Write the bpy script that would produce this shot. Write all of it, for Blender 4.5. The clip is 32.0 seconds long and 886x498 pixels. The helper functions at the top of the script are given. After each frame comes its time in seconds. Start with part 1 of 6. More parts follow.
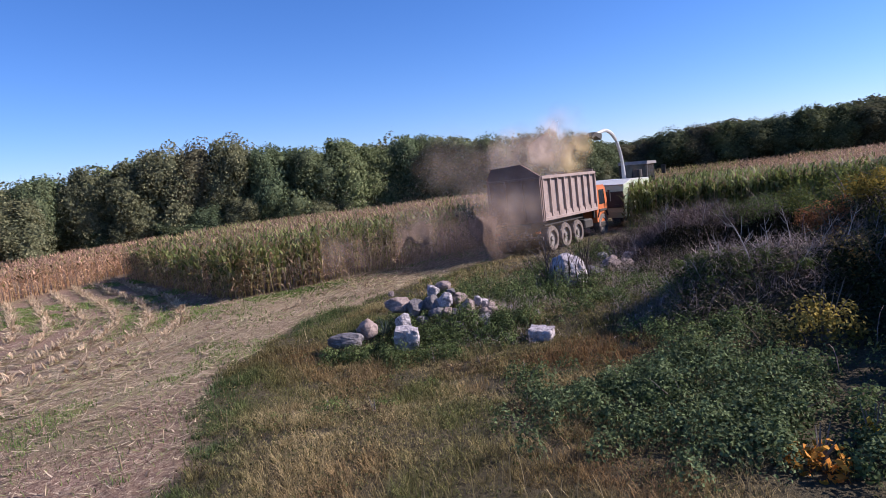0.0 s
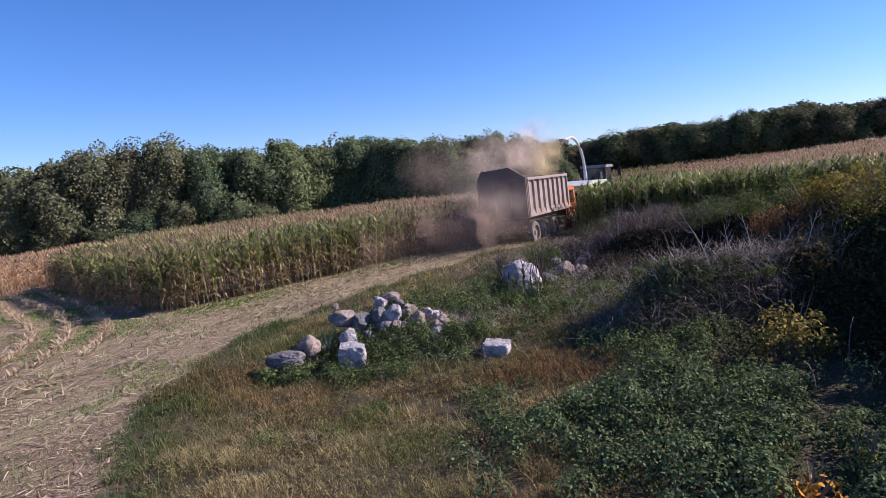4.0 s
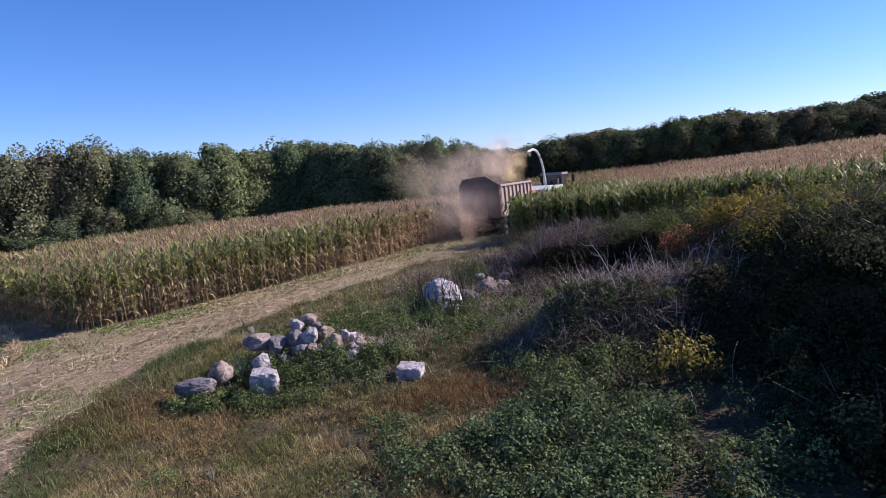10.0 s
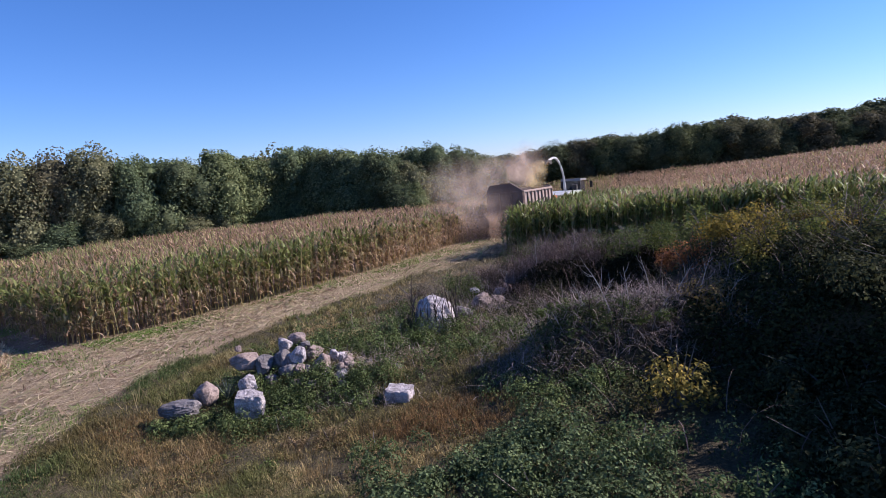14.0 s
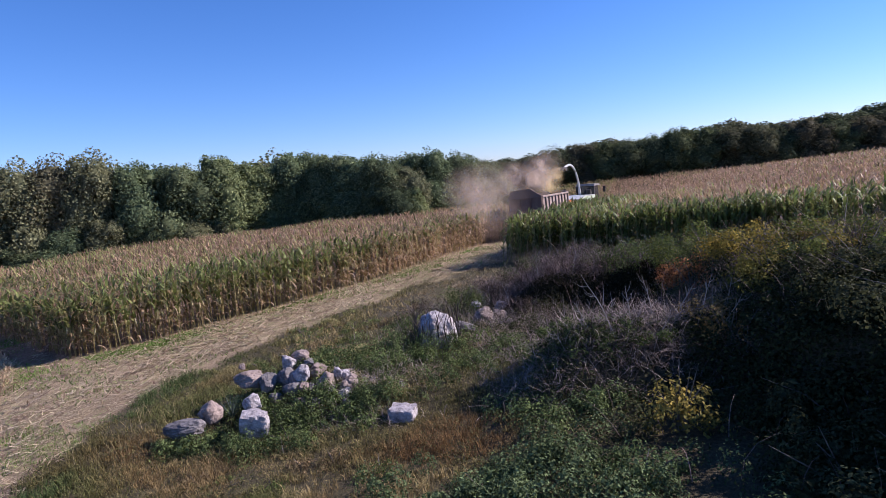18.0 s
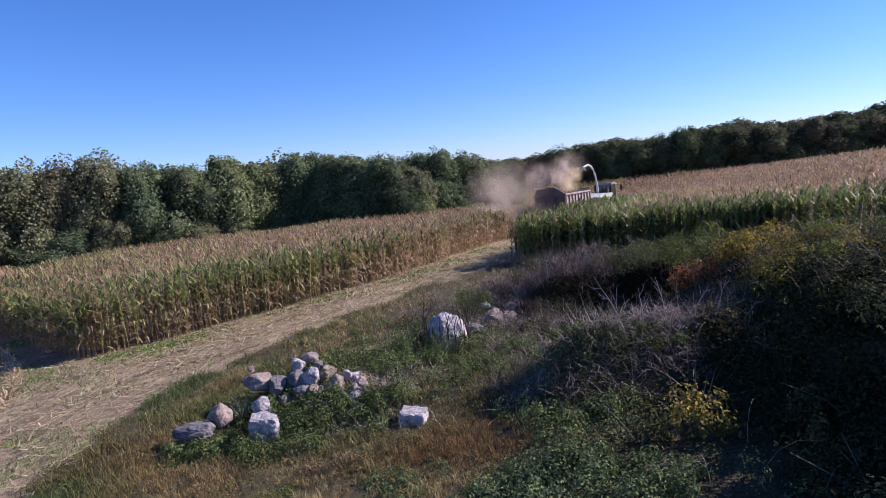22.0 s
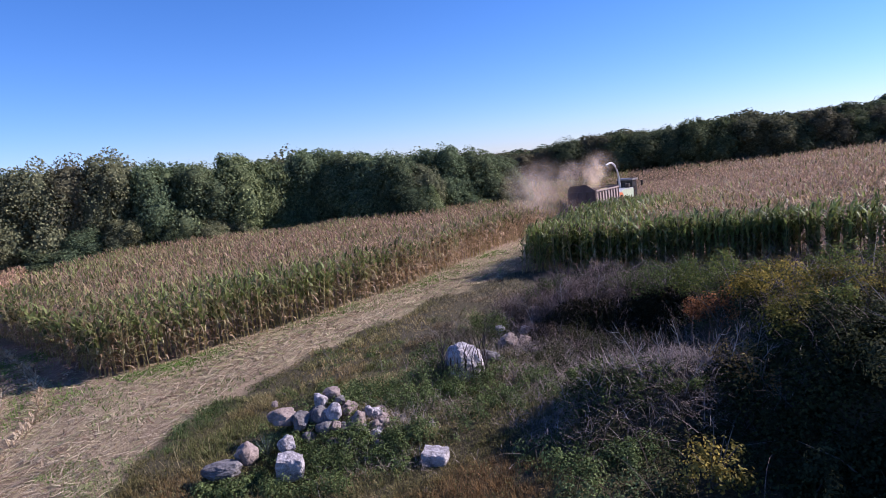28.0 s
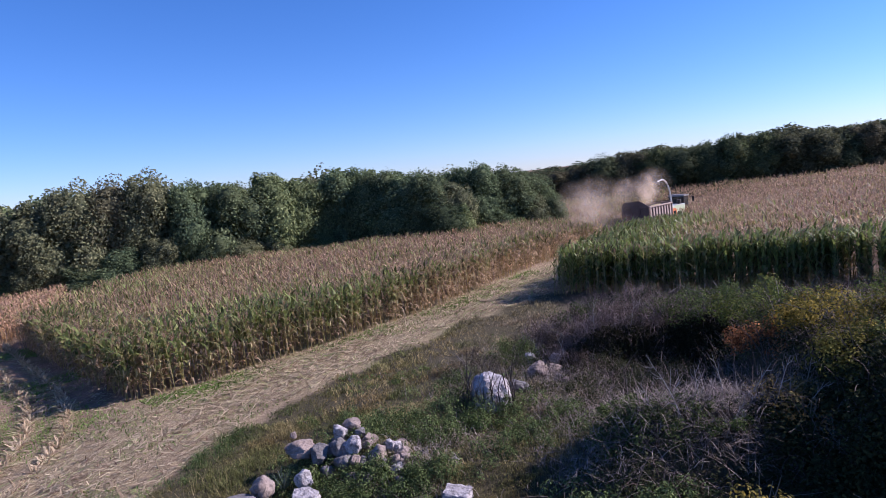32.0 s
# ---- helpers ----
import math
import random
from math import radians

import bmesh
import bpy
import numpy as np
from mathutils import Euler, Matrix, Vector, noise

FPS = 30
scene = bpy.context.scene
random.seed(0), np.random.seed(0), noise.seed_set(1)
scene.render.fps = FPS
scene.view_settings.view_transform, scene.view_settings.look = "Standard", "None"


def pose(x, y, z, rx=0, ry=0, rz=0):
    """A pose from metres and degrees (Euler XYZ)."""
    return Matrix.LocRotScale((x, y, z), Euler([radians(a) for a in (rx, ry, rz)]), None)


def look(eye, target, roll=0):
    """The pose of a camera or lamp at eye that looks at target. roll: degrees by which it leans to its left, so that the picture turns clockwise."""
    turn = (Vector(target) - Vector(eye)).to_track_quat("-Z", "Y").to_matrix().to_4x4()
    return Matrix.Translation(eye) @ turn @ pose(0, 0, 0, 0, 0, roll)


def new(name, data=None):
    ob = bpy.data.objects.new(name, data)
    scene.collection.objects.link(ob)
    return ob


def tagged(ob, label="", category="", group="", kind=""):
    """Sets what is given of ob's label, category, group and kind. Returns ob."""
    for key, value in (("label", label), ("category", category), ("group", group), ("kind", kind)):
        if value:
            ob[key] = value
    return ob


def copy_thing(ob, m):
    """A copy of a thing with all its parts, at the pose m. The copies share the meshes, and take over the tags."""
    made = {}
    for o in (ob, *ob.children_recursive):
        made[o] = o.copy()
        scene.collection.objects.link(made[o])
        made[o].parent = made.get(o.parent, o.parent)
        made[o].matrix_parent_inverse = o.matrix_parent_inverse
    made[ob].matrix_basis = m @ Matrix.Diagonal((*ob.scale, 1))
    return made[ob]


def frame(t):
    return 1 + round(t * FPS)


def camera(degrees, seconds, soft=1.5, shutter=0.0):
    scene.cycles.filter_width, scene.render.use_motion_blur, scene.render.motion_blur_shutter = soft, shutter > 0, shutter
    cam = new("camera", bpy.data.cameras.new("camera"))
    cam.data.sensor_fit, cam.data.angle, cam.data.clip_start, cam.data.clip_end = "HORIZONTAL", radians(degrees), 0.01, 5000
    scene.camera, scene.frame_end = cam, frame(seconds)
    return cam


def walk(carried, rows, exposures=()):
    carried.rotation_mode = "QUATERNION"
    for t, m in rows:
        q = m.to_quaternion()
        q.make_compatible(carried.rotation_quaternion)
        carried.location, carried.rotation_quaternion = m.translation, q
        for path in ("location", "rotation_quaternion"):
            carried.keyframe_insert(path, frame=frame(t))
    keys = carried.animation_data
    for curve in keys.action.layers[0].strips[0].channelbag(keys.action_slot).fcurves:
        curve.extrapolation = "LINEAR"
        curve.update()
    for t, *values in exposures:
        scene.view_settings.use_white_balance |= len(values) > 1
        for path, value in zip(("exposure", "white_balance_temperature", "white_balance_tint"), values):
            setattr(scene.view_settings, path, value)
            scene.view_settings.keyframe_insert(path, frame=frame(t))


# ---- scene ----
cam = camera(70.2, 32.0, soft=0.45)
PATH = [
    (0, (0.777, -2.422, 3.968), (0.295, -0.495, 3.735), -5.6),
    (0.5, (0.497, -2.098, 3.934), (0.015, -0.171, 3.702), -5.5),
    (1, (0.544, -2.049, 3.982), (0.056, -0.124, 3.745), -5.7),
    (1.5, (0.494, -2.016, 4.008), (0.01, -0.09, 3.775), -5.9),
    (2, (0.448, -1.866, 4.026), (-0.026, 0.063, 3.795), -5.7),
    (2.5, (0.465, -1.591, 4.001), (0.003, 0.341, 3.774), -5.6),
    (3, (0.469, -1.392, 3.956), (0.04, 0.548, 3.73), -5.7),
    (3.5, (0.495, -1.366, 3.968), (0.117, 0.583, 3.735), -5.6),
    (5.5, (0.532, -1.571, 4.335), (0.371, 0.404, 4.064), -5.4),
    (6, (0.519, -1.624, 4.445), (0.378, 0.352, 4.174), -5.2),
    (6.5, (0.54, -1.685, 4.541), (0.407, 0.293, 4.273), -5.1),
    (7, (0.679, -1.664, 4.646), (0.542, 0.313, 4.376), -5.1),
    (7.5, (0.849, -1.646, 4.732), (0.704, 0.33, 4.458), -5.2),
    (8, (0.927, -1.569, 4.694), (0.779, 0.407, 4.423), -5.2),
    (8.5, (0.982, -1.499, 4.639), (0.833, 0.477, 4.372), -5.2),
    (9, (1.035, -1.449, 4.594), (0.886, 0.528, 4.33), -5.3),
    (9.5, (1.184, -1.381, 4.53), (1.032, 0.597, 4.27), -5.3),
    (10, (1.307, -1.298, 4.461), (1.156, 0.68, 4.204), -5.3),
    (10.5, (1.435, -1.197, 4.402), (1.281, 0.781, 4.147), -5.3),
    (11, (1.63, -1.09, 4.346), (1.466, 0.887, 4.094), -5.4),
    (11.5, (1.796, -0.964, 4.296), (1.617, 1.012, 4.044), -5.6),
    (12, (1.74, -0.911, 4.305), (1.564, 1.065, 4.052), -5.5),
    (12.5, (1.722, -0.877, 4.308), (1.546, 1.1, 4.059), -5.4),
    (13, (1.681, -0.895, 4.393), (1.51, 1.083, 4.151), -5.3),
    (13.5, (1.641, -0.899, 4.564), (1.475, 1.079, 4.321), -5.2),
    (14, (1.598, -0.939, 4.743), (1.439, 1.04, 4.499), -5.2),
    (14.5, (1.583, -0.931, 4.913), (1.428, 1.048, 4.668), -5.1),
    (16.5, (1.547, -1.013, 5.378), (1.398, 0.965, 5.119), -5.3),
    (17, (1.538, -1.007, 5.285), (1.389, 0.971, 5.034), -5.3),
    (17.5, (1.525, -1.012, 5.208), (1.375, 0.967, 4.965), -5.2),
    (18, (1.535, -0.992, 5.159), (1.381, 0.988, 4.921), -5.2),
    (18.5, (1.565, -0.971, 5.122), (1.407, 1.008, 4.886), -5.3),
    (19, (1.598, -0.967, 5.09), (1.435, 1.012, 4.857), -5.3),
    (19.5, (1.627, -0.96, 5.057), (1.46, 1.02, 4.828), -5.3),
    (20, (1.591, -0.969, 5.059), (1.426, 1.011, 4.829), -5.3),
    (20.5, (1.551, -0.976, 5.063), (1.388, 1.004, 4.833), -5.3),
    (21, (1.507, -0.945, 5.092), (1.342, 1.034, 4.862), -5.3),
    (21.5, (1.459, -0.91, 5.15), (1.291, 1.069, 4.916), -5.3),
    (22, (1.411, -0.848, 5.199), (1.239, 1.131, 4.961), -5.3),
    (22.5, (1.351, -0.796, 5.251), (1.177, 1.182, 5.011), -5.3),
    (23, (1.39, -0.694, 5.285), (1.207, 1.283, 5.045), -5.4),
    (23.5, (1.518, -0.568, 5.349), (1.318, 1.407, 5.104), -5.6),
    (24, (1.653, -0.486, 5.417), (1.439, 1.487, 5.168), -5.8),
    (24.5, (1.758, -0.484, 5.469), (1.534, 1.488, 5.223), -5.7),
    (25, (1.847, -0.504, 5.521), (1.616, 1.468, 5.279), -5.6),
    (25.5, (1.784, -0.597, 5.786), (1.557, 1.373, 5.53), -5.6),
    (27.5, (1.254, -0.914, 6.498), (1.061, 1.056, 6.212), -5.5),
    (28, (1.194, -0.952, 6.577), (1.003, 1.019, 6.292), -5.5),
    (28.5, (1.397, -0.886, 6.617), (1.189, 1.083, 6.335), -5.6),
    (29, (1.57, -0.727, 6.638), (1.344, 1.241, 6.358), -5.9),
    (29.5, (1.687, -0.667, 6.652), (1.449, 1.299, 6.377), -6.0),
    (30, (1.751, -0.576, 6.633), (1.499, 1.39, 6.365), -6.0),
    (30.5, (1.93, -0.548, 6.67), (1.651, 1.415, 6.41), -6.2),
    (31, (1.832, -0.527, 6.698), (1.545, 1.436, 6.449), -6.2),
    (31.5, (1.707, -0.487, 6.714), (1.409, 1.477, 6.479), -6.2),
    (32, (1.407, -0.287, 6.703), (1.111, 1.678, 6.481), -5.8),
]
walk(cam, [(t, look(e, g, r)) for t, e, g, r in PATH], [(0, 0.70, 6300, 24), (16, 0.71, 6250, 24), (27, 0.70, 6000, 25.5), (32, 0.68, 5950, 25.5)])

# ---- world, sun ----
SUN_AZ, SUN_EL = 75.0, 33.0      # clockwise from +y, and above the horizon
world = bpy.data.worlds.new("sky")
scene.world = world
world.use_nodes = True
wn = world.node_tree
sky = wn.nodes.new("ShaderNodeTexSky")
sky.sky_type, sky.sun_disc = "NISHITA", False
sky.sun_elevation, sky.sun_rotation = radians(SUN_EL), radians(SUN_AZ)
sky.altitude = 900
sky.air_density, sky.dust_density, sky.ozone_density = 1.0, 0.1, 5.0
deep = wn.nodes.new("ShaderNodeHueSaturation")
deep.inputs["Saturation"].default_value = 1.15
deep.inputs["Hue"].default_value = 0.495
wn.links.new(sky.outputs[0], deep.inputs["Color"])
clear = wn.nodes.new("ShaderNodeMix")
clear.data_type, clear.blend_type = "RGBA", "MULTIPLY"
clear.inputs[0].default_value, clear.inputs[7].default_value = 1.0, (0.83, 0.90, 1.16, 1)
wn.links.new(deep.outputs[0], clear.inputs[6])
wn.links.new(clear.outputs[2], wn.nodes["Background"].inputs[0])
wn.nodes["Background"].inputs[1].default_value = 0.086
sun = new("sun", bpy.data.lights.new("sun", "SUN"))
sun.data.energy, sun.data.angle, sun.data.color = 5.0, radians(0.53), (1.0, 0.95, 0.88)
sd = Vector((math.sin(radians(SUN_AZ)) * math.cos(radians(SUN_EL)), math.cos(radians(SUN_AZ)) * math.cos(radians(SUN_EL)), math.sin(radians(SUN_EL))))
sun.matrix_world = look(sd * 100, (0, 0, 0))

rng = np.random.default_rng(7)


# ---- terrain shape ----
def smooth(a, b, x):
    t = np.clip((x - a) / (b - a), 0, 1)
    return t * t * (3 - 2 * t)


def pit(x, y):
    """The hollow behind the mound, with a steep far side."""
    return smooth(2.6, 4.2, x) * smooth(7.0, 6.4, x) * smooth(15.3, 16.6, y) * smooth(20.0, 19.4, y)


def terrain(x, y):
    """Height of the bare ground."""
    x, y = np.asarray(x, float), np.asarray(y, float)
    xc = np.clip(x, -70, 30) + 0.8 * np.clip(x - 30, 0, 90)
    z = 0.12 + 0.036 * xc - 2.1 * np.exp(-((x - 12) / 15) ** 2 - ((y - 72) / 27) ** 2)
    z = z - 0.8 * np.exp(-((x + 22) / 10) ** 2 - ((y - 70) / 12) ** 2)
    z = z - (0.35 + 1.05 * smooth(12, 42, x) - 0.5 * smooth(52, 68, x)) * smooth(62, 98, y)
    z = z + 1.1 * np.exp(-((x - 4.5) / 2.0) ** 6 - ((y - 13.1) / 1.15) ** 2)          # hump of sticks
    z = z - 0.28 * smooth(-7.2, -5.6, x) * smooth(2.4, 0.8, x) * smooth(13.2, 12.2, y) * smooth(6.0, 9.5, y)
    z = z - 0.3 * pit(x, y) + 0.6 * np.exp(-((x - 7.5) / 1.2) ** 2 - ((y - 17.3) / 2.0) ** 2)
    z = z + 0.34 * np.exp(-((x + 3.3) / 1.4) ** 2 - ((y - 13.8) / 0.85) ** 2) + 0.28 * np.exp(-((x + 3.4) / 0.65) ** 2 - ((y - 13.95) / 0.45) ** 2)
    z = z + 1.85 * smooth(5.5, 8.3, x - 0.8 * smooth(11.5, 8.5, y)) * (1 - 0.55 * smooth(12.5, 18.0, x)) * smooth(21.0, 15.5, y) * smooth(-3.0, 3.5, y)       # spoil bank
    z = z + 0.95 * smooth(1.4, 3.4, x) * smooth(9.5, 7.0, x) * smooth(19.3, 20.0, y) * smooth(27.0, 23.5, y) * (0.55 + 0.9 * (value_noise(x, y, 1.3, 17) - 0.05))     # brushy bank behind the hollow
    z = z + 0.35 * np.exp(-((x + 1.2) / 3.2) ** 2 - ((y - 17.5) / 4.0) ** 2)
    z = z + 0.05 * np.sin(x * 0.9 + 1.3) * np.sin(y * 0.7) * np.exp(-(x * x + y * y) / 1800)
    return z


def ground_z(x, y):
    return float(terrain(x, y))


LANE_R = [(-4.0, -6.0), (-4.6, 2.0), (-5.5, 5.0), (-7.6, 9.3), (-8.5, 14.0), (-7.7, 18.3), (-5.0, 23.0), (-2.2, 28.3), (0.6, 31.6), (2.1, 33.4)]
WALL_L = [(-13.8, 20.4), (-12.0, 22.2), (-9.7, 24.6), (-7.1, 28.2), (-3.9, 33.2), (-1.6, 38.6), (0.4, 43.3), (2.4, 48.6), (5.2, 55.0), (8.8, 62.0), (12.2, 68.0), (14.6, 72.0)]
BLOCK_L = WALL_L + [(22.0, 101.0), (4.0, 102.0), (2.0, 76.0), (-4.0, 70.0), (-7.0, 62.5), (-13.0, 65.0), (-17.0, 69.0), (-26.0, 63.5), (-36.0, 57.0), (-33.6, 42.0), (-30.2, 33.5)]
EDGE_R = [(1.9, 32.8), (4.2, 38.5), (6.0, 43.8), (8.0, 48.8), (10.9, 55.1), (14.5, 62.0), (16.8, 66.0), (14.8, 72.2)]
BLOCK_R = EDGE_R + [(22.2, 103.0), (60.0, 103.0), (92.0, 98.0), (110.0, 40.0), (60.0, 12.0), (30.0, 21.5), (14.5, 27.6), (9.0, 29.8)]
BLOCK_D = [(-33.4, 26.0), (-33.2, 30.0), (-33.0, 34.0), (-33.2, 38.0), (-36.0, 44.0), (-42.0, 52.0), (-56.0, 44.0), (-70.0, 30.0), (-60.0, 12.0), (-40.0, 16.0)]


def inside(poly, x, y):
    c = np.zeros(np.shape(x), bool)
    n = len(poly)
    for i in range(n):
        (x1, y1), (x2, y2) = poly[i], poly[(i + 1) % n]
        hit = ((y1 > y) != (y2 > y)) & (x < (x2 - x1) * (y - y1) / (y2 - y1 + 1e-12) + x1)
        c ^= hit
    return c


def line_distance(line, x, y):
    d = np.full(np.shape(x), 1e9)
    for (x1, y1), (x2, y2) in zip(line, line[1:]):
        vx, vy = x2 - x1, y2 - y1
        t = np.clip(((x - x1) * vx + (y - y1) * vy) / (vx * vx + vy * vy), 0, 1)
        d = np.minimum(d, np.hypot(x - x1 - t * vx, y - y1 - t * vy))
    return d


MARGIN = LANE_R + [(9.0, 30.0), (14.5, 27.8), (30.0, 21.7), (60.0, 12.0), (60.0, -30.0), (-4.0, -30.0)]


def value_noise(x, y, scale, seed):
    """Smooth noise, 0 to 1."""
    r = np.random.default_rng(seed).random((64, 64))
    u, v = np.asarray(x) / scale, np.asarray(y) / scale
    i, j = np.floor(u).astype(int), np.floor(v).astype(int)
    a, b = u - i, v - j
    a, b = a * a * (3 - 2 * a), b * b * (3 - 2 * b)
    i, j, k, l = i % 64, j % 64, (i + 1) % 64, (j + 1) % 64
    return (r[i, j] * (1 - a) + r[k, j] * a) * (1 - b) + (r[i, l] * (1 - a) + r[k, l] * a) * b


# ---- materials ----
def material(name, rough=0.8, metal=0.0, spec=0.3):
    m = bpy.data.materials.new(name)
    m.use_nodes = True
    p = m.node_tree.nodes["Principled BSDF"]
    p.inputs["Roughness"].default_value, p.inputs["Metallic"].default_value = rough, metal
    p.inputs["Specular IOR Level"].default_value = spec
    return m, m.node_tree, p


def node(tree, kind, **values):
    n = tree.nodes.new(kind)
    for key, value in values.items():
        n.inputs[key.replace("_", " ")].default_value = value
    return n


def ramp(tree, fac, stops):
    r = tree.nodes.new("ShaderNodeValToRGB")
    e = r.color_ramp.elements
    while len(e) < len(stops):
        e.new(0.5)
    for el, (pos, col) in zip(e, stops):
        el.position, el.color = pos, (*col, 1)
    tree.links.new(fac, r.inputs[0])
    return r.outputs[0]


def mix(tree, fac, a, b, mode="MIX"):
    m = tree.nodes.new("ShaderNodeMix")
    m.data_type, m.blend_type = "RGBA", mode
    for value, slot in ((fac, m.inputs[0]), (a, m.inputs[6]), (b, m.inputs[7])):
        if hasattr(value, "links"):
            tree.links.new(value, slot)
        elif isinstance(value, tuple):
            slot.default_value = (*value, 1)
        else:
            slot.default_value = value
    return m.outputs[2]


def noise_tex(tree, scale, detail=4.0, rough=0.6, coords="Object"):
    c = tree.nodes.new("ShaderNodeTexCoord")
    n = node(tree, "ShaderNodeTexNoise", Scale=scale, Detail=detail, Roughness=rough)
    tree.links.new(c.outputs[coords], n.inputs["Vector"])
    return n.outputs["Fac"]


def bump(tree, p, height, strength, distance):
    b = node(tree, "ShaderNodeBump", Strength=strength, Distance=distance)
    tree.links.new(height, b.inputs["Height"])
    tree.links.new(b.outputs[0], p.inputs["Normal"])


def worn(name, a, b, scale=3.0, rough=0.7, metal=0.0, grain=40.0, strength=0.25, distance=0.01, spec=0.3):
    """Two colours mixed by stains, with fine grain."""
    m, t, p = material(name, rough, metal, spec)
    big, fine = noise_tex(t, scale), noise_tex(t, grain, 6.0, 0.7)
    col = ramp(t, big, [(0.35, a), (0.65, b)])
    col = mix(t, 0.35, col, ramp(t, fine, [(0.3, tuple(c * 0.6 for c in a)), (0.7, tuple(min(1, c * 1.3) for c in b))]))
    t.links.new(col, p.inputs["Base Color"])
    bump(t, p, fine, strength, distance)
    return m


def tinted(name, rough=0.6, trans=0.25, spec=0.25, grain=9.0):
    """Leaves: the colour of each is stored on the mesh, with a blotchy grain and some light through the blade."""
    m, t, p = material(name, rough, 0.0, spec)
    a = t.nodes.new("ShaderNodeAttribute")
    a.attribute_name = "tint"
    f = noise_tex(t, grain, 3.0, 0.7)
    col = mix(t, 1.0, a.outputs["Color"], ramp(t, f, [(0.3, (0.7, 0.7, 0.7)), (0.7, (1.25, 1.2, 1.15))]), "MULTIPLY")
    t.links.new(col, p.inputs["Base Color"])
    if trans:
        tr, ms = t.nodes.new("ShaderNodeBsdfTranslucent"), t.nodes.new("ShaderNodeMixShader")
        ms.inputs[0].default_value = trans
        t.links.new(col, tr.inputs[0])
        t.links.new(p.outputs[0], ms.inputs[1])
        t.links.new(tr.outputs[0], ms.inputs[2])
        t.links.new(ms.outputs[0], t.nodes["Material Output"].inputs[0])
    return m


LEAF = tinted("leaf", 0.75, 0.32, 0.08)
NETTLE = tinted("nettle_leaf", 0.68, 0.28, 0.1)
CORN = tinted("corn_leaf", 0.55, 0.36, 0.26)
TREE_LEAF = tinted("tree_leaf", 0.75, 0.35, 0.06, 3.0)
TRUNK = worn("ivy_clad_bark", (0.035, 0.036, 0.02), (0.085, 0.082, 0.05), 2.0, 0.9, 0, 12.0, 0.6, 0.05)
BARE = worn("bleached_dead_wood", (0.24, 0.22, 0.20), (0.40, 0.37, 0.34), 2.0, 0.85, 0, 18.0, 0.4, 0.02)
STRAW = tinted("straw", 0.75, 0.1)
WOOD = worn("bark", (0.10, 0.08, 0.06), (0.22, 0.19, 0.16), 2.0, 0.9, 0, 18.0, 0.6, 0.03)
STONE = worn("limestone", (0.16, 0.137, 0.14), (0.58, 0.525, 0.525), 5.0, 0.9, 0, 14.0, 1.0, 0.05)
STONE_PINK = worn("pinkish_limestone", (0.15, 0.11, 0.095), (0.33, 0.255, 0.22), 2.6, 0.9, 0, 14.0, 0.8, 0.03)
STONE_GREY = worn("grey_stone", (0.07, 0.062, 0.062), (0.22, 0.198, 0.198), 3.0, 0.9, 0, 16.0, 0.8, 0.03)
BOX_PAINT = worn("dusty_brown_paint", (0.24, 0.17, 0.14), (0.36, 0.28, 0.24), 1.2, 0.75, 0.0, 14.0, 0.15, 0.004)
GATE = worn("rusty_dark_steel", (0.12, 0.075, 0.062), (0.20, 0.135, 0.11), 1.5, 0.8, 0.1, 20.0, 0.2, 0.004)
ORANGE = worn("orange_paint", (0.46, 0.12, 0.04), (0.58, 0.18, 0.07), 2.0, 0.4, 0.0, 30.0, 0.05, 0.002)
LIME = worn("lime_green_paint", (0.40, 0.47, 0.30), (0.50, 0.54, 0.40), 2.0, 0.4, 0.0, 30.0, 0.05, 0.002)
WHITE = worn("white_paint", (0.44, 0.44, 0.42), (0.58, 0.58, 0.55), 2.0, 0.35, 0.0, 30.0, 0.05, 0.002)
CHASSIS = worn("dark_chassis", (0.03, 0.03, 0.03), (0.08, 0.07, 0.06), 3.0, 0.7, 0.2, 20.0, 0.2, 0.004)
RUBBER = worn("dusty_rubber", (0.06, 0.05, 0.045), (0.22, 0.175, 0.145), 3.0, 0.9, 0.0, 20.0, 0.3, 0.01)
STEEL = worn("rim_steel", (0.24, 0.21, 0.19), (0.36, 0.33, 0.30), 3.0, 0.5, 0.5, 20.0, 0.1, 0.002)
CHAFF = worn("chopped_maize", (0.30, 0.24, 0.12), (0.42, 0.35, 0.20), 5.0, 0.95, 0.0, 30.0, 0.6, 0.02)
GLASS, _t, _p = material("dark_cab_glass", 0.08, 0.0, 0.5)
_p.inputs["Base Color"].default_value = (0.02, 0.025, 0.03, 1)


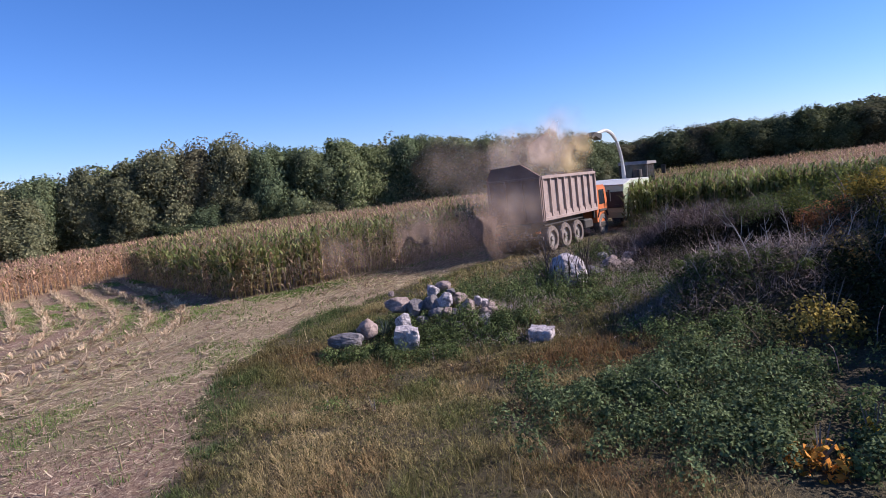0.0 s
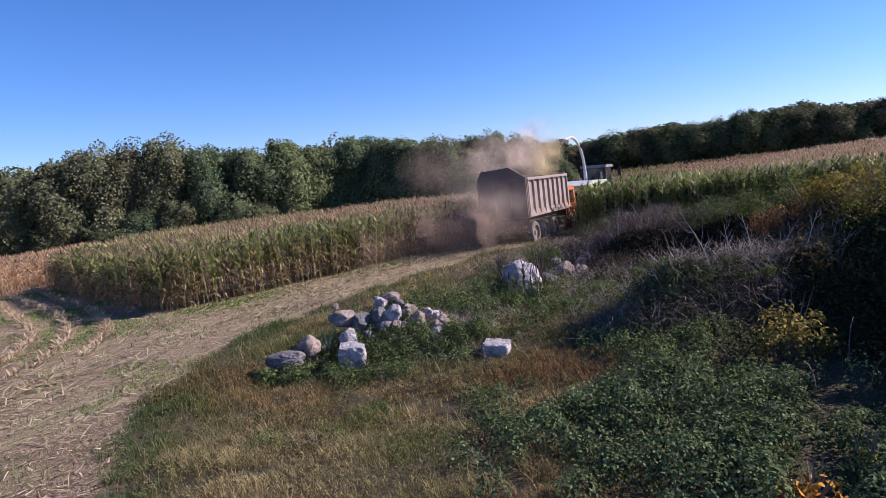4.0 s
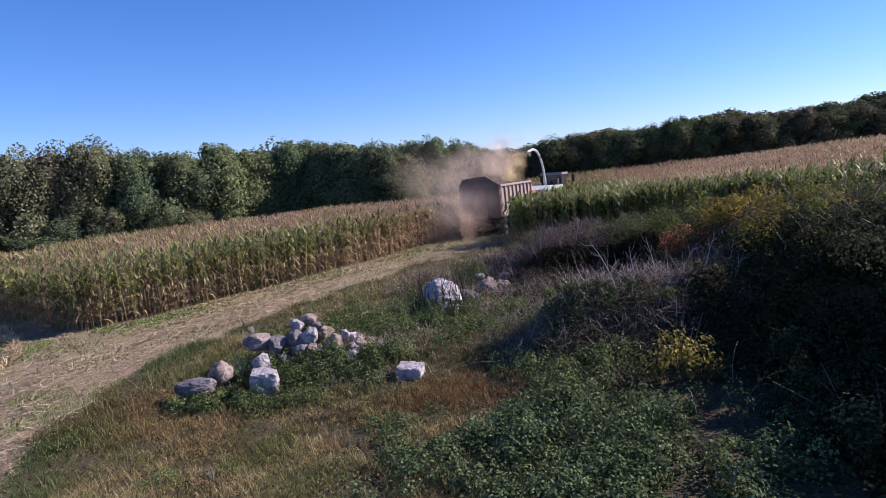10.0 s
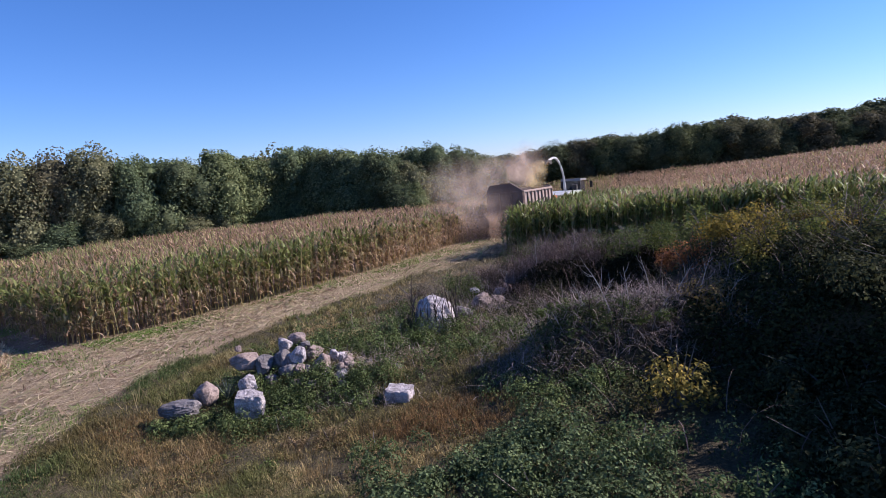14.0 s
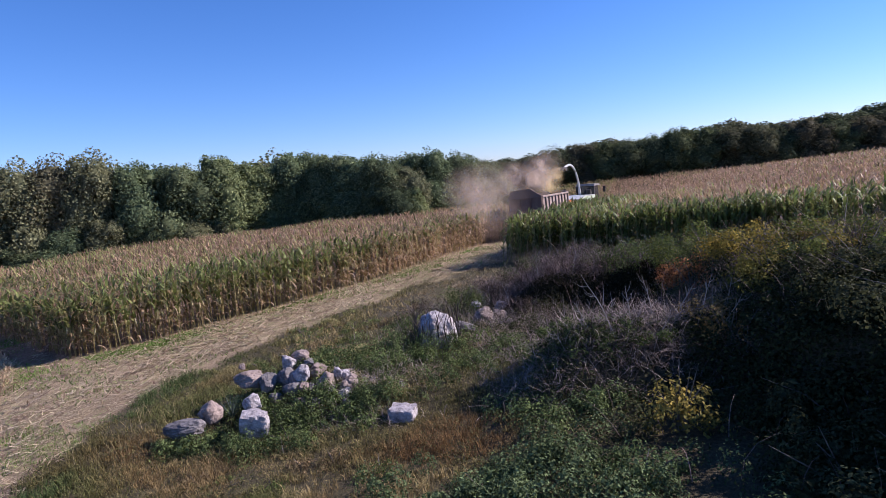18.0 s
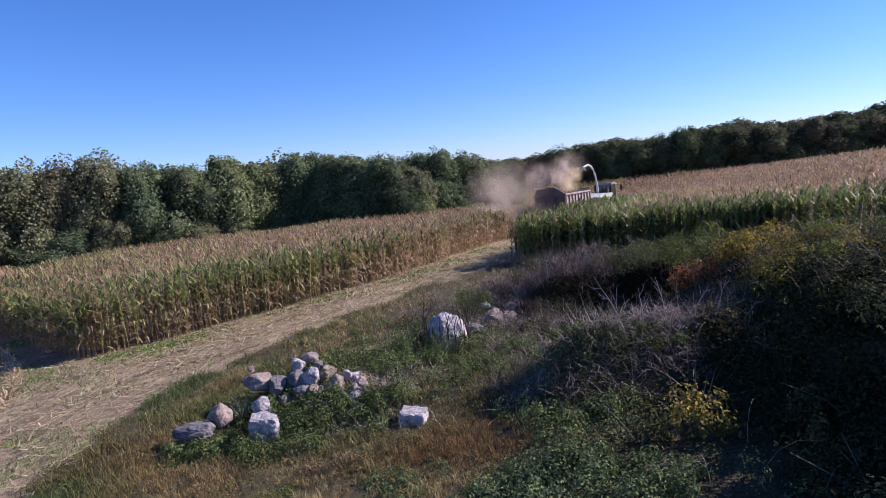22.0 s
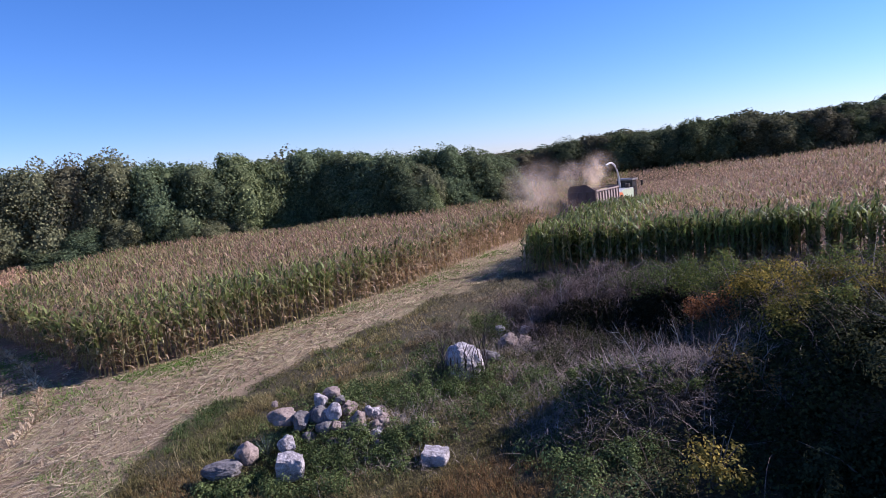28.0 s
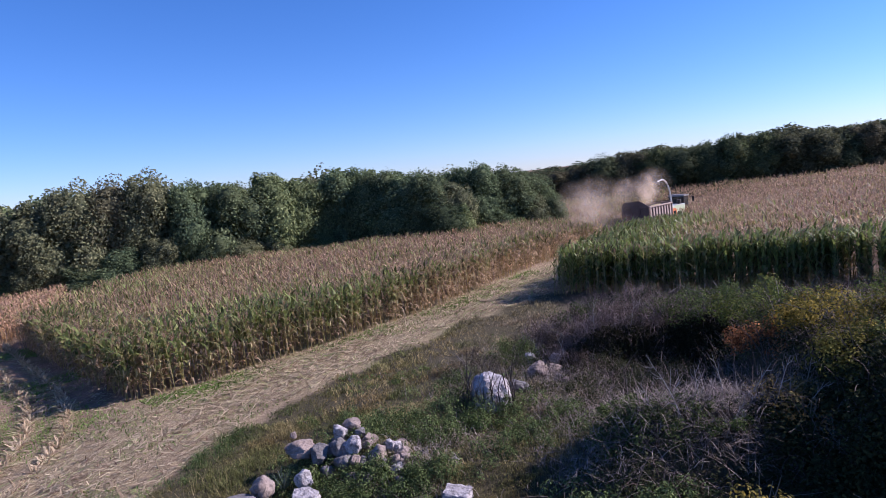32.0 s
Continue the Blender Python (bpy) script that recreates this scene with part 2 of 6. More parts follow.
def ground_material():
    m, t, p = material("field_ground", 0.95, 0, 0.15)
    a = t.nodes.new("ShaderNodeAttribute")
    a.attribute_name = "margin"
    big, mid, fine = noise_tex(t, 0.25), noise_tex(t, 1.6, 5), noise_tex(t, 14.0, 6, 0.75)
    soil = ramp(t, mid, [(0.30, (0.09, 0.046, 0.034)), (0.50, (0.20, 0.112, 0.08)), (0.70, (0.32, 0.20, 0.145))])
    soil = mix(t, 0.5, soil, ramp(t, fine, [(0.38, (0.09, 0.054, 0.038)), (0.52, (0.28, 0.19, 0.135)), (0.66, (0.58, 0.46, 0.32))]))
    co, mp = t.nodes.new("ShaderNodeTexCoord"), t.nodes.new("ShaderNodeMapping")
    mp.inputs["Rotation"].default_value, mp.inputs["Scale"].default_value = (0, 0, radians(33)), (9.0, 1.1, 1.0)
    t.links.new(co.outputs["Object"], mp.inputs["Vector"])
    streak = node(t, "ShaderNodeTexNoise", Scale=1.0, Detail=6.0, Roughness=0.75)
    t.links.new(mp.outputs[0], streak.inputs["Vector"])
    la = t.nodes.new("ShaderNodeAttribute")
    la.attribute_name = "lane"
    worn_lane = mix(t, 0.75, la.outputs["Color"], ramp(t, mid, [(0.38, (0, 0, 0)), (0.58, (1, 1, 1))]), "MULTIPLY")
    straw = mix(t, 1.0, ramp(t, streak.outputs["Fac"], [(0.44, (0, 0, 0)), (0.62, (0.8, 0.8, 0.8))]), mix(t, worn_lane, (0.10, 0.10, 0.10), (0.8, 0.8, 0.8)), "MULTIPLY")
    soil = mix(t, mix(t, 1.0, la.outputs["Color"], (0.45, 0.45, 0.45), "MULTIPLY"), soil, ramp(t, fine, [(0.35, (0.15, 0.125, 0.07)), (0.55, (0.35, 0.30, 0.16)), (0.7, (0.50, 0.43, 0.25))]))
    soil = mix(t, straw, soil, (0.47, 0.38, 0.225))
    soil = mix(t, ramp(t, streak.outputs["Fac"], [(0.32, (0.7, 0.7, 0.7)), (0.42, (0, 0, 0))]), soil, (0.11, 0.07, 0.045))
    soil = mix(t, ramp(t, big, [(0.50, (0, 0, 0)), (0.62, (0.35, 0.35, 0.35))]), soil, (0.13, 0.15, 0.06))
    sod = ramp(t, fine, [(0.30, (0.03, 0.025, 0.016)), (0.55, (0.085, 0.07, 0.04)), (0.75, (0.17, 0.13, 0.075))])
    col = mix(t, a.outputs["Fac"], soil, sod)
    t.links.new(col, p.inputs["Base Color"])
    bump(t, p, fine, 0.9, 0.06)
    return m


# ---- mesh helpers ----
def mesh_object(name, verts, faces_quads, faces_tris, mat, tint=None, parent=None):
    """One mesh object from arrays; tint: a colour for each vertex."""
    me = bpy.data.meshes.new(name)
    verts = np.asarray(verts, np.float32)
    q, t = np.asarray(faces_quads, np.int32).reshape(-1, 4), np.asarray(faces_tris, np.int32).reshape(-1, 3)
    me.vertices.add(len(verts))
    me.vertices.foreach_set("co", verts.ravel())
    loops = np.concatenate([q.ravel(), t.ravel()])
    me.loops.add(len(loops))
    me.loops.foreach_set("vertex_index", loops)
    starts = np.concatenate([np.arange(len(q)) * 4, len(q) * 4 + np.arange(len(t)) * 3]).astype(np.int32)
    me.polygons.add(len(starts))
    me.polygons.foreach_set("loop_start", starts)
    if tint is not None:
        at = me.attributes.new("tint", "FLOAT_COLOR", "POINT")
        at.data.foreach_set("color", np.concatenate([np.asarray(tint, np.float32), np.ones((len(verts), 1), np.float32)], 1).ravel())
    me.update(calc_edges=True)
    me.materials.append(mat)
    ob = new(name, me)
    if parent:
        ob.parent = parent
    return ob


class Pile:
    """Gathers strips and leaves for one mesh."""

    def __init__(self):
        self.v, self.q, self.t, self.c, self.n = [], [], [], [], 0

    def add(self, v, q, t, c):
        self.v.append(v.reshape(-1, 3))
        self.c.append(c.reshape(-1, 3))
        if q is not None:
            self.q.append(q.reshape(-1, 4) + self.n)
        if t is not None:
            self.t.append(t.reshape(-1, 3) + self.n)
        self.n += len(self.v[-1])

    def strips(self, base, az, lean, length, width, bend, color, seg=2, tip=0.15, face=None):
        """Blades from base points: az their way, lean from upright and bend along the blade in radians."""
        n = len(base)
        az, lean, length, width, bend = (np.broadcast_to(np.asarray(k, float), (n,)) for k in (az, lean, length, width, bend))
        out = np.stack([np.sin(az), np.cos(az), np.zeros(n)], 1)
        fa = az + np.pi / 2 if face is None else face
        side = np.stack([np.sin(fa), np.cos(fa), np.zeros(n)], 1)
        pos, ang, pts = base.astype(float).copy(), lean.copy(), []
        for k in range(seg + 1):
            f = k / seg
            w = width * (tip + (1 - tip) * (1 - f) ** 0.7) * (0.75 + 0.5 * math.sin(math.pi * min(1, f + 0.25)))
            pts.append(np.stack([pos - side * w[:, None] / 2, pos + side * w[:, None] / 2], 1))
            step = (length / seg)[:, None]
            pos = pos + step * (out * np.sin(ang)[:, None] + np.array([0, 0, 1.0]) * np.cos(ang)[:, None])
            ang = ang + bend / seg
        v = np.stack(pts, 1).reshape(n, -1, 3)
        i0 = (np.arange(n) * (2 * (seg + 1)))[:, None, None]
        k = (np.arange(seg) * 2)[None, :, None]
        q = i0 + k + np.array([0, 1, 3, 2])[None, None, :]
        c = np.repeat(color[:, None, :], v.shape[1], 1)
        self.add(v, q, None, c)

    def leaves(self, centre, size, color, normal=None, slim=0.55, r=rng, loose=0.7):
        """Folded leaves of random turn."""
        n = len(centre)
        size = np.broadcast_to(np.asarray(size, float), (n,))[:, None]
        nn = r.normal(size=(n, 3)) if normal is None else normal + r.normal(size=(n, 3)) * loose
        nn /= np.linalg.norm(nn, axis=1)[:, None] + 1e-9
        a = np.cross(nn, r.normal(size=(n, 3)))
        a /= np.linalg.norm(a, axis=1)[:, None] + 1e-9
        b = np.cross(nn, a)
        v = np.stack([centre - a * size / 2, centre + b * size * slim / 2 + nn * size * 0.12, centre + a * size / 2, centre - b * size * slim / 2 + nn * size * 0.12], 1)
        i0 = (np.arange(n) * 4)[:, None, None]
        t = i0 + np.array([[0, 1, 2], [0, 2, 3]])[None]
        self.add(v, None, t, np.repeat(color[:, None, :], 4, 1))

    def done(self, name, mat, parent=None):
        q = np.concatenate(self.q) if self.q else np.zeros((0, 4))
        t = np.concatenate(self.t) if self.t else np.zeros((0, 3))
        return mesh_object(name, np.concatenate(self.v), q, t, mat, np.concatenate(self.c), parent)


def domes(pile, cx, cy, rad, h, count, size, low, high, r, loose=0.45, lift=0.0, hollow=0.8):
    """Rounded leafy heads on the ground: leaves lie on lumpy shells, each head with a tone of its own."""
    k = len(cx)
    cx, cy = np.asarray(cx, float), np.asarray(cy, float)
    rad, h, count, size = (np.broadcast_to(np.asarray(v, float), (k,)) for v in (rad, h, count, size))
    i = np.repeat(np.arange(k), count.astype(int))
    n = len(i)
    az, up = r.random(n) * 2 * np.pi, r.random(n) ** 0.8 * 1.02 - 0.02
    flat = np.sqrt(np.clip(1 - up ** 2, 0, 1))
    d = np.stack([flat * np.cos(az), flat * np.sin(az), up], 1)
    a0, a1 = r.random(k) * 6.28, r.random(k) * 6.28
    lump = 1 + 0.16 * np.sin(3 * az + a0[i]) * flat + 0.13 * np.sin(5 * az + 4 * up + a1[i])
    deep = (hollow + (1.08 - hollow) * r.random(n) ** 0.6) * lump
    pos = np.stack([cx[i] + d[:, 0] * rad[i] * deep, cy[i] + d[:, 1] * rad[i] * deep, np.zeros(n)], 1)
    pos[:, 2] = np.maximum(terrain(pos[:, 0], pos[:, 1]) + 0.02, terrain(cx, cy)[i] + lift + d[:, 2] * h[i] * deep)
    nn = d / np.stack([rad[i], rad[i], h[i]], 1)
    nn /= np.linalg.norm(nn, axis=1)[:, None]
    nn[:, 2] += 0.35
    tone = np.clip(0.65 * r.random(k)[i] + 0.4 * r.random(n), 0, 1)
    c = blend_colors(low, high, tone) * (0.5 + 1.0 * r.random(n))[:, None]
    pile.leaves(pos, size[i] * (0.65 + 0.6 * r.random(n)), c, nn, 0.6, r, loose)


def tufts(pile, x, y, blades, tall, width, color, r, seg=3, spread=0.05):
    """Grass in tufts: the blades of one spread from its foot and arch over."""
    k = len(x)
    i = np.repeat(np.arange(k), blades)
    n = len(i)
    az = r.random(n) * 6.28
    off = np.abs(r.normal(size=n)) * spread
    bx, by = x[i] + off * np.sin(az), y[i] + off * np.cos(az)
    base = np.stack([bx, by, terrain(bx, by) - 0.02], 1)
    droop = (0.7 + 1.5 * r.random(k))[i]
    c = color[i] * (0.42 + 1.1 * r.random(n))[:, None]
    pile.strips(base, az, 0.08 + 0.55 * r.random(n), tall[i] * (0.5 + 0.65 * r.random(n)), width * (0.6 + 0.8 * r.random(n)), droop * (0.5 + 1.0 * r.random(n)), c, seg, 0.08)


def blend_colors(a, b, f):
    return np.asarray(a)[None, :] * (1 - f[:, None]) + np.asarray(b)[None, :] * f[:, None]


def part(name, bm, mat, parent, label=""):
    me = bpy.data.meshes.new(name)
    bm.to_mesh(me)
    bm.free()
    me.materials.append(mat)
    ob = new(name, me)
    ob.parent = parent
    return tagged(ob, label)


def box_bm(x0, x1, y0, y1, z0, z1, bevel=0.02, bm=None):
    out = bm or bmesh.new()
    made = bmesh.ops.create_cube(out, size=1.0)["verts"]
    for v in made:
        v.co = Vector(((x0 + x1) / 2 + v.co.x * (x1 - x0), (y0 + y1) / 2 + v.co.y * (y1 - y0), (z0 + z1) / 2 + v.co.z * (z1 - z0)))
    if bevel:
        edges = list({e for v in made for e in v.link_edges})
        bmesh.ops.bevel(out, geom=edges, offset=bevel, segments=1, affect="EDGES")
    return out


def tube_bm(points, radii, sides=6, bm=None):
    out = bm or bmesh.new()
    rings = []
    for i, (pt, r) in enumerate(zip(points, radii)):
        d = (Vector(points[min(i + 1, len(points) - 1)]) - Vector(points[max(i - 1, 0)])).normalized()
        u = d.orthogonal().normalized()
        w = d.cross(u)
        rings.append([out.verts.new(Vector(pt) + (u * math.cos(a) + w * math.sin(a)) * r) for a in (2 * math.pi * k / sides for k in range(sides))])
    for a, b in zip(rings, rings[1:]):
        for k in range(sides):
            out.faces.new((a[k], a[(k + 1) % sides], b[(k + 1) % sides], b[k]))
    out.faces.new(rings[0][::-1])
    out.faces.new(rings[-1])
    return out


def prism_bm(outline, x0, x1, bm=None):
    """An outline in the y, z plane, drawn out along x."""
    out = bm or bmesh.new()
    a = [out.verts.new((x0, y, z)) for y, z in outline]
    b = [out.verts.new((x1, y, z)) for y, z in outline]
    out.faces.new(a)
    out.faces.new(b[::-1])
    n = len(outline)
    for k in range(n):
        out.faces.new((a[k], b[k], b[(k + 1) % n], a[(k + 1) % n]))
    bmesh.ops.recalc_face_normals(out, faces=out.faces)
    return out


def empty(name, m):
    ob = new(name)
    ob.matrix_world = m
    return ob


# ---- ground ----
def build_ground():
    def axis(lo, hi, fine0, fine1, step):
        core = np.arange(fine0, fine1 + 1e-6, step)
        left, right, d = [], [], step
        x = fine0
        while x > lo:
            d *= 1.22
            x -= d
            left.append(x)
        x, d = fine1, step
        while x < hi:
            d *= 1.22
            x += d
            right.append(x)
        return np.concatenate([left[::-1], core, right])

    xs, ys = axis(-3000, 3000, -34, 26, 0.3), axis(-1500, 4000, -6, 46, 0.3)
    X, Y = np.meshgrid(xs, ys)
    Z = terrain(X, Y) + np.where((np.abs(X) < 60) & (np.abs(Y) < 80), 0.06 * (value_noise(X, Y, 0.8, 3) - 0.5), 0)
    v = np.stack([X, Y, Z], -1).reshape(-1, 3)
    h, w = X.shape
    i = (np.arange(h - 1)[:, None] * w + np.arange(w - 1)[None, :]).reshape(-1, 1)
    q = i + np.array([0, 1, w + 1, w])
    ob = mesh_object("ground", v, q, np.zeros((0, 3)), ground_material())
    d = line_distance(LANE_R + [(9.0, 30.0), (14.5, 27.8), (30.0, 21.7), (60.0, 12.0)], X, Y)
    s = np.where(inside(MARGIN, X, Y), d, -d) + 1.2 * (value_noise(X, Y, 1.1, 5) - 0.5) + 0.5 * (value_noise(X, Y, 0.45, 6) - 0.5)
    at = ob.data.attributes.new("margin", "FLOAT", "POINT")
    at.data.foreach_set("value", smooth(-0.25, 0.35, s).astype(np.float32).ravel())
    lane = [(-11.5, 11.0), (-11.4, 15.0), (-10.4, 19.5), (-7.8, 24.0), (-4.8, 29.0), (-1.6, 34.0), (1.4, 39.0), (4.0, 45.0), (9.0, 56.0)]
    at = ob.data.attributes.new("lane", "FLOAT", "POINT")
    at.data.foreach_set("value", smooth(4.6, 2.0, line_distance(lane, X, Y) + 2.0 * (value_noise(X, Y, 2.3, 8) - 0.5)).astype(np.float32).ravel())
    ob.data.shade_smooth()
    tagged(ob, "harvested maize field soil with a grassy field margin", "ground", kind="structure")


build_ground()


# ---- maize ----
GREEN, DRY, TAN, TASSEL = (0.17, 0.205, 0.062), (0.29, 0.20, 0.115), (0.42, 0.30, 0.20), (0.27, 0.165, 0.12)


def blob(x, y, cx, cy, rx, ry):
    return np.exp(-((x - cx) / rx) ** 2 - ((y - cy) / ry) ** 2)


def maize_rows(poly, heading, row, step, keep=1.0):
    """Plant places in rows at that heading inside an outline."""
    p = np.array(poly)
    h = radians(heading)
    f, s = np.array([math.sin(h), math.cos(h)]), np.array([math.cos(h), -math.sin(h)])
    a, b = p @ f, p @ s
    A, B = np.meshgrid(np.arange(a.min(), a.max(), step), np.arange(b.min(), b.max(), row))
    A = A + rng.normal(size=A.shape) * step * 0.3
    B = B + rng.normal(size=B.shape) * 0.05
    x, y = (A[..., None] * f + B[..., None] * s).reshape(-1, 2).T
    ok = inside(poly, x, y) & (rng.random(x.shape) < keep)
    return x[ok], y[ok]


def maize(pile, x, y, full, dryness, size=1.0, plumes=None):
    """full: whole plants; otherwise the upper half alone, as seen over the crop."""
    n = len(x)
    if not n:
        return
    z = terrain(x, y)
    h = (2.02 + 0.2 * rng.normal(size=n).clip(-1.8, 1.3) - 0.14 * smooth(45, 85, np.hypot(x, y)) + 0.25 * (value_noise(x, y, 5.0, 9) - 0.5) + 0.4 * blob(x, y, 10.0, 49.0, 4.5, 12.0)) * size
    base = np.stack([x, y, z], 1)
    plane = rng.random(n) * np.pi
    stalk = blend_colors((0.34, 0.30, 0.13), (0.50, 0.37, 0.22), np.clip(dryness + rng.normal(size=n) * 0.25, 0, 1))
    tilt, ta = np.abs(rng.normal(size=n)) * 0.05, rng.random(n) * 6.28
    if full:
        pile.strips(base, ta, tilt, h, 0.045, 0.05, stalk, 1, 0.5)
        pile.strips(base, ta, tilt, h, 0.045, 0.05, stalk, 1, 0.5, face=ta)
    count = 11 if full else 4
    for k in range(count):
        f = (k + 0.6) / count if full else 0.55 + 0.45 * (k + 0.3) / count
        zk = h * (0.10 + 0.85 * f) if full else h * f
        az = plane + (k % 2) * np.pi + rng.normal(size=n) * 0.45
        dead = np.clip(dryness * 1.1 + 0.55 - 1.05 * f + rng.normal(size=n) * 0.28, 0, 1)
        g = rng.random(n)[:, None]
        col = blend_colors(GREEN, DRY, np.clip(dead * 1.6, 0, 1))
        col = col * (1 - np.clip(dead * 2 - 1, 0, 1)[:, None]) + np.array(TAN) * np.clip(dead * 2 - 1, 0, 1)[:, None]
        col = col * (0.42 + 1.28 * g)
        b = base + np.stack([np.sin(ta) * np.sin(tilt), np.cos(ta) * np.sin(tilt), np.ones(n)], 1) * zk[:, None]
        length = ((0.62 + 0.3 * rng.random(n)) if full else (0.46 + 0.24 * rng.random(n))) * (1 - 0.35 * abs(f - 0.55)) * size * (1 - 0.4 * dead * (f < 0.4))
        pile.strips(b, az, 0.12 + 0.45 * rng.random(n) + 0.7 * dead, length, (0.105 if full else 0.085) * (1 - 0.25 * dead) * (0.75 + 0.25 * min(1.0, f * 2)), 1.1 + 1.3 * rng.random(n) + 0.5 * dead, col, 3 if full else 2)
    top = base + np.array([0, 0, 1]) * (h * 0.98)[:, None]
    tc = blend_colors(TASSEL, (0.37, 0.25, 0.18), rng.random(n))
    if plumes is not None:
        on = rng.random(n) < plumes
        top, tc, n = top[on], tc[on], int(on.sum())
    for k in range(3):
        pile.strips(top - np.array([0, 0, 0.08 * k]), rng.random(n) * 6.28, 0.1 + 1.2 * rng.random(n) * (k > 0), 0.20 * size, 0.024 if full else 0.045, 0.7, tc, 1, 0.3)


ROWS = []


def build_maize():
    def dry_at(x, y):
        d = 0.20 + 0.55 * (value_noise(x, y, 7.0, 11) - 0.5)
        return d

    # the block along the lane
    x, y = maize_rows(BLOCK_L, 33, 0.75, 0.19)
    edge = line_distance(BLOCK_L[-1:] + WALL_L, x, y)
    front = edge < 2.4
    dry = dry_at(x, y) + (0.42 * smooth(27, 37, y) + 0.3 * smooth(35, 42, y)) * (edge < 6) + 0.5 * smooth(2.5, 9, edge) + 0.3 * smooth(6, 0, np.hypot(x + 30, y - 33)) + 0.45 * smooth(8, 3, np.hypot(x + 21, y - 26))
    p = Pile()
    maize(p, x[front], y[front], True, dry[front], 1.04)
    tagged(p.done("maize_edge", CORN), "tall green and drying maize plants along the mown lane", "maize", kind="stuff")
    p = Pile()
    far = smooth(30, 75, y)
    keep = ~front & (rng.random(len(x)) < 1 - 0.3 * far)
    maize(p, x[keep], y[keep], False, dry[keep], 1.04, 0.45 + 0.55 * smooth(3, 7, edge[keep]))
    tagged(p.done("maize_field", CORN), "ripening maize crop with reddish brown tassels", "maize", kind="stuff")
    # the block beyond the bank
    x, y = maize_rows(BLOCK_R, 33, 0.75, 0.2)
    edge = line_distance(EDGE_R[:5][::-1] + [(9.0, 29.8), (14.5, 27.6), (30.0, 21.5), (60.0, 12.0)], x, y)
    edge = np.minimum(edge, line_distance([(1.9, 32.8), (9.0, 29.8)], x, y))
    tip = (np.hypot(x - 1.9, y - 32.8) < 3.0) & (rng.random(len(x)) < 0.5)
    x, y, edge = x[~tip], y[~tip], edge[~tip]
    face = np.array([(1.9, 32.8), (9.0, 29.8), (14.5, 27.6), (30.0, 21.5), (42.0, 17.6)])
    u = rng.random(620) ** 0.85 * (len(face) - 1)
    i = u.astype(int)
    fx, fy = (face[i] + (face[i + 1] - face[i]) * (u - i)[:, None]).T + np.array([[0.36], [0.93]]) * (0.1 + 1.3 * rng.random(620))
    x, y, edge = np.concatenate([x, fx]), np.concatenate([y, fy]), np.concatenate([edge, np.zeros(620)])
    front = (edge < 3.6) & (x < 36)
    dry = -0.15 + 0.35 * (value_noise(x, y, 6.0, 12) - 0.5) + 1.05 * smooth(2.0, 7, edge)
    p = Pile()
    maize(p, x[front], y[front], True, dry[front], 1.05, np.full(front.sum(), 0.85))
    tagged(p.done("maize_edge", CORN), "dense green maize plants behind the brush bank", "maize", kind="stuff")
    p = Pile()
    r = np.hypot(x, y)
    keep = ~front & (rng.random(len(x)) < 1 - 0.62 * smooth(35, 90, r)) & (x < 0.95 * y + 22)
    maize(p, x[keep], y[keep], False, dry[keep], 1.05, 0.3 + 0.7 * smooth(6, 14, edge[keep]))
    tagged(p.done("maize_field", CORN), "wide maize crop with brown tassels rising to the wood", "maize", kind="stuff")
    # the uncut crop ahead of the harvester, row by row across the lane
    swath = WALL_L[6:] + EDGE_R[::-1][:-2]
    x, y = maize_rows(swath, 33, 0.75, 0.22)
    h = radians(33)
    along = x * math.sin(h) + y * math.cos(h)
    for k in range(int((along.max() - 40.0) / 0.8)):
        a0 = 40.0 + 0.8 * k
        on = (along >= a0) & (along < a0 + 0.8)
        if on.sum() < 5:
            continue
        cx, cy = x[on].mean(), y[on].mean()
        p = Pile()
        maize(p, x[on], y[on], False, np.full(on.sum(), 0.35), 1.05)
        q = Matrix.Translation((cx, cy, ground_z(cx, cy))) @ Matrix.Rotation(-h, 4, "Z")
        v = np.concatenate(p.v) - np.array(q.translation)
        p.v = [v @ np.array(q.to_3x3())]
        row = p.done("maize_row", CORN)
        row.matrix_world = q
        ROWS.append((row, q, a0))
        tagged(row, "row of standing maize ahead of the harvester", "maize", "rows of the swath", "stuff")
    # the dry block at the far side of the stubble
    x, y = maize_rows(BLOCK_D, 20, 0.75, 0.2)
    keep = (line_distance(BLOCK_D[:6], x, y) < 5) | (rng.random(len(x)) < 0.5)
    x, y = x[keep], y[keep]
    p = Pile()
    near = line_distance(BLOCK_D[:5], x, y) < 2
    maize(p, x[near], y[near], True, np.full(near.sum(), 1.0), 0.9)
    maize(p, x[~near], y[~near], False, np.full((~near).sum(), 0.95), 0.9)
    p.c = [c * np.array((1.3, 1.24, 1.26)) for c in p.c]
    tagged(p.done("dry_maize", CORN), "dead straw-coloured maize beside the stubble", "maize", kind="stuff")


build_maize()


def maize_plant_kind(seed, dryness):
    """One plant with its stalk, leaves, ear and tassel as parts."""
    r = np.random.default_rng(seed)
    root = empty("maize_plant", Matrix())
    h = 2.05 + 0.25 * r.random()
    tone = blend_colors((0.34, 0.30, 0.13), (0.50, 0.37, 0.22), np.array([dryness]))[0]
    p = Pile()
    for a in (0.0, 1.05, 2.1):
        p.strips(np.zeros((1, 3)), np.array([a]), 0.02, h, 0.034, 0.03, tone[None, :], 2, 0.5, face=np.array([a]))
    p.done("stalk", CORN, root)
    plane = r.random() * 3.14
    for k in range(9):
        f = (k + 0.6) / 9
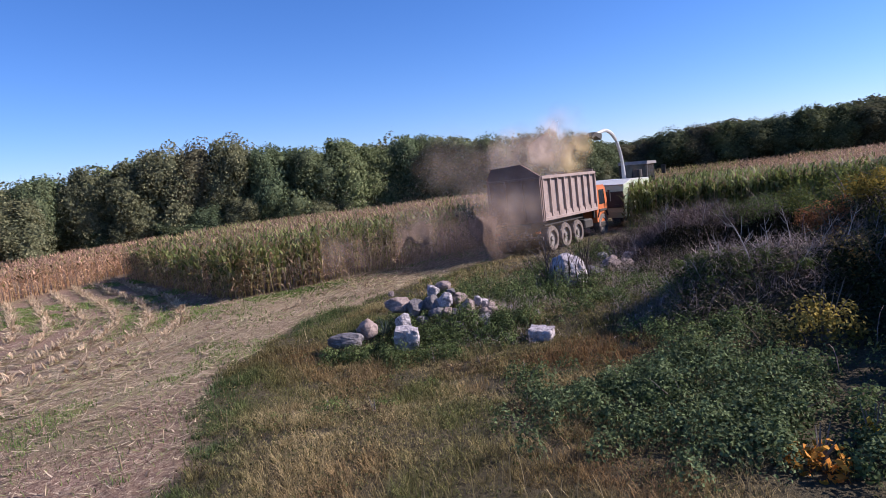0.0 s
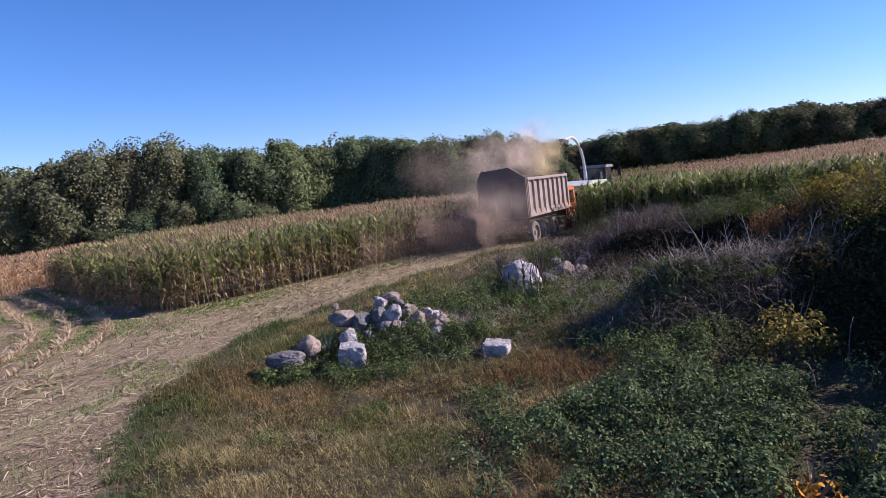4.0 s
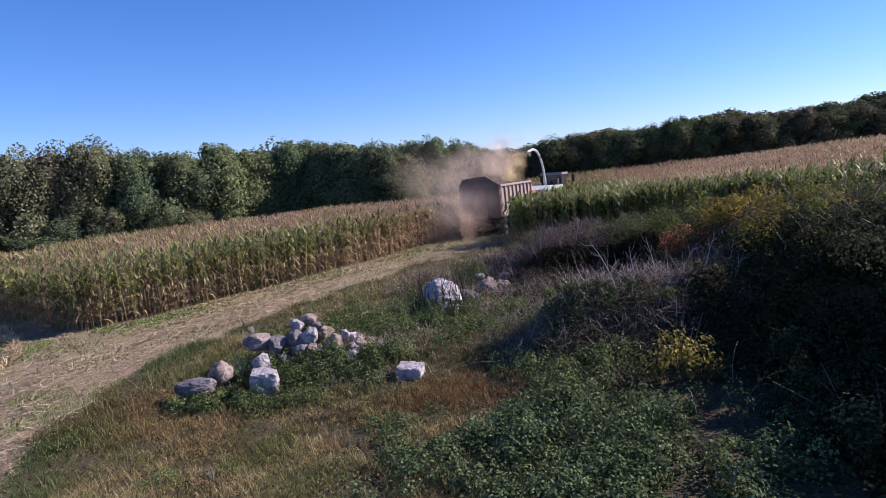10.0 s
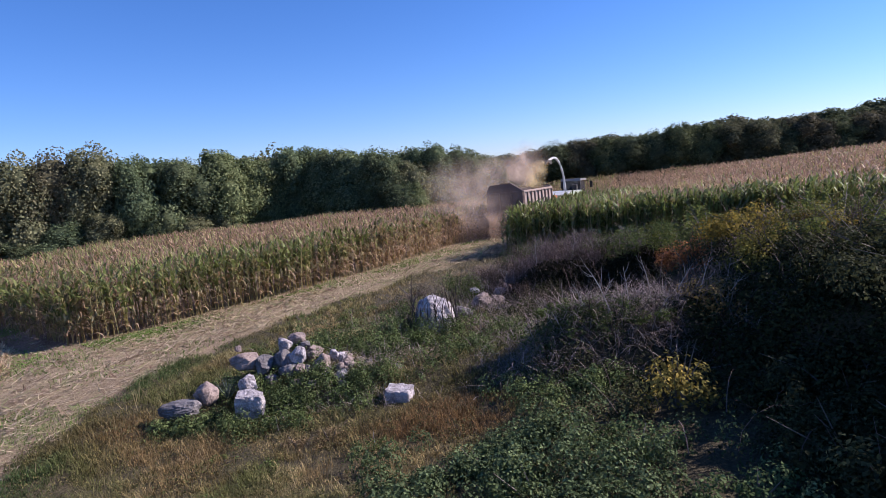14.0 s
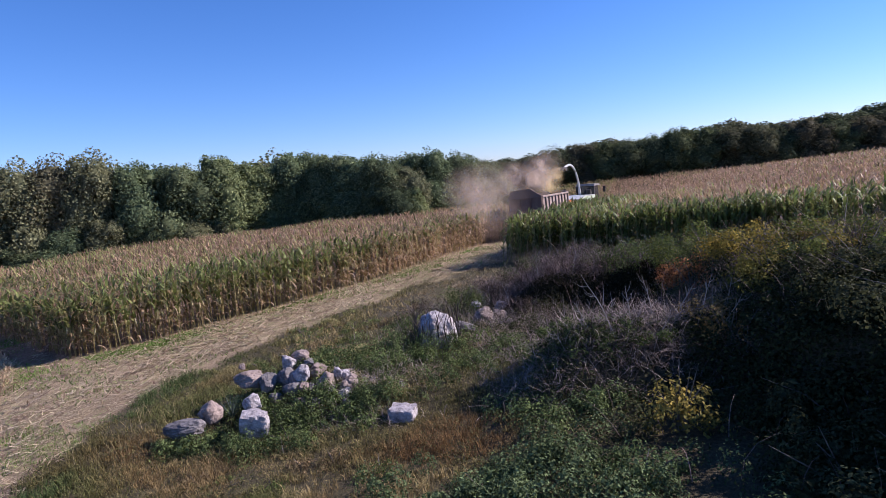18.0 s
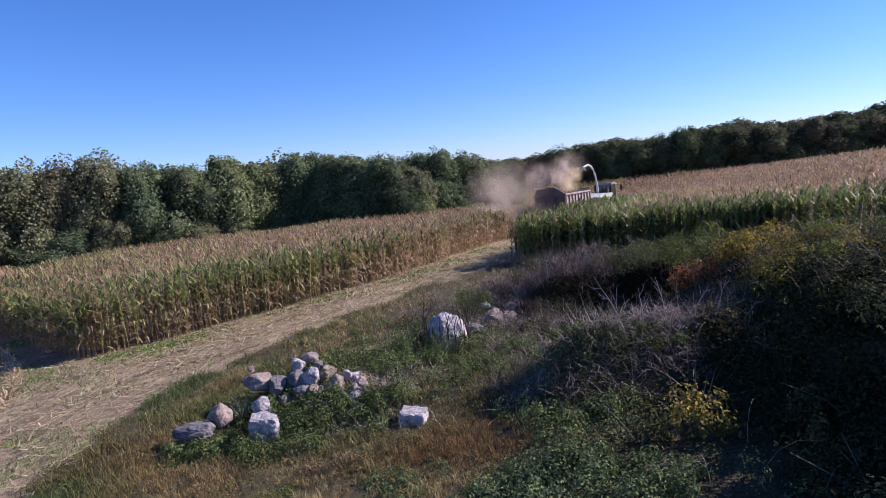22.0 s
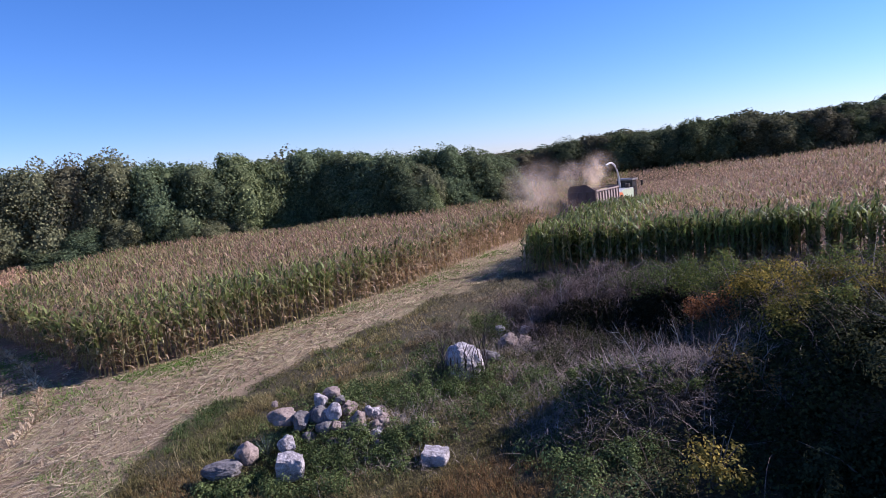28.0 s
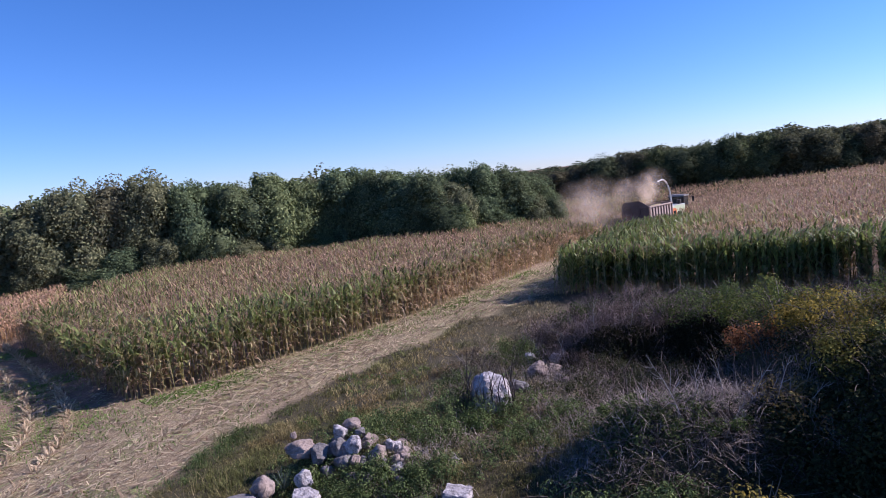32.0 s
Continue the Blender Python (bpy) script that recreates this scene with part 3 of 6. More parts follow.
        dead = float(np.clip(dryness * 1.1 + 0.5 - f + 0.25 * r.normal(), 0, 1))
        col = np.array(GREEN) * (1 - min(1, dead * 1.6)) + np.array(DRY) * min(1, dead * 1.6)
        w = max(0.0, dead * 2 - 1)
        col = (col * (1 - w) + np.array(TAN) * w) * (0.6 + 0.7 * r.random())
        p = Pile()
        az = np.array([plane + (k % 2) * math.pi + 0.4 * r.normal()])
        p.strips(np.array([[0, 0, h * (0.10 + 0.85 * f)]]), az, 0.3 + 0.4 * r.random() + 0.6 * dead, (0.62 + 0.3 * r.random()) * (1 - 0.35 * abs(f - 0.55)), 0.11 * (1 - 0.25 * dead), 1.1 + 1.3 * r.random() + 0.5 * dead, col[None, :], 5)
        p.done("leaf", CORN, root)
    p = Pile()
    for k in range(6):
        p.strips(np.array([[0, 0, h * 0.98]]), np.array([r.random() * 6.28]), 0.1 + 0.7 * r.random() * (k > 0), 0.28, 0.018, 0.7, np.array([TASSEL]) * (0.8 + 0.6 * r.random()), 2, 0.3)
    p.done("tassel", CORN, root)
    bm = tube_bm([(0.03, 0.02, h * 0.42), (0.06, 0.04, h * 0.47), (0.08, 0.05, h * 0.54)], [0.02, 0.032, 0.012], 6)
    part("ear", bm, EAR, root)
    return root


EAR = worn("maize_husk", (0.40, 0.33, 0.16), (0.55, 0.46, 0.26), 6.0, 0.8)


def build_outer_row():
    kinds = [maize_plant_kind(700 + k, 0.05 + 0.11 * k) for k in range(8)]
    lines = [(BLOCK_L[-1:] + WALL_L[:6], 0.12), (EDGE_R[:2][::-1] + [(9.0, 29.6)], 0.12)]
    r = random.Random(11)
    n = 0
    for line, off in lines:
        for (x1, y1), (x2, y2) in zip(line, line[1:]):
            d = math.hypot(x2 - x1, y2 - y1)
            for k in range(int(d / 0.24)):
                u = (k + r.random()) * 0.24 / d
                x, y = x1 + (x2 - x1) * u + r.gauss(0, 0.10), y1 + (y2 - y1) * u + r.gauss(0, 0.10)
                if math.hypot(x - 2.2, y - 33.0) < 3.5 and r.random() < 0.55:
                    continue
                dry = 0.25 + 0.45 * float(smooth(26, 36, y)) * (x < 2) + 0.4 * float(smooth(12, 2, math.hypot(x + 30, y - 33))) + r.gauss(0, 0.16)
                kind = kinds[int(min(7, max(0, dry * 8)))]
                m = pose(x, y, ground_z(x, y) - 0.02, r.gauss(0, 4), r.gauss(0, 4), r.random() * 360)
                ob = copy_thing(kind, m)
                ob.scale = (1.0, 1.0, 0.9 + 0.2 * r.random())
                tagged(ob, "standing maize plant with drooping leaves at the crop's edge", "maize plant", "outer row of maize")
                n += 1
    for kd in kinds:
        for o in list(kd.children_recursive) + [kd]:
            bpy.data.objects.remove(o)


build_outer_row()


# ---- stubble and litter ----
def build_stubble():
    field = [(-45, -10), (-4, -10)] + LANE_R + EDGE_R + WALL_L[::-1] + [(-30.2, 33.5), (-33, 41), (-33.4, 26), (-45, 20)]
    x, y = maize_rows(field, 33, 0.75, 0.25, 0.4)
    keep = (x > -13) & (rng.random(len(x)) < 0.6)
    x, y = x[keep], y[keep]
    # rows of the headland, sweeping round beside the standing block
    bend = np.array([(-44.0, 41.2), (-30.8, 29.7), (-24.0, 23.9), (-20.4, 20.8), (-18.4, 18.8), (-17.0, 17.0), (-15.8, 15.0), (-15.1, 13.2), (-14.7, 11.2), (-14.8, 8.0), (-15.4, 3.0)])
    turn = np.gradient(bend, axis=0)
    turn /= np.linalg.norm(turn, axis=1)[:, None]
    x1, y1 = [], []
    for k in range(-9, 3):
        line = bend + 1.22 * k * np.stack([-turn[:, 1], turn[:, 0]], 1)
        reach = np.concatenate([[0], np.cumsum(np.linalg.norm(np.diff(line, axis=0), axis=1))])
        d = np.arange(0, reach[-1], 0.045)
        d = d + 0.05 * rng.normal(size=len(d))
        x1.append(np.interp(d, reach, line[:, 0]) + 0.07 * rng.normal(size=len(d)))
        y1.append(np.interp(d, reach, line[:, 1]) + 0.07 * rng.normal(size=len(d)))
    x1, y1 = np.concatenate(x1), np.concatenate(y1)
    keep = (x1 < -10.5) & inside(field, x1, y1) & (value_noise(x1, y1, 1.2, 71) > 0.16) & (rng.random(len(x1)) < 0.45 + 0.55 * smooth(12.0, 16.0, y1))
    x, y = np.concatenate([x, x1[keep]]), np.concatenate([y, y1[keep]])
    n = len(x)
    p = Pile()
    base = np.stack([x, y, terrain(x, y) - 0.02], 1)
    c = blend_colors((0.36, 0.26, 0.16), (0.64, 0.52, 0.36), rng.random(n))
    az = rng.random(n) * 6.28
    lean = np.abs(rng.normal(size=n)) * np.where(x < -13, 0.9, 0.8) + 0.25 * (x < -13)
    ln = 0.07 + 0.17 * rng.random(n) + 0.10 * (x < -13)
    wide = np.where(x < -13, 0.075, 0.035)
    p.strips(base, az, lean, ln, wide, 0.1, c, 1, 0.8)
    p.strips(base, az, lean, ln, wide, 0.1, c, 1, 0.8, face=az)
    tagged(p.done("stubble", STRAW), "cut maize stalk stubs standing in rows", "stubble", kind="stuff")
    # loose husks and leaves
    lo, hi = np.array([-38, 0.0]), np.array([16, 58.0])
    pt = lo + rng.random((190000, 2)) * (hi - lo)
    pick = rng.integers(0, keep.sum(), 130000)
    pt = np.concatenate([pt, np.stack([x1[keep][pick], y1[keep][pick]], 1) + 0.07 * rng.normal(size=(130000, 2))])
    dens = (0.10 + 0.9 * smooth(0.35, 0.62, 0.6 * value_noise(pt[:, 0], pt[:, 1], 1.6, 21) + 0.4 * value_noise(pt[:, 0], pt[:, 1], 0.5, 24))) * (1 - 0.72 * smooth(-10, -13.5, pt[:, 0]) * (np.arange(len(pt)) < 190000))
    keep = inside(field, pt[:, 0], pt[:, 1]) & (rng.random(len(pt)) < dens * np.clip(20 / (np.hypot(pt[:, 0], pt[:, 1]) + 1), 0.3, 1))
    x, y = pt[keep].T
    n = len(x)
    base = np.stack([x, y, terrain(x, y) + 0.03 + 0.03 * rng.random(n)], 1)
    c = blend_colors((0.15, 0.085, 0.055), (0.66, 0.54, 0.34), rng.random(n) ** 1.5)
    c = np.where((rng.random(n) < 0.2)[:, None], np.array((0.30, 0.30, 0.12)), c)
    p = Pile()
    flow = radians(33) + rng.normal(size=n) * 0.8 + np.pi * (rng.random(n) < 0.5)
    p.strips(base, flow, 1.35 + 0.3 * rng.random(n), (0.07 + 0.5 * rng.random(n) ** 2.2) * (0.55 + 0.45 * smooth(9, 16, np.hypot(x, y))), (0.012 + 0.03 * rng.random(n) ** 2) * np.clip(np.hypot(x, y) / 14, 1, 2.2), 0.25 * rng.normal(size=n), c, 2, 0.3)
    # short chopped straw in streaks on the nearer soil
    m = 110000
    pt = np.array([-20, 1.0]) + rng.random((m, 2)) * np.array([17, 19.0])
    h = radians(38)
    along, across = pt[:, 0] * math.sin(h) + pt[:, 1] * math.cos(h), pt[:, 0] * math.cos(h) - pt[:, 1] * math.sin(h)
    streak = 0.6 * value_noise(along * 0.28, across, 0.45, 27) + 0.4 * value_noise(along * 0.5, across, 0.16, 28)
    ok = inside(field, pt[:, 0], pt[:, 1]) & (rng.random(m) < (0.12 + 0.88 * smooth(0.42, 0.64, streak)) * (1 - 0.6 * smooth(-12.5, -14.5, pt[:, 0]) * smooth(12, 15, pt[:, 1])))
    x, y = pt[ok].T
    n = len(x)
    base = np.stack([x, y, terrain(x, y) + 0.015 + 0.03 * rng.random(n)], 1)
    c = blend_colors((0.13, 0.08, 0.055), (0.62, 0.50, 0.34), rng.random(n) ** 1.4)
    p.strips(base, h + rng.normal(size=n) * 0.7 + np.pi * (rng.random(n) < 0.5), 1.4 + 0.25 * rng.random(n), 0.04 + 0.17 * rng.random(n) ** 1.6, 0.007 + 0.013 * rng.random(n) ** 2, 0.2 * rng.normal(size=n), c, 1, 0.5)
    # thick broken stalks lying in drifts
    pt = np.array([-22, 2.0]) + rng.random((26000, 2)) * np.array([24, 32.0])
    ok = inside(field, pt[:, 0], pt[:, 1]) & (rng.random(26000) < 0.05 + 0.95 * smooth(0.56, 0.72, 0.6 * value_noise(pt[:, 0], pt[:, 1], 1.1, 25) + 0.4 * value_noise(pt[:, 0], pt[:, 1], 0.4, 26)))
    x, y = pt[ok].T
    n = len(x)
    base = np.stack([x, y, terrain(x, y) + 0.02 + 0.05 * rng.random(n)], 1)
    c = blend_colors((0.20, 0.13, 0.085), (0.60, 0.49, 0.34), rng.random(n) ** 1.2)
    flow = radians(38) + rng.normal(size=n) * 0.6 + np.pi * (rng.random(n) < 0.5)
    p.strips(base, flow, 1.25 + 0.35 * rng.random(n), (0.12 + 0.38 * rng.random(n) ** 1.5) * (0.45 + 0.55 * smooth(10, 18, np.hypot(x, y))), 0.022 + 0.025 * rng.random(n) * smooth(8, 16, np.hypot(x, y)), 0.3 * rng.normal(size=n), c, 2, 0.6)
    # long straw drawn out along the tracks of the lane
    line = np.array([(-12.5, 8.0), (-11.6, 13.0), (-10.6, 18.5), (-8.2, 23.2), (-5.2, 28.0), (-2.0, 33.0), (1.0, 38.0), (3.8, 44.0), (6.6, 50.0), (9.6, 57.0)])
    m = 40000
    u = rng.random(m) * (len(line) - 1)
    i = u.astype(int)
    way = line[i + 1] - line[i]
    way /= np.linalg.norm(way, axis=1)[:, None]
    off = np.clip(rng.normal(size=m) * 1.5, -3.2, 3.2)
    pt = line[i] + (line[i + 1] - line[i]) * (u - i)[:, None] + off[:, None] * np.stack([way[:, 1], -way[:, 0]], 1)
    band = value_noise(off * 1.6, u * 0.6, 0.5, 23)
    keep = inside(field, pt[:, 0], pt[:, 1]) & (rng.random(m) < (0.10 + 0.8 * smooth(0.4, 0.7, band)) * (0.6 + 0.4 * smooth(12, 22, pt[:, 1])))
    x, y = pt[keep].T
    n = len(x)
    base = np.stack([x, y, terrain(x, y) + 0.02 + 0.05 * rng.random(n)], 1)
    c = blend_colors((0.18, 0.115, 0.075), (0.62, 0.50, 0.33), rng.random(n) ** 1.2)
    c = np.where((rng.random(n) < 0.18)[:, None], np.array((0.24, 0.27, 0.10)), c)
    flow = np.arctan2(way[keep, 0], way[keep, 1]) + rng.normal(size=n) * 0.55 + np.pi * (rng.random(n) < 0.5)
    p.strips(base, flow, 1.3 + 0.3 * rng.random(n), 0.12 + 0.5 * rng.random(n) ** 2, 0.02 + 0.035 * rng.random(n) * np.clip(y / 18, 1, 2), 0.3 * rng.normal(size=n), c, 2, 0.3)
    tagged(p.done("maize_litter", STRAW), "pale maize husks and leaves strewn over the soil", "litter", kind="stuff")


build_stubble()


# ---- grasses and weeds of the margin ----
def scatter(n, x0, x1, y0, y1, zone):
    x, y = x0 + rng.random(n) * (x1 - x0), y0 + rng.random(n) * (y1 - y0)
    k = rng.random(n) < zone(x, y)
    return x[k], y[k]


def margin_mask(x, y):
    d = line_distance(LANE_R, x, y)
    s = np.where(inside(MARGIN, x, y), d, -d) + 1.0 * (value_noise(x, y, 1.1, 5) - 0.5)
    return smooth(-0.15, 0.3, s)


def build_grass():
    bank = lambda x, y: smooth(1.9, 3.2, x - 0.06 * (y - 12) + 0.5 * (value_noise(x, y, 0.8, 29) - 0.5))
    r = np.random.default_rng(81)
    OLIVE, GOLD, LUSH, RUST = (0.13, 0.145, 0.05), (0.38, 0.30, 0.15), (0.075, 0.125, 0.045), (0.215, 0.125, 0.06)
    leafy = lambda x, y: np.clip(1.3 * blob(x, y, 2.0, 7.5, 1.6, 1.4) + 1.1 * blob(x, y, 0.8, 8.3, 1.4, 0.9) + 1.0 * blob(x, y, 3.2, 5.8, 1.0, 1.3), 0, 1)

    def sward(count, y0, y1, blades, seg, width, gain, spread):
        def zone(x, y):
            gaps = smooth(0.22, 0.48, value_noise(x, y, 0.45, 30) * 0.55 + value_noise(x, y, 1.1, 31) * 0.45)
            return margin_mask(x, y) * (1 - bank(x, y)) * (1 - 0.95 * pit(x, y)) * (1 - smooth(1.0, 2.6, x) * smooth(19, 20.5, y)) * (0.15 + 0.85 * gaps) * (1 - 0.9 * leafy(x, y))
        x, y = scatter(count, -9.2, 6, y0, y1, zone)
        n = len(x)
        edge = line_distance(LANE_R, x, y)
        f = np.clip(value_noise(x, y, 1.5, 33) * 1.7 - 0.35 + 0.22 * r.normal(size=n) + 0.35 * blob(x, y, -2.8, 5.5, 1.8, 3.0), 0, 1) * (0.3 + 0.7 * smooth(0.3, 1.6, edge))
        c = blend_colors(OLIVE, GOLD, f)
        green = (smooth(1.5, 0.4, edge + 0.8 * (value_noise(x, y, 0.9, 34) - 0.5)) * smooth(22, 15, y) * 0.85)[:, None]
        c = c * (1 - green) + np.array(LUSH) * green
        red = np.clip(1.5 * blob(x, y, 0.6, 11.1, 1.0, 1.0) + 0.5 * blob(x, y, -0.9, 10.6, 1.0, 0.5) + 0.3 * blob(x, y, -2.4, 10.2, 1.0, 0.6) + 0.6 * blob(x, y, 0.3, 5.0, 1.4, 0.7) + 0.4 * blob(x, y, -6.4, 11.0, 0.8, 1.0) + 0.45 * smooth(0.66, 0.8, value_noise(x, y, 1.3, 32)), 0, 0.85)[:, None]
        c = c * (1 - red) + np.array(RUST) * red
        grey = (0.75 * smooth(-3.5, -0.5, x) * smooth(14.5, 17.0, y) * (0.5 + 0.5 * value_noise(x, y, 0.7, 38)))[:, None]
        c = c * (1 - grey) + np.array((0.27, 0.22, 0.165)) * grey
        c *= (0.7 + 0.55 * r.random(n))[:, None]
        tall = (0.10 + 0.30 * value_noise(x, y, 0.9, 35) * (0.5 + 0.8 * r.random(n)) + 0.12 * blob(x, y, 0.8, 11.2, 1.4, 1.0)) * gain
        tufts(p, x, y, blades, tall, width, c, r, seg, spread)

    p = Pile()
    sward(12000, 1.0, 9.0, 15, 3, 0.0065, 1.0, 0.06)
    sward(14000, 9.0, 17.0, 11, 2, 0.0095, 0.85, 0.07)
    sward(9000, 17.0, 34.0, 8, 2, 0.02, 0.85, 0.09)
    # thin seed heads standing over the sward
    x, y = scatter(2200, -8.5, 3, 2, 14, lambda x, y: margin_mask(x, y) * (1 - bank(x, y)) * (1 - leafy(x, y)) * smooth(0.35, 0.65, value_noise(x, y, 1.4, 37)))
    n = len(x)
    p.strips(np.stack([x, y, terrain(x, y)], 1), r.random(n) * 6.28, 0.1 + 0.35 * r.random(n), 0.25 + 0.25 * r.random(n), 0.006, 0.2 + 0.9 * r.random(n), blend_colors((0.30, 0.24, 0.12), (0.52, 0.42, 0.24), r.random(n)), 3, 0.9)
    tagged(p.done("grass", LEAF), "dry olive and straw grass tufts of the field margin", "grass", kind="stuff")
    # leafy green weeds in rounded heads
    GREY, FRESH = ((0.042, 0.066, 0.026), (0.165, 0.22, 0.10)), ((0.055, 0.085, 0.03), (0.20, 0.255, 0.095))
    p = Pile()
    x, y = scatter(620, -1.0, 6.0, 3.6, 10.2, lambda x, y: np.clip(1.6 * leafy(x, y), 0, 1) * (0.06 + 0.94 * smooth(0.36, 0.56, value_noise(x, y, 1.1, 41))))
    n = len(x)
    domes(p, x, y, 0.16 + 0.2 * r.random(n), 0.20 + 0.34 * r.random(n) * smooth(0.1, 0.7, value_noise(x, y, 1.0, 42)) + 0.08, 150, 0.062, *GREY, r, 0.55)
    x, y = scatter(420, -7.0, 3.0, 10.6, 19.5, lambda x, y: margin_mask(x, y) * (1 - bank(x, y)) * np.clip(0.9 * blob(x, y, -3.1, 11.7, 1.3, 0.6) + 0.9 * blob(x, y, -3.2, 12.8, 1.6, 0.6) + 0.8 * blob(x, y, -3.2, 15.3, 1.5, 0.9) + 0.8 * blob(x, y, -1.6, 13.0, 0.8, 0.8) + 0.6 * blob(x, y, -5.3, 11.3, 0.8, 0.5) + 0.7 * blob(x, y, -0.7, 15.2, 1.0, 0.8) + 0.6 * blob(x, y, 0.6, 15.6, 1.0, 0.9) + 0.5 * blob(x, y, -1.5, 17.5, 1.2, 1.5) + 0.5 * blob(x, y, 1.4, 12.6, 0.8, 1.0), 0, 1))
    n = len(x)
    domes(p, x, y, 0.14 + 0.2 * r.random(n), 0.15 + 0.24 * r.random(n), 110, 0.055, *FRESH, r, 0.55)
    x, y = scatter(130, -5.6, -1.6, 12.2, 14.6, lambda x, y: 0.75 + 0 * x)
    n = len(x)
    domes(p, x, y, 0.09 + 0.12 * r.random(n), 0.10 + 0.16 * r.random(n), 70, 0.05, *FRESH, r, 0.6)
    x, y = scatter(60, 1.6, 4.2, 9.8, 11.4, lambda x, y: 0.1 + 0.9 * (value_noise(x, y, 0.9, 43) > 0.5))
    n = len(x)
    domes(p, x, y, 0.18 + 0.22 * r.random(n), 0.2 + 0.3 * r.random(n), 130, 0.06, *FRESH, r, 0.55)
    x, y = scatter(90000, -9, 4, 2, 21, lambda x, y: margin_mask(x, y) * np.clip(14 / (y + 4), 0.4, 1) * smooth(0.30, 0.62, 0.6 * value_noise(x, y, 0.35, 46) + 0.4 * value_noise(x, y, 1.6, 47)))
    n = len(x)
    p.leaves(np.stack([x, y, terrain(x, y) + 0.03 + 0.26 * r.random(n) * value_noise(x, y, 0.5, 48)], 1), 0.03 + 0.04 * r.random(n), blend_colors((0.07, 0.085, 0.03), (0.24, 0.20, 0.09), r.random(n) ** 1.3), np.array([0, 0, 0.7]), 0.4, r)
    tagged(p.done("weeds", NETTLE), "grey green nettles and leafy weeds among the rubble", "weeds", kind="stuff")
    # green seedlings between the stubble rows
    x, y = scatter(190000, -32, -4, 2, 40, lambda x, y: (1 - inside(BLOCK_L, x, y)) * (1 - inside(MARGIN, x, y)) * np.clip(smooth(0.52, 0.66, value_noise(x, y, 2.6, 51)) * (0.25 + 0.75 * smooth(-12, -16, x)) + 1.4 * blob(x, y, -24.5, 21.5, 3.4, 2.6) * (value_noise(x, y, 1.5, 53) > 0.4) + 1.1 * blob(x, y, -16.6, 18.8, 2.2, 1.4) + 0.7 * blob(x, y, -20.5, 22.4, 2.0, 1.2) + 0.4 * blob(x, y, -8.5, 7.2, 1.5, 0.8), 0, 1) * (1 - inside(BLOCK_D, x, y)))
    x3, y3 = scatter(60000, -14, -4, 2, 14, lambda x, y: (1 - inside(MARGIN, x, y)) * 0.8 * smooth(0.58, 0.72, 0.7 * value_noise(x, y, 1.3, 53) + 0.3 * value_noise(x, y, 0.3, 54)))
    x, y = np.concatenate([x, x3]), np.concatenate([y, y3])
    u, w = rng.random(12000) * (len(WALL_L) - 6), np.array(WALL_L)
    i = u.astype(int)
    x2, y2 = (w[i] + (w[i + 1] - w[i]) * (u - i)[:, None]).T
    off = 0.25 + np.abs(rng.normal(size=12000)) * 0.95
    x2, y2 = x2 + 0.86 * off, y2 - 0.5 * off
    keep = rng.random(12000) < smooth(0.3, 0.6, value_noise(x2, y2, 2.0, 52))
    x2, y2 = x2[keep], y2[keep]
    x, y = np.concatenate([x, x2]), np.concatenate([y, y2])
    n = len(x)
    p = Pile()
    p.strips(np.stack([x, y, terrain(x, y)], 1), rng.random(n) * 6.28, 0.2 + 0.6 * rng.random(n), 0.05 + 0.10 * rng.random(n), 0.012 + 0.022 * smooth(12, 18, y), 0.8, blend_colors((0.12, 0.20, 0.05), (0.22, 0.30, 0.09), rng.random(n)), 2, 0.1)
    tagged(p.done("seedlings", LEAF), "fresh green regrowth between stubble rows", "weeds", kind="stuff")
    # leafy cover of the bank, head by head
    def cover(x, y):
        return np.maximum(np.maximum(bank(x, y), smooth(1.2, 2.6, x) * smooth(18.5, 20.5, y)), 1.1 * blob(x, y, 2.8, 18.2, 1.5, 2.0)) * (1 - blob(x, y, 4.7, 9.3, 0.9, 0.9)) * (1 - 0.95 * smooth(6.0, 4.6, x) * smooth(9.6, 8.6, y)) * (1 - 0.5 * blob(x, y, 4.3, 13.3, 1.7, 0.9)) * (x < 0.75 * y + 6.5)
    # leaf colours of the near slope, with its shade put into them
    SHADED_BRAMBLE = ((0.018, 0.023, 0.010), (0.068, 0.074, 0.028))
    p = Pile()
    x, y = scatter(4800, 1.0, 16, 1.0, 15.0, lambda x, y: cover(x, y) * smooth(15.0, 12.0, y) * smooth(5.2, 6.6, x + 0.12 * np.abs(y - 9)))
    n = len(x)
    domes(p, x, y, 0.30 + 0.35 * r.random(n), 0.25 + 0.35 * r.random(n), 75, 0.085, *SHADED_BRAMBLE, r, 0.5)
    # the sunny rest of the cover gets a lighter copy of these colours
    x, y = scatter(2600, 1.0, 20, 8.0, 27.5, lambda x, y: cover(x, y) * (1 - smooth(15.0, 12.0, y) * smooth(5.2, 6.6, x)) * np.where(y > 14.5, 1.0, 0.7) * (1 - 0.8 * smooth(19.0, 20.0, y) * smooth(6.5, 5.0, x)))
    n = len(x)
    domes(p, x, y, 0.24 + 0.3 * r.random(n), 0.2 + 0.35 * r.random(n), 75, 0.07, (0.026, 0.032, 0.016), (0.10, 0.106, 0.046), r, 0.5)
    x, y = scatter(90, 2.4, 4.4, 12.3, 14.0, lambda x, y: 0.9 + 0 * x)
    n = len(x)
    domes(p, x, y, 0.18 + 0.2 * r.random(n), 0.2 + 0.25 * r.random(n), 90, 0.06, (0.05, 0.075, 0.025), (0.13, 0.165, 0.055), r, 0.5)
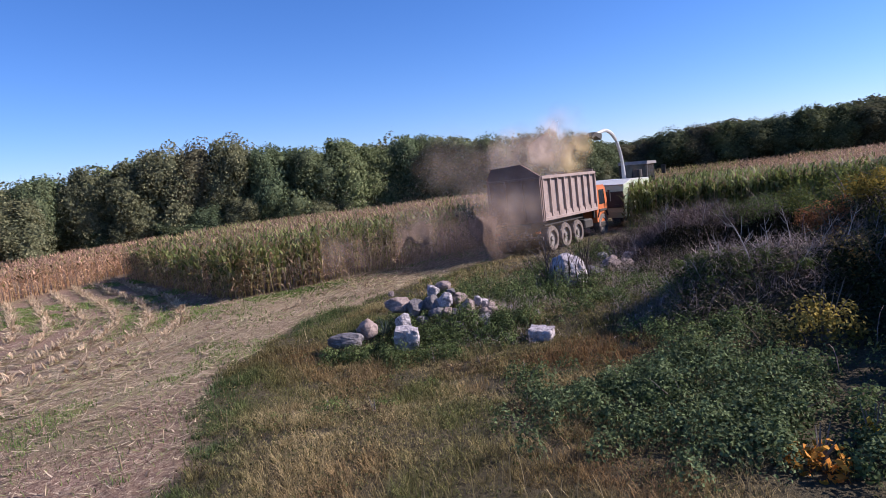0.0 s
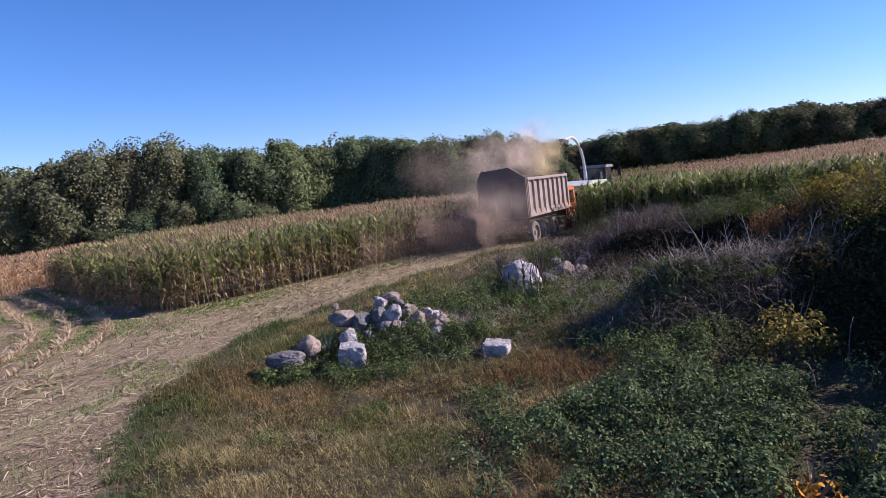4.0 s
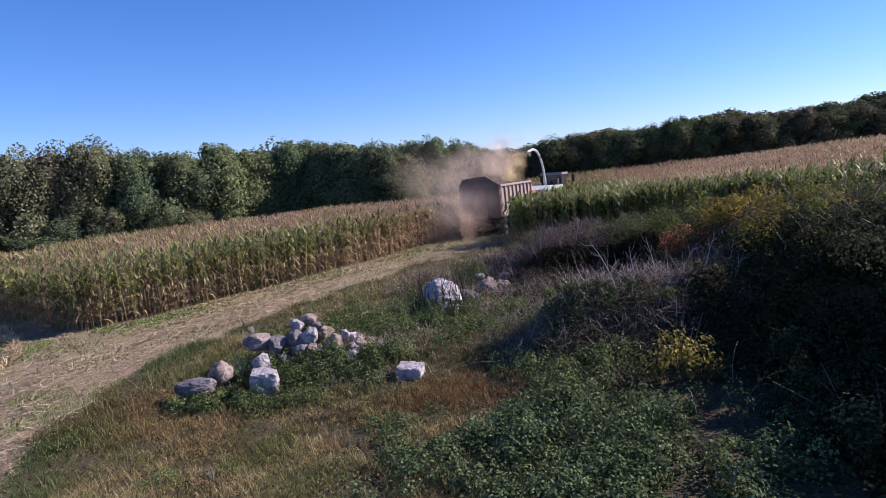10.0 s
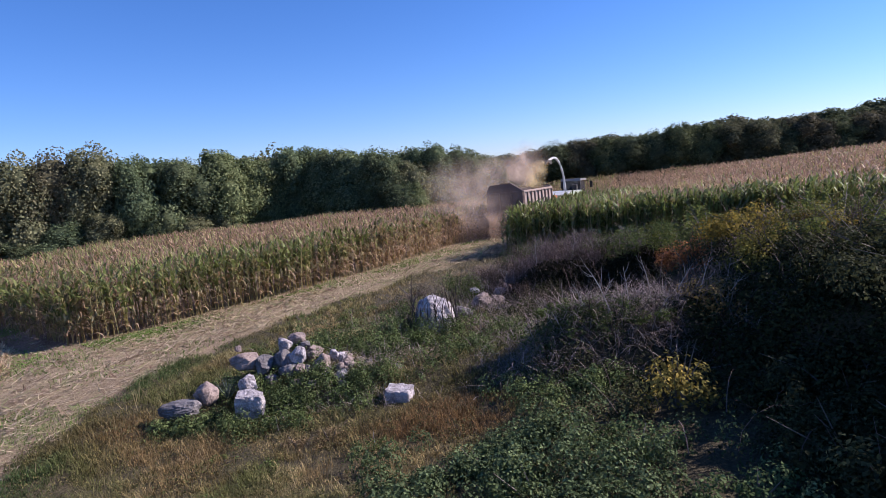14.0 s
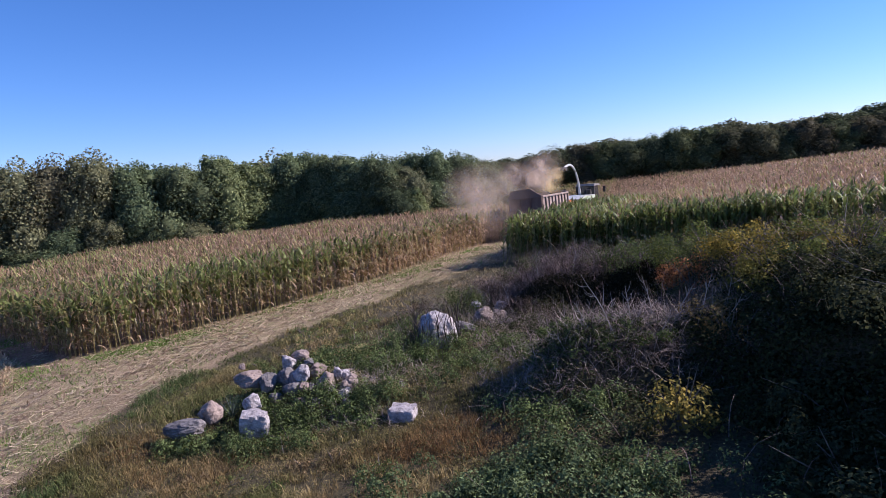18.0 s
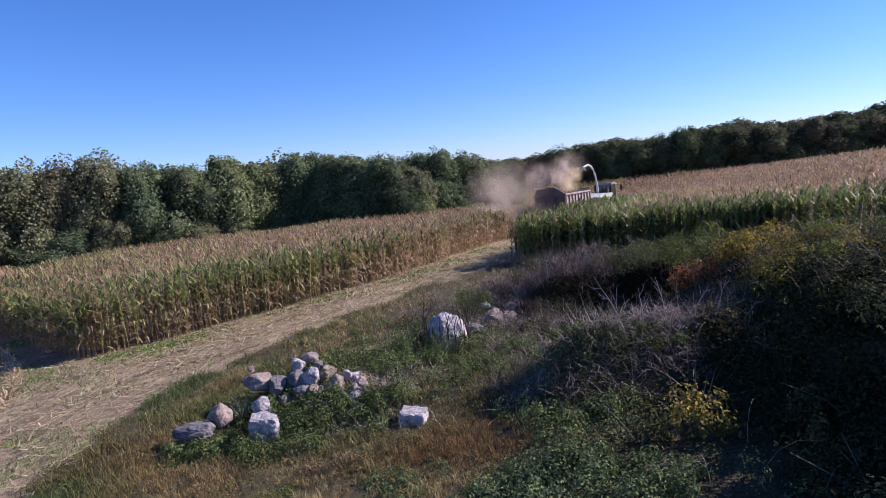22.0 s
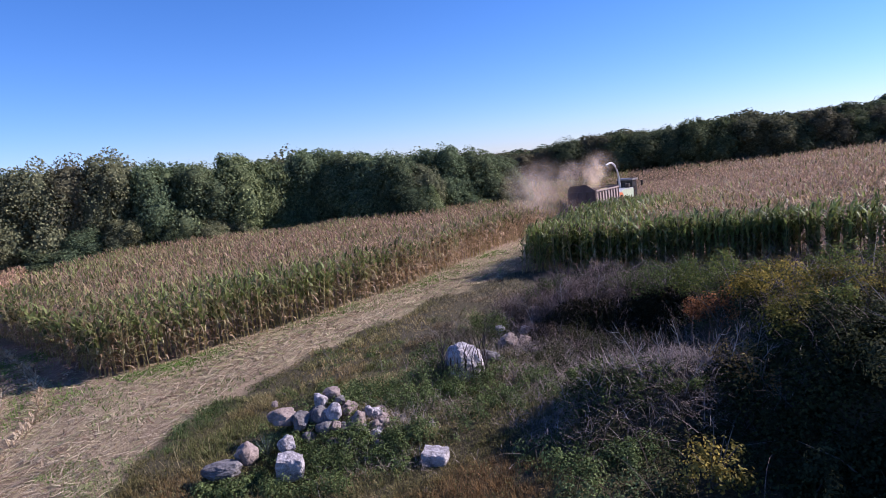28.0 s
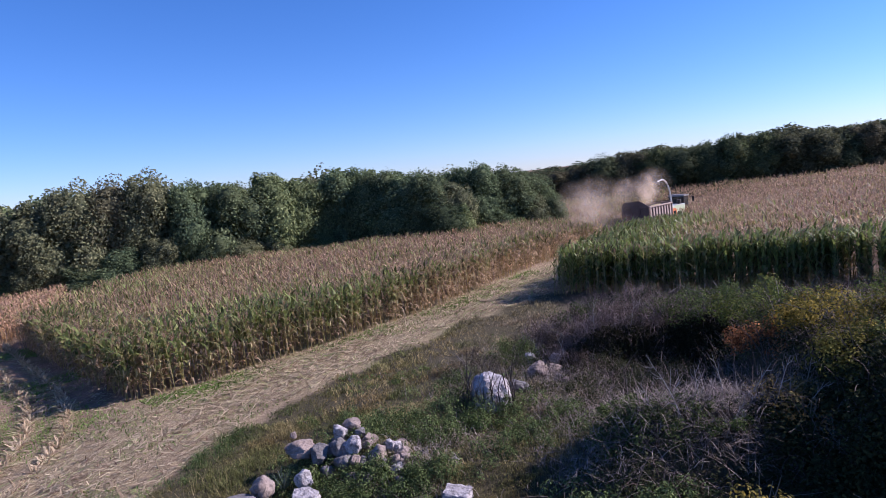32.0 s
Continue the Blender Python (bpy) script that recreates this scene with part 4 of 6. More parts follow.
    n = 30000                       # leaves added down the hollow's steep side, its shade painted into their colour
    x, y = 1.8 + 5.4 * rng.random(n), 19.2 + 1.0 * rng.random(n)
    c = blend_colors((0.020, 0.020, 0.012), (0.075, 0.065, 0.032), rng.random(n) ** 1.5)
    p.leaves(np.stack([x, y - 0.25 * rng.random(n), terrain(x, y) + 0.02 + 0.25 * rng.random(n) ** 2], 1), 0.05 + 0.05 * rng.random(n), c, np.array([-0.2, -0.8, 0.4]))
    tagged(p.done("bramble_cover", LEAF), "bramble and nettle cover of the bank, shade and sun in its colours", "brambles", kind="stuff")
    # bramble canes
    x, y = scatter(6000, 2.0, 16, 6, 27, lambda x, y: cover(x, y) * (x < 0.75 * y + 6.5) * (0.15 + 0.85 * smooth(11, 14, y)))
    n = len(x)
    p = Pile()
    p.strips(np.stack([x, y, terrain(x, y) + 0.2], 1), rng.random(n) * 6.28, 0.1 + 0.7 * rng.random(n), 0.5 + 0.8 * rng.random(n), 0.012, 0.6 + 1.8 * rng.random(n), blend_colors((0.06, 0.042, 0.04), (0.24, 0.17, 0.15), rng.random(n) ** 2), 4, 0.4)
    tagged(p.done("bramble_canes", STRAW), "arching purple brown bramble canes on the bank", "brambles", kind="stuff")
    # dead stems and brambles on the bank
    p = Pile()
    def brush(x, y):
        return np.clip(0.55 * blob(x, y, 4.2, 12.9, 1.9, 0.9) + 0.25 * blob(x, y, 3.2, 22.5, 2.6, 2.0) + 0.6 * blob(x, y, 0.4, 20.0, 2.2, 2.6) + 0.5 * blob(x, y, -2.0, 13.6, 0.7, 0.5) + 0.4 * blob(x, y, -2.6, 12.4, 0.7, 0.4) + 0.15 * blob(x, y, -3.0, 13.5, 0.9, 0.5) + 0.5 * blob(x, y, -1.0, 13.9, 1.0, 0.7) + 0.35 * blob(x, y, -2.8, 12.0, 0.8, 0.5) + 0.5 * blob(x, y, -1.0, 17.0, 0.6, 0.9) + 0.4 * blob(x, y, 1.5, 18.0, 1.0, 1.2) + 0.5 * blob(x, y, 2.8, 18.6, 1.2, 1.8) , 0, 1) * (1 - 0.95 * pit(x, y))
    x, y = scatter(44000, -5, 12, 8, 27.5, brush)
    n = len(x)
    base = np.stack([x, y, terrain(x, y) + 0.35 * rng.random(n) * (x > 2)], 1)
    c = blend_colors((0.09, 0.072, 0.066), (0.42, 0.355, 0.33), rng.random(n) ** 2.0)
    p.strips(base, rng.random(n) * 6.28, 0.2 + 1.0 * rng.random(n) + 0.4 * (x > 2), 0.2 + 0.6 * rng.random(n) ** 2, 0.008, 0.4 + 1.6 * rng.random(n) - 1.6 * (rng.random(n) < 0.3), c, 3, 0.4)
    n = 900
    x, y = 4.4 + 1.3 * rng.normal(size=n), 12.9 + 0.65 * rng.normal(size=n)
    base = np.stack([x, y, terrain(x, y) + 0.12 + 0.25 * rng.random(n)], 1)
    p.strips(base, rng.random(n) * 6.28, 0.8 + 0.9 * rng.random(n), 0.25 + 0.6 * rng.random(n), 0.013, -0.8 + 2.4 * rng.random(n), blend_colors((0.12, 0.095, 0.082), (0.42, 0.35, 0.305), rng.random(n) ** 1.7), 4, 0.4)
    n = 60
    x, y = 4.9 + 1.0 * rng.normal(size=n), 13.0 + 0.5 * rng.normal(size=n)
    base = np.stack([x, y, terrain(x, y) + 0.2], 1)
    p.strips(base, rng.random(n) * 6.28, 0.3 + 0.9 * rng.random(n), 0.3 + 0.6 * rng.random(n), 0.012, -0.5 + 1.4 * rng.random(n), blend_colors((0.20, 0.165, 0.14), (0.40, 0.345, 0.30), rng.random(n)), 4, 0.35)
    # leafy weeds round the foot of the stones
    w = Pile()
    q = np.random.default_rng(91)
    for cx, cy, sx, sy, k, h in ((-3.2, 12.1, 0.5, 0.35, 16, 0.5), (-3.4, 11.35, 0.7, 0.22, 14, 0.36), (-4.45, 11.75, 0.22, 0.3, 6, 0.3), (-3.4, 12.8, 0.7, 0.15, 12, 0.42), (-5.4, 11.5, 0.35, 0.12, 7, 0.3), (-2.0, 12.55, 0.5, 0.22, 12, 0.42), (-1.4, 12.9, 0.3, 0.2, 7, 0.4),
                                 (-2.7, 15.0, 0.9, 0.45, 26, 0.55), (-1.6, 14.3, 0.5, 0.3, 9, 0.4), (-0.9, 15.6, 0.5, 0.4, 10, 0.45), (0.6, 16.3, 0.4, 0.3, 7, 0.4), (1.9, 15.2, 0.7, 0.5, 14, 0.4), (0.5, 13.6, 0.5, 0.4, 8, 0.35)):
        x, y = cx + sx * q.normal(size=k), cy + sy * q.normal(size=k)
        domes(w, x, y, 0.16 + 0.16 * q.random(k), h * (0.7 + 0.7 * q.random(k)), 190, 0.055, (0.045, 0.07, 0.026), (0.165, 0.21, 0.08), q, 0.55)
    tagged(w.done("weeds", LEAF), "leafy green weeds growing up round the stones", "weeds", kind="stuff")
    # pale dry tangles beside the pile of stones
    for cx, cy, sx, sy, n in ((-1.7, 13.5, 0.5, 0.3, 420), (-2.9, 12.55, 0.4, 0.2, 260), (-1.6, 12.35, 0.4, 0.2, 160), (-1.1, 12.0, 0.5, 0.3, 110), (-1.3, 14.6, 0.6, 0.5, 180), (1.5, 18.6, 0.7, 0.6, 260), (-0.9, 16.9, 0.4, 0.6, 180)):
        x, y = cx + sx * rng.normal(size=n), cy + sy * rng.normal(size=n)
        base = np.stack([x, y, terrain(x, y) + 0.02 + 0.1 * rng.random(n)], 1)
        p.strips(base, rng.random(n) * 6.28, 0.5 + 1.0 * rng.random(n), 0.14 + 0.26 * rng.random(n), 0.010, -0.8 + 2.8 * rng.random(n), blend_colors((0.16, 0.125, 0.105), (0.52, 0.445, 0.385), rng.random(n) ** 1.3), 4, 0.4)
    # dead mauve brown twigs matted over the bank and in the hollow
    x, y = scatter(60000, 0.8, 9.0, 11.2, 19.6, lambda x, y: np.clip(1.0 * blob(x, y, 4.4, 12.8, 2.3, 1.25) + 0.7 * blob(x, y, 2.6, 15.6, 1.4, 1.2) + 0.8 * blob(x, y, 4.8, 17.4, 1.9, 1.6) + 0.45 * blob(x, y, 7.4, 14.0, 1.4, 1.6) + 0.4 * blob(x, y, 1.4, 17.6, 0.9, 1.1), 0, 1) * smooth(0.30, 0.62, 0.55 * value_noise(x, y, 0.9, 57) + 0.45 * value_noise(x, y, 0.3, 58)))
    n = len(x)
    base = np.stack([x, y, terrain(x, y) + 0.08 + 0.42 * rng.random(n) * value_noise(x, y, 0.7, 59)], 1)
    p.strips(base, rng.random(n) * 6.28, 0.6 + 1.1 * rng.random(n), 0.12 + 0.42 * rng.random(n) ** 1.6, 0.009, -0.7 + 2.4 * rng.random(n), blend_colors((0.11, 0.084, 0.076), (0.44, 0.355, 0.32), rng.random(n) ** 1.6), 3, 0.4)
    # bare purplish thorn twigs on the rim behind the hollow
    x, y = scatter(24000, 0.4, 8.0, 19.2, 25.5, lambda x, y: smooth(0.25, 0.6, value_noise(x, y, 0.8, 36)) * smooth(0.4, 1.6, x) * smooth(8.0, 5.5, x))
    n = len(x)
    base = np.stack([x, y, terrain(x, y) + 0.75 * rng.random(n) * (0.35 + 0.65 * value_noise(x, y, 0.9, 37))], 1)
    p.strips(base, rng.random(n) * 6.28, 0.4 + 1.3 * rng.random(n), 0.2 + 0.5 * rng.random(n) ** 1.5, 0.011, 0.3 + 1.6 * rng.random(n), blend_colors((0.05, 0.037, 0.036), (0.29, 0.215, 0.205), rng.random(n) ** 1.9), 2, 0.4)
    tagged(p.done("dead_brush", STRAW), "tangled grey dead stems over the bank", "brush", kind="stuff")


build_grass()


# ---- bushes of the bank ----
def bush(name, x, y, rx, ry, h, colors, leaves, size, label, seed, bare=6):
    r = np.random.default_rng(seed)
    root = empty(name, Matrix.Translation((x, y, ground_z(x, y) - 0.1)))
    for k in range(bare):
        bm = bmesh.new()
        a, s = r.random() * 6.28, 0.3 + 0.7 * r.random()
        px, py = rx * s * math.cos(a), ry * s * math.sin(a)
        tube_bm([(px * 0.1, py * 0.1, 0), (px * 0.5, py * 0.5, h * 0.55), (px, py, h * (0.75 + 0.4 * r.random()))], [0.022, 0.014, 0.004], 4, bm)
        part("stem", bm, WOOD, root)
    p = Pile()
    k = 26
    a, s = r.random(k) * 6.28, np.sqrt(r.random(k))
    cx, cy = rx * s * np.cos(a), ry * s * np.sin(a)
    cz = h * (0.25 + 0.6 * r.random(k)) * (1 - 0.55 * s ** 2)
    cr = (0.20 + 0.22 * r.random(k)) * min(rx, h)
    i = r.integers(0, k, leaves)
    d = r.normal(size=(leaves, 3))
    d /= np.linalg.norm(d, axis=1)[:, None]
    pos = np.stack([cx[i], cy[i], cz[i]], 1) + d * (cr[i] * (0.55 + 0.5 * r.random(leaves)))[:, None]
    pos[:, 2] = np.maximum(pos[:, 2], 0.03)
    pick = r.random(leaves)
    tone = r.random(k)[i]
    c = blend_colors(colors[0], colors[1], np.clip(0.6 * tone + 0.4 * pick, 0, 1)) * ((0.75 + 0.5 * r.random(leaves)) * (0.6 + 0.8 * r.random(k)[i]))[:, None]
    p.leaves(pos, size * (0.6 + 0.6 * r.random(leaves)), c, d + np.array([0, 0, 0.35]), 0.6, r, 0.45)
    p.done("foliage", LEAF, root)
    return tagged(root, label, "bush")


def build_clumps():
    """Leafy weed clumps between the stones and in the foreground."""
    leafy = ((0.065, 0.10, 0.03), (0.17, 0.225, 0.075))
    grey = ((0.042, 0.068, 0.026), (0.125, 0.17, 0.072))
    for k, (x, y, rad, h) in enumerate([(-3.95, 12.95, 0.45, 0.42), (-3.2, 12.45, 0.55, 0.45), (-2.3, 12.7, 0.55, 0.45), (-3.1, 11.75, 0.6, 0.4), (-4.9, 11.85, 0.5, 0.36), (-2.1, 14.7, 0.7, 0.5), (-3.0, 15.6, 0.8, 0.55),
                                        (-4.3, 11.5, 0.4, 0.35), (-1.5, 12.3, 0.5, 0.36), (-0.6, 15.3, 0.6, 0.45), (0.5, 15.0, 0.6, 0.4), (1.8, 16.2, 0.7, 0.5), (-5.6, 11.7, 0.5, 0.3), (2.5, 14.6, 0.8, 0.5), (3.2, 13.6, 0.7, 0.45), (4.4, 13.3, 0.7, 0.4), (5.2, 14.0, 0.6, 0.35)]):
        bush("weed_clump", x, y, rad, rad * 0.85, h, leafy, 1000, 0.055, "leafy green weed clump among the stones", 500 + k, 2)
    for k, (x, y, rad, h) in enumerate([(1.2, 8.6, 0.7, 0.5), (2.6, 8.9, 0.8, 0.6), (3.6, 8.4, 0.7, 0.6), (1.9, 7.3, 0.8, 0.55), (2.9, 6.4, 0.8, 0.5), (3.9, 5.2, 0.7, 0.5), (4.6, 6.6, 0.7, 0.6), (3.6, 11.2, 0.7, 0.5)]):
        f = 0.8 + 0.5 * random.Random(k).random()
        bush("weed_clump", x, y, rad, rad * 0.85, h, tuple(tuple(f * v for v in c) for c in grey), 1500, 0.068, "leafy grey green nettle clump among dry grass", 530 + k, 2)
    brown = ((0.11, 0.08, 0.045), (0.26, 0.19, 0.105))
    r = random.Random(31)
    k = 0
    while k < 34:
        x, y = (r.uniform(-6.5, 1.4), r.uniform(15.0, 22.5)) if k < 22 else (r.uniform(-5.5, 0.5), r.uniform(6.0, 11.0))
        if float(margin_mask(np.array([x]), np.array([y]))[0]) < 0.9 or float(line_distance(LANE_R, np.array([x]), np.array([y]))[0]) < 0.9 or math.hypot(x + 0.15, y - 16.5) < 0.9:
            continue
        dry = r.random() < 0.45
        rad = r.uniform(0.3, 0.65)
        bush("weed_clump", x, y, rad, rad * 0.9, r.uniform(0.22, 0.45), brown if dry else leafy, 750, 0.045, "dry brown weed clump in the grass" if dry else "leafy green weed clump in the grass", 560 + k, 2)
        k += 1


def build_bushes():
    # dark and lit hold the bank's shade and sunlight in the leaf colours
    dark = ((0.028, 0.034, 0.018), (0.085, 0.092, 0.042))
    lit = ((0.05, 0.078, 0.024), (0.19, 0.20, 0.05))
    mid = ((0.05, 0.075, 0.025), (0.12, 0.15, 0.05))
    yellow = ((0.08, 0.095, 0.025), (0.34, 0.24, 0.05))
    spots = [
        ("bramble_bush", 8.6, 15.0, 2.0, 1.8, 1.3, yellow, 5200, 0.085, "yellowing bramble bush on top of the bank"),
        ("bramble_bush", 8.0, 18.0, 1.9, 1.7, 1.4, lit, 4200, 0.08, "yellow green bramble on the bank, sunlight in its colour"),
        ("bramble_bush", 10.6, 16.0, 2.2, 2.0, 1.3, lit, 4200, 0.08, "yellow green bramble on the bank, sunlight in its colour"),
        ("bramble_bush", 12.8, 14.5, 2.4, 2.2, 1.5, lit, 4200, 0.085, "yellow green bramble on the bank, sunlight in its colour"),
        ("bramble_bush", 11.6, 11.5, 2.2, 2.0, 1.4, dark, 4200, 0.09, "dense bramble with the bank's shade in its colour"),
        ("bramble_bush", 9.0, 11.5, 1.8, 1.7, 0.9, dark, 4200, 0.085, "dense bramble with the bank's shade in its colour"),
        ("bramble_bush", 8.8, 8.6, 1.9, 1.8, 1.5, dark, 4200, 0.085, "dense bramble with the bank's shade in its colour"),
        ("bramble_bush", 7.0, 9.0, 1.3, 1.3, 0.8, dark, 3800, 0.08, "dense bramble with the bank's shade in its colour"),
        ("bramble_bush", 6.2, 7.4, 1.2, 1.2, 0.9, dark, 4200, 0.06, "dense bramble with the bank's shade in its colour"),
        ("bramble_bush", 7.0, 6.4, 1.6, 1.6, 0.9, dark, 3800, 0.085, "dense bramble with the bank's shade in its colour"),
        # these two stand out of view, added on the ridge to shade the slope
        ("bramble_bush", 10.6, 8.0, 2.0, 1.9, 1.9, dark, 4600, 0.085, "dense bramble with the bank's shade in its colour"),
        ("bramble_bush", 10.2, 4.6, 2.0, 1.9, 1.9, dark, 4600, 0.085, "dense bramble with the bank's shade in its colour"),
        ("bramble_bush", 9.4, 13.2, 1.8, 1.6, 1.0, lit, 4600, 0.085, "yellow green bramble on the bank, sunlight in its colour"),
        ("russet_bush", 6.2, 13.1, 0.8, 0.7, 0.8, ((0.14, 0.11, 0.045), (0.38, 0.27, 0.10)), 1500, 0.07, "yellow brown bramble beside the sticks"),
        # two more unseen bushes, added to keep sun off the near bank
        ("bramble_bush", 10.8, 1.6, 2.0, 1.9, 1.9, dark, 4200, 0.085, "dense bramble with the bank's shade in its colour"),
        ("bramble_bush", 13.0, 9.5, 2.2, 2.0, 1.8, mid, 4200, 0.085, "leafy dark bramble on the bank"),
        ("hawthorn_bush", 8.8, 9.0, 1.5, 1.4, 1.0, dark, 7500, 0.075, "dense hawthorn with the bank's shade in its colour"),
        ("hawthorn_bush", 9.6, 7.2, 1.8, 1.7, 2.6, dark, 7500, 0.075, "dense hawthorn with the bank's shade in its colour"),
        ("hawthorn_bush", 8.0, 6.6, 1.5, 1.5, 1.4, dark, 7000, 0.075, "dense hawthorn with the bank's shade in its colour"),
        ("hawthorn_bush", 8.6, 3.8, 1.8, 1.8, 1.4, dark, 6000, 0.08, "dense hawthorn with the bank's shade in its colour"),
        ("hawthorn_bush", 11.0, 11.4, 1.8, 1.7, 2.3, dark, 6000, 0.08, "dense hawthorn with the bank's shade in its colour"),
        ("bramble_bush", 7.8, 13.5, 1.0, 0.9, 0.9, ((0.09, 0.10, 0.03), (0.34, 0.28, 0.06)), 2600, 0.075, "yellow autumn bramble topping the bank"),
        ("russet_bush", 6.3, 12.3, 0.55, 0.5, 0.8, ((0.16, 0.09, 0.035), (0.42, 0.25, 0.08)), 900, 0.07, "russet autumn bramble on the bank"),
        ("yellow_shrub", 4.6, 10.0, 0.75, 0.68, 1.25, ((0.12, 0.12, 0.04), (0.44, 0.33, 0.08)), 1000, 0.095, "shrub with yellow autumn leaves below the bank"),
        ("yellow_shrub", 3.8, 5.7, 0.2, 0.2, 0.6, ((0.30, 0.26, 0.04), (0.55, 0.36, 0.06)), 60, 0.11, "small sprout with yellow leaves"),
        ("yellow_shrub", 3.05, 5.2, 0.34, 0.34, 0.55, ((0.36, 0.22, 0.03), (0.62, 0.26, 0.06)), 160, 0.12, "small sprout with orange yellow leaves"),
        ("thorn_bush", 3.2, 22.5, 1.6, 1.4, 0.8, ((0.065, 0.05, 0.04), (0.15, 0.115, 0.095)), 2600, 0.06, "purplish bare thorn bush by the maize"),
        ("thorn_bush", 5.2, 21.5, 1.7, 1.5, 0.8, ((0.065, 0.05, 0.04), (0.15, 0.115, 0.095)), 2600, 0.06, "purplish bare thorn bush by the maize"),
        ("bramble_bush", 7.6, 22.0, 1.9, 1.6, 1.0, mid, 3600, 0.075, "leafy dark bramble behind the bank"),
        ("bramble_bush", 10.2, 20.5, 2.0, 1.7, 1.3, mid, 3600, 0.08, "leafy dark bramble behind the bank"),
        ("bramble_bush", 13.2, 19.5, 2.2, 1.8, 1.4, yellow, 3600, 0.08, "yellowing bramble behind the bank"),
        ("thorn_bush", 1.6, 24.0, 1.5, 1.3, 0.8, ((0.065, 0.05, 0.04), (0.14, 0.105, 0.09)), 3000, 0.06, "purplish bare thorn bush by the maize"),
        ("thorn_bush", 4.4, 20.9, 1.4, 1.0, 0.8, ((0.065, 0.05, 0.04), (0.14, 0.105, 0.09)), 3000, 0.06, "purplish bare thorn bush by the maize"),
        ("thorn_bush", 2.4, 21.0, 1.3, 1.0, 0.8, ((0.06, 0.05, 0.04), (0.14, 0.11, 0.08)), 2600, 0.06, "purplish bare thorn bush by the maize"),
        ("bramble_bush", 7.0, 20.6, 1.6, 1.2, 1.1, mid, 4200, 0.075, "leafy dark bramble behind the bank"),
        ("bramble_bush", 5.6, 24.2, 1.9, 1.5, 0.8, dark, 3600, 0.08, "leafy dark bramble behind the bank"),
        ("bramble_bush", 4.6, 12.9, 1.3, 0.8, 0.45, mid, 2600, 0.06, "dark bramble over the stick-strewn hump"),
        ("bramble_bush", 3.2, 13.4, 0.9, 0.8, 0.5, mid, 3000, 0.06, "dark bramble over the stick-strewn hump"),
        ("russet_bush", 6.9, 16.4, 0.9, 0.8, 0.9, ((0.18, 0.075, 0.04), (0.40, 0.18, 0.07)), 2600, 0.075, "russet autumn bramble on the bank"),
        ("thorn_bush", 2.3, 19.2, 1.0, 0.8, 0.8, ((0.05, 0.04, 0.03), (0.13, 0.10, 0.075)), 2600, 0.055, "dark brown thorn bush beside the hollow"),
        ("thorn_bush", 3.3, 18.2, 0.9, 0.9, 0.8, ((0.045, 0.038, 0.028), (0.12, 0.095, 0.07)), 2600, 0.055, "dark brown thorn bush beside the hollow"),
        # dark leaves in and round the hollow stand in for its deep shade
        ("bramble_bush", 3.5, 17.0, 1.0, 0.9, 0.9, dark, 5200, 0.055, "dense bramble at the rim, the hollow's shade in its colour"),
        ("bramble_bush", 3.3, 18.9, 1.0, 0.9, 0.9, dark, 5200, 0.055, "dense bramble at the rim, the hollow's shade in its colour"),
        ("bramble_bush", 4.0, 17.9, 1.0, 0.9, 0.8, dark, 5200, 0.055, "dense bramble at the rim, the hollow's shade in its colour"),
        ("bramble_bush", 2.6, 16.8, 1.0, 0.8, 0.7, dark, 2600, 0.055, "low bramble beside the hollow, shade in its colour"),
        ("bramble_bush", 4.6, 18.4, 1.3, 0.9, 1.0, dark, 2600, 0.055, "low bramble in the hollow, shade in its colour"),
        ("bramble_bush", 5.6, 17.2, 1.1, 0.9, 0.9, dark, 2600, 0.055, "low bramble in the hollow, shade in its colour"),
        ("bramble_bush", 0.2, 20.2, 1.0, 0.9, 1.25, mid, 2600, 0.06, "leafy bramble behind the boulder"),
        ("thorn_bush", 1.0, 21.6, 1.1, 0.9, 1.2, ((0.065, 0.05, 0.04), (0.16, 0.125, 0.10)), 2200, 0.06, "brown thorn bush by the lane"),
        ("thorn_bush", -0.9, 19.4, 0.9, 0.8, 1.0, ((0.065, 0.055, 0.04), (0.16, 0.13, 0.09)), 2000, 0.055, "brown thorn bush by the lane"),
        ("bramble_bush", 3.0, 22.8, 1.1, 0.9, 0.9, mid, 2400, 0.06, "leafy green bramble among the brush"),
        ("bramble_bush", 5.2, 21.0, 1.2, 0.9, 0.9, mid, 2400, 0.06, "leafy green bramble among the brush"),
        ("bramble_bush", -1.0, 16.5, 0.5, 0.55, 0.8, mid, 1100, 0.055, "dark bramble hanging over the boulder"),
        ("bramble_bush", -1.2, 18.0, 0.8, 0.8, 0.7, mid, 1300, 0.06, "low dark bramble beside the boulder"),
    ]
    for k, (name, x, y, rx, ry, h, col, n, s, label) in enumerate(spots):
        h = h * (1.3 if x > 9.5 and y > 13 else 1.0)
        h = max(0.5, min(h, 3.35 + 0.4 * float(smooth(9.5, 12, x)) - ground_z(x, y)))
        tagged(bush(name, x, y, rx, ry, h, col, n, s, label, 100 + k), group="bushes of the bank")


build_bushes()
build_clumps()


def build_canes():
    """Bare forked stems standing out of the matted brush."""
    r = random.Random(19)
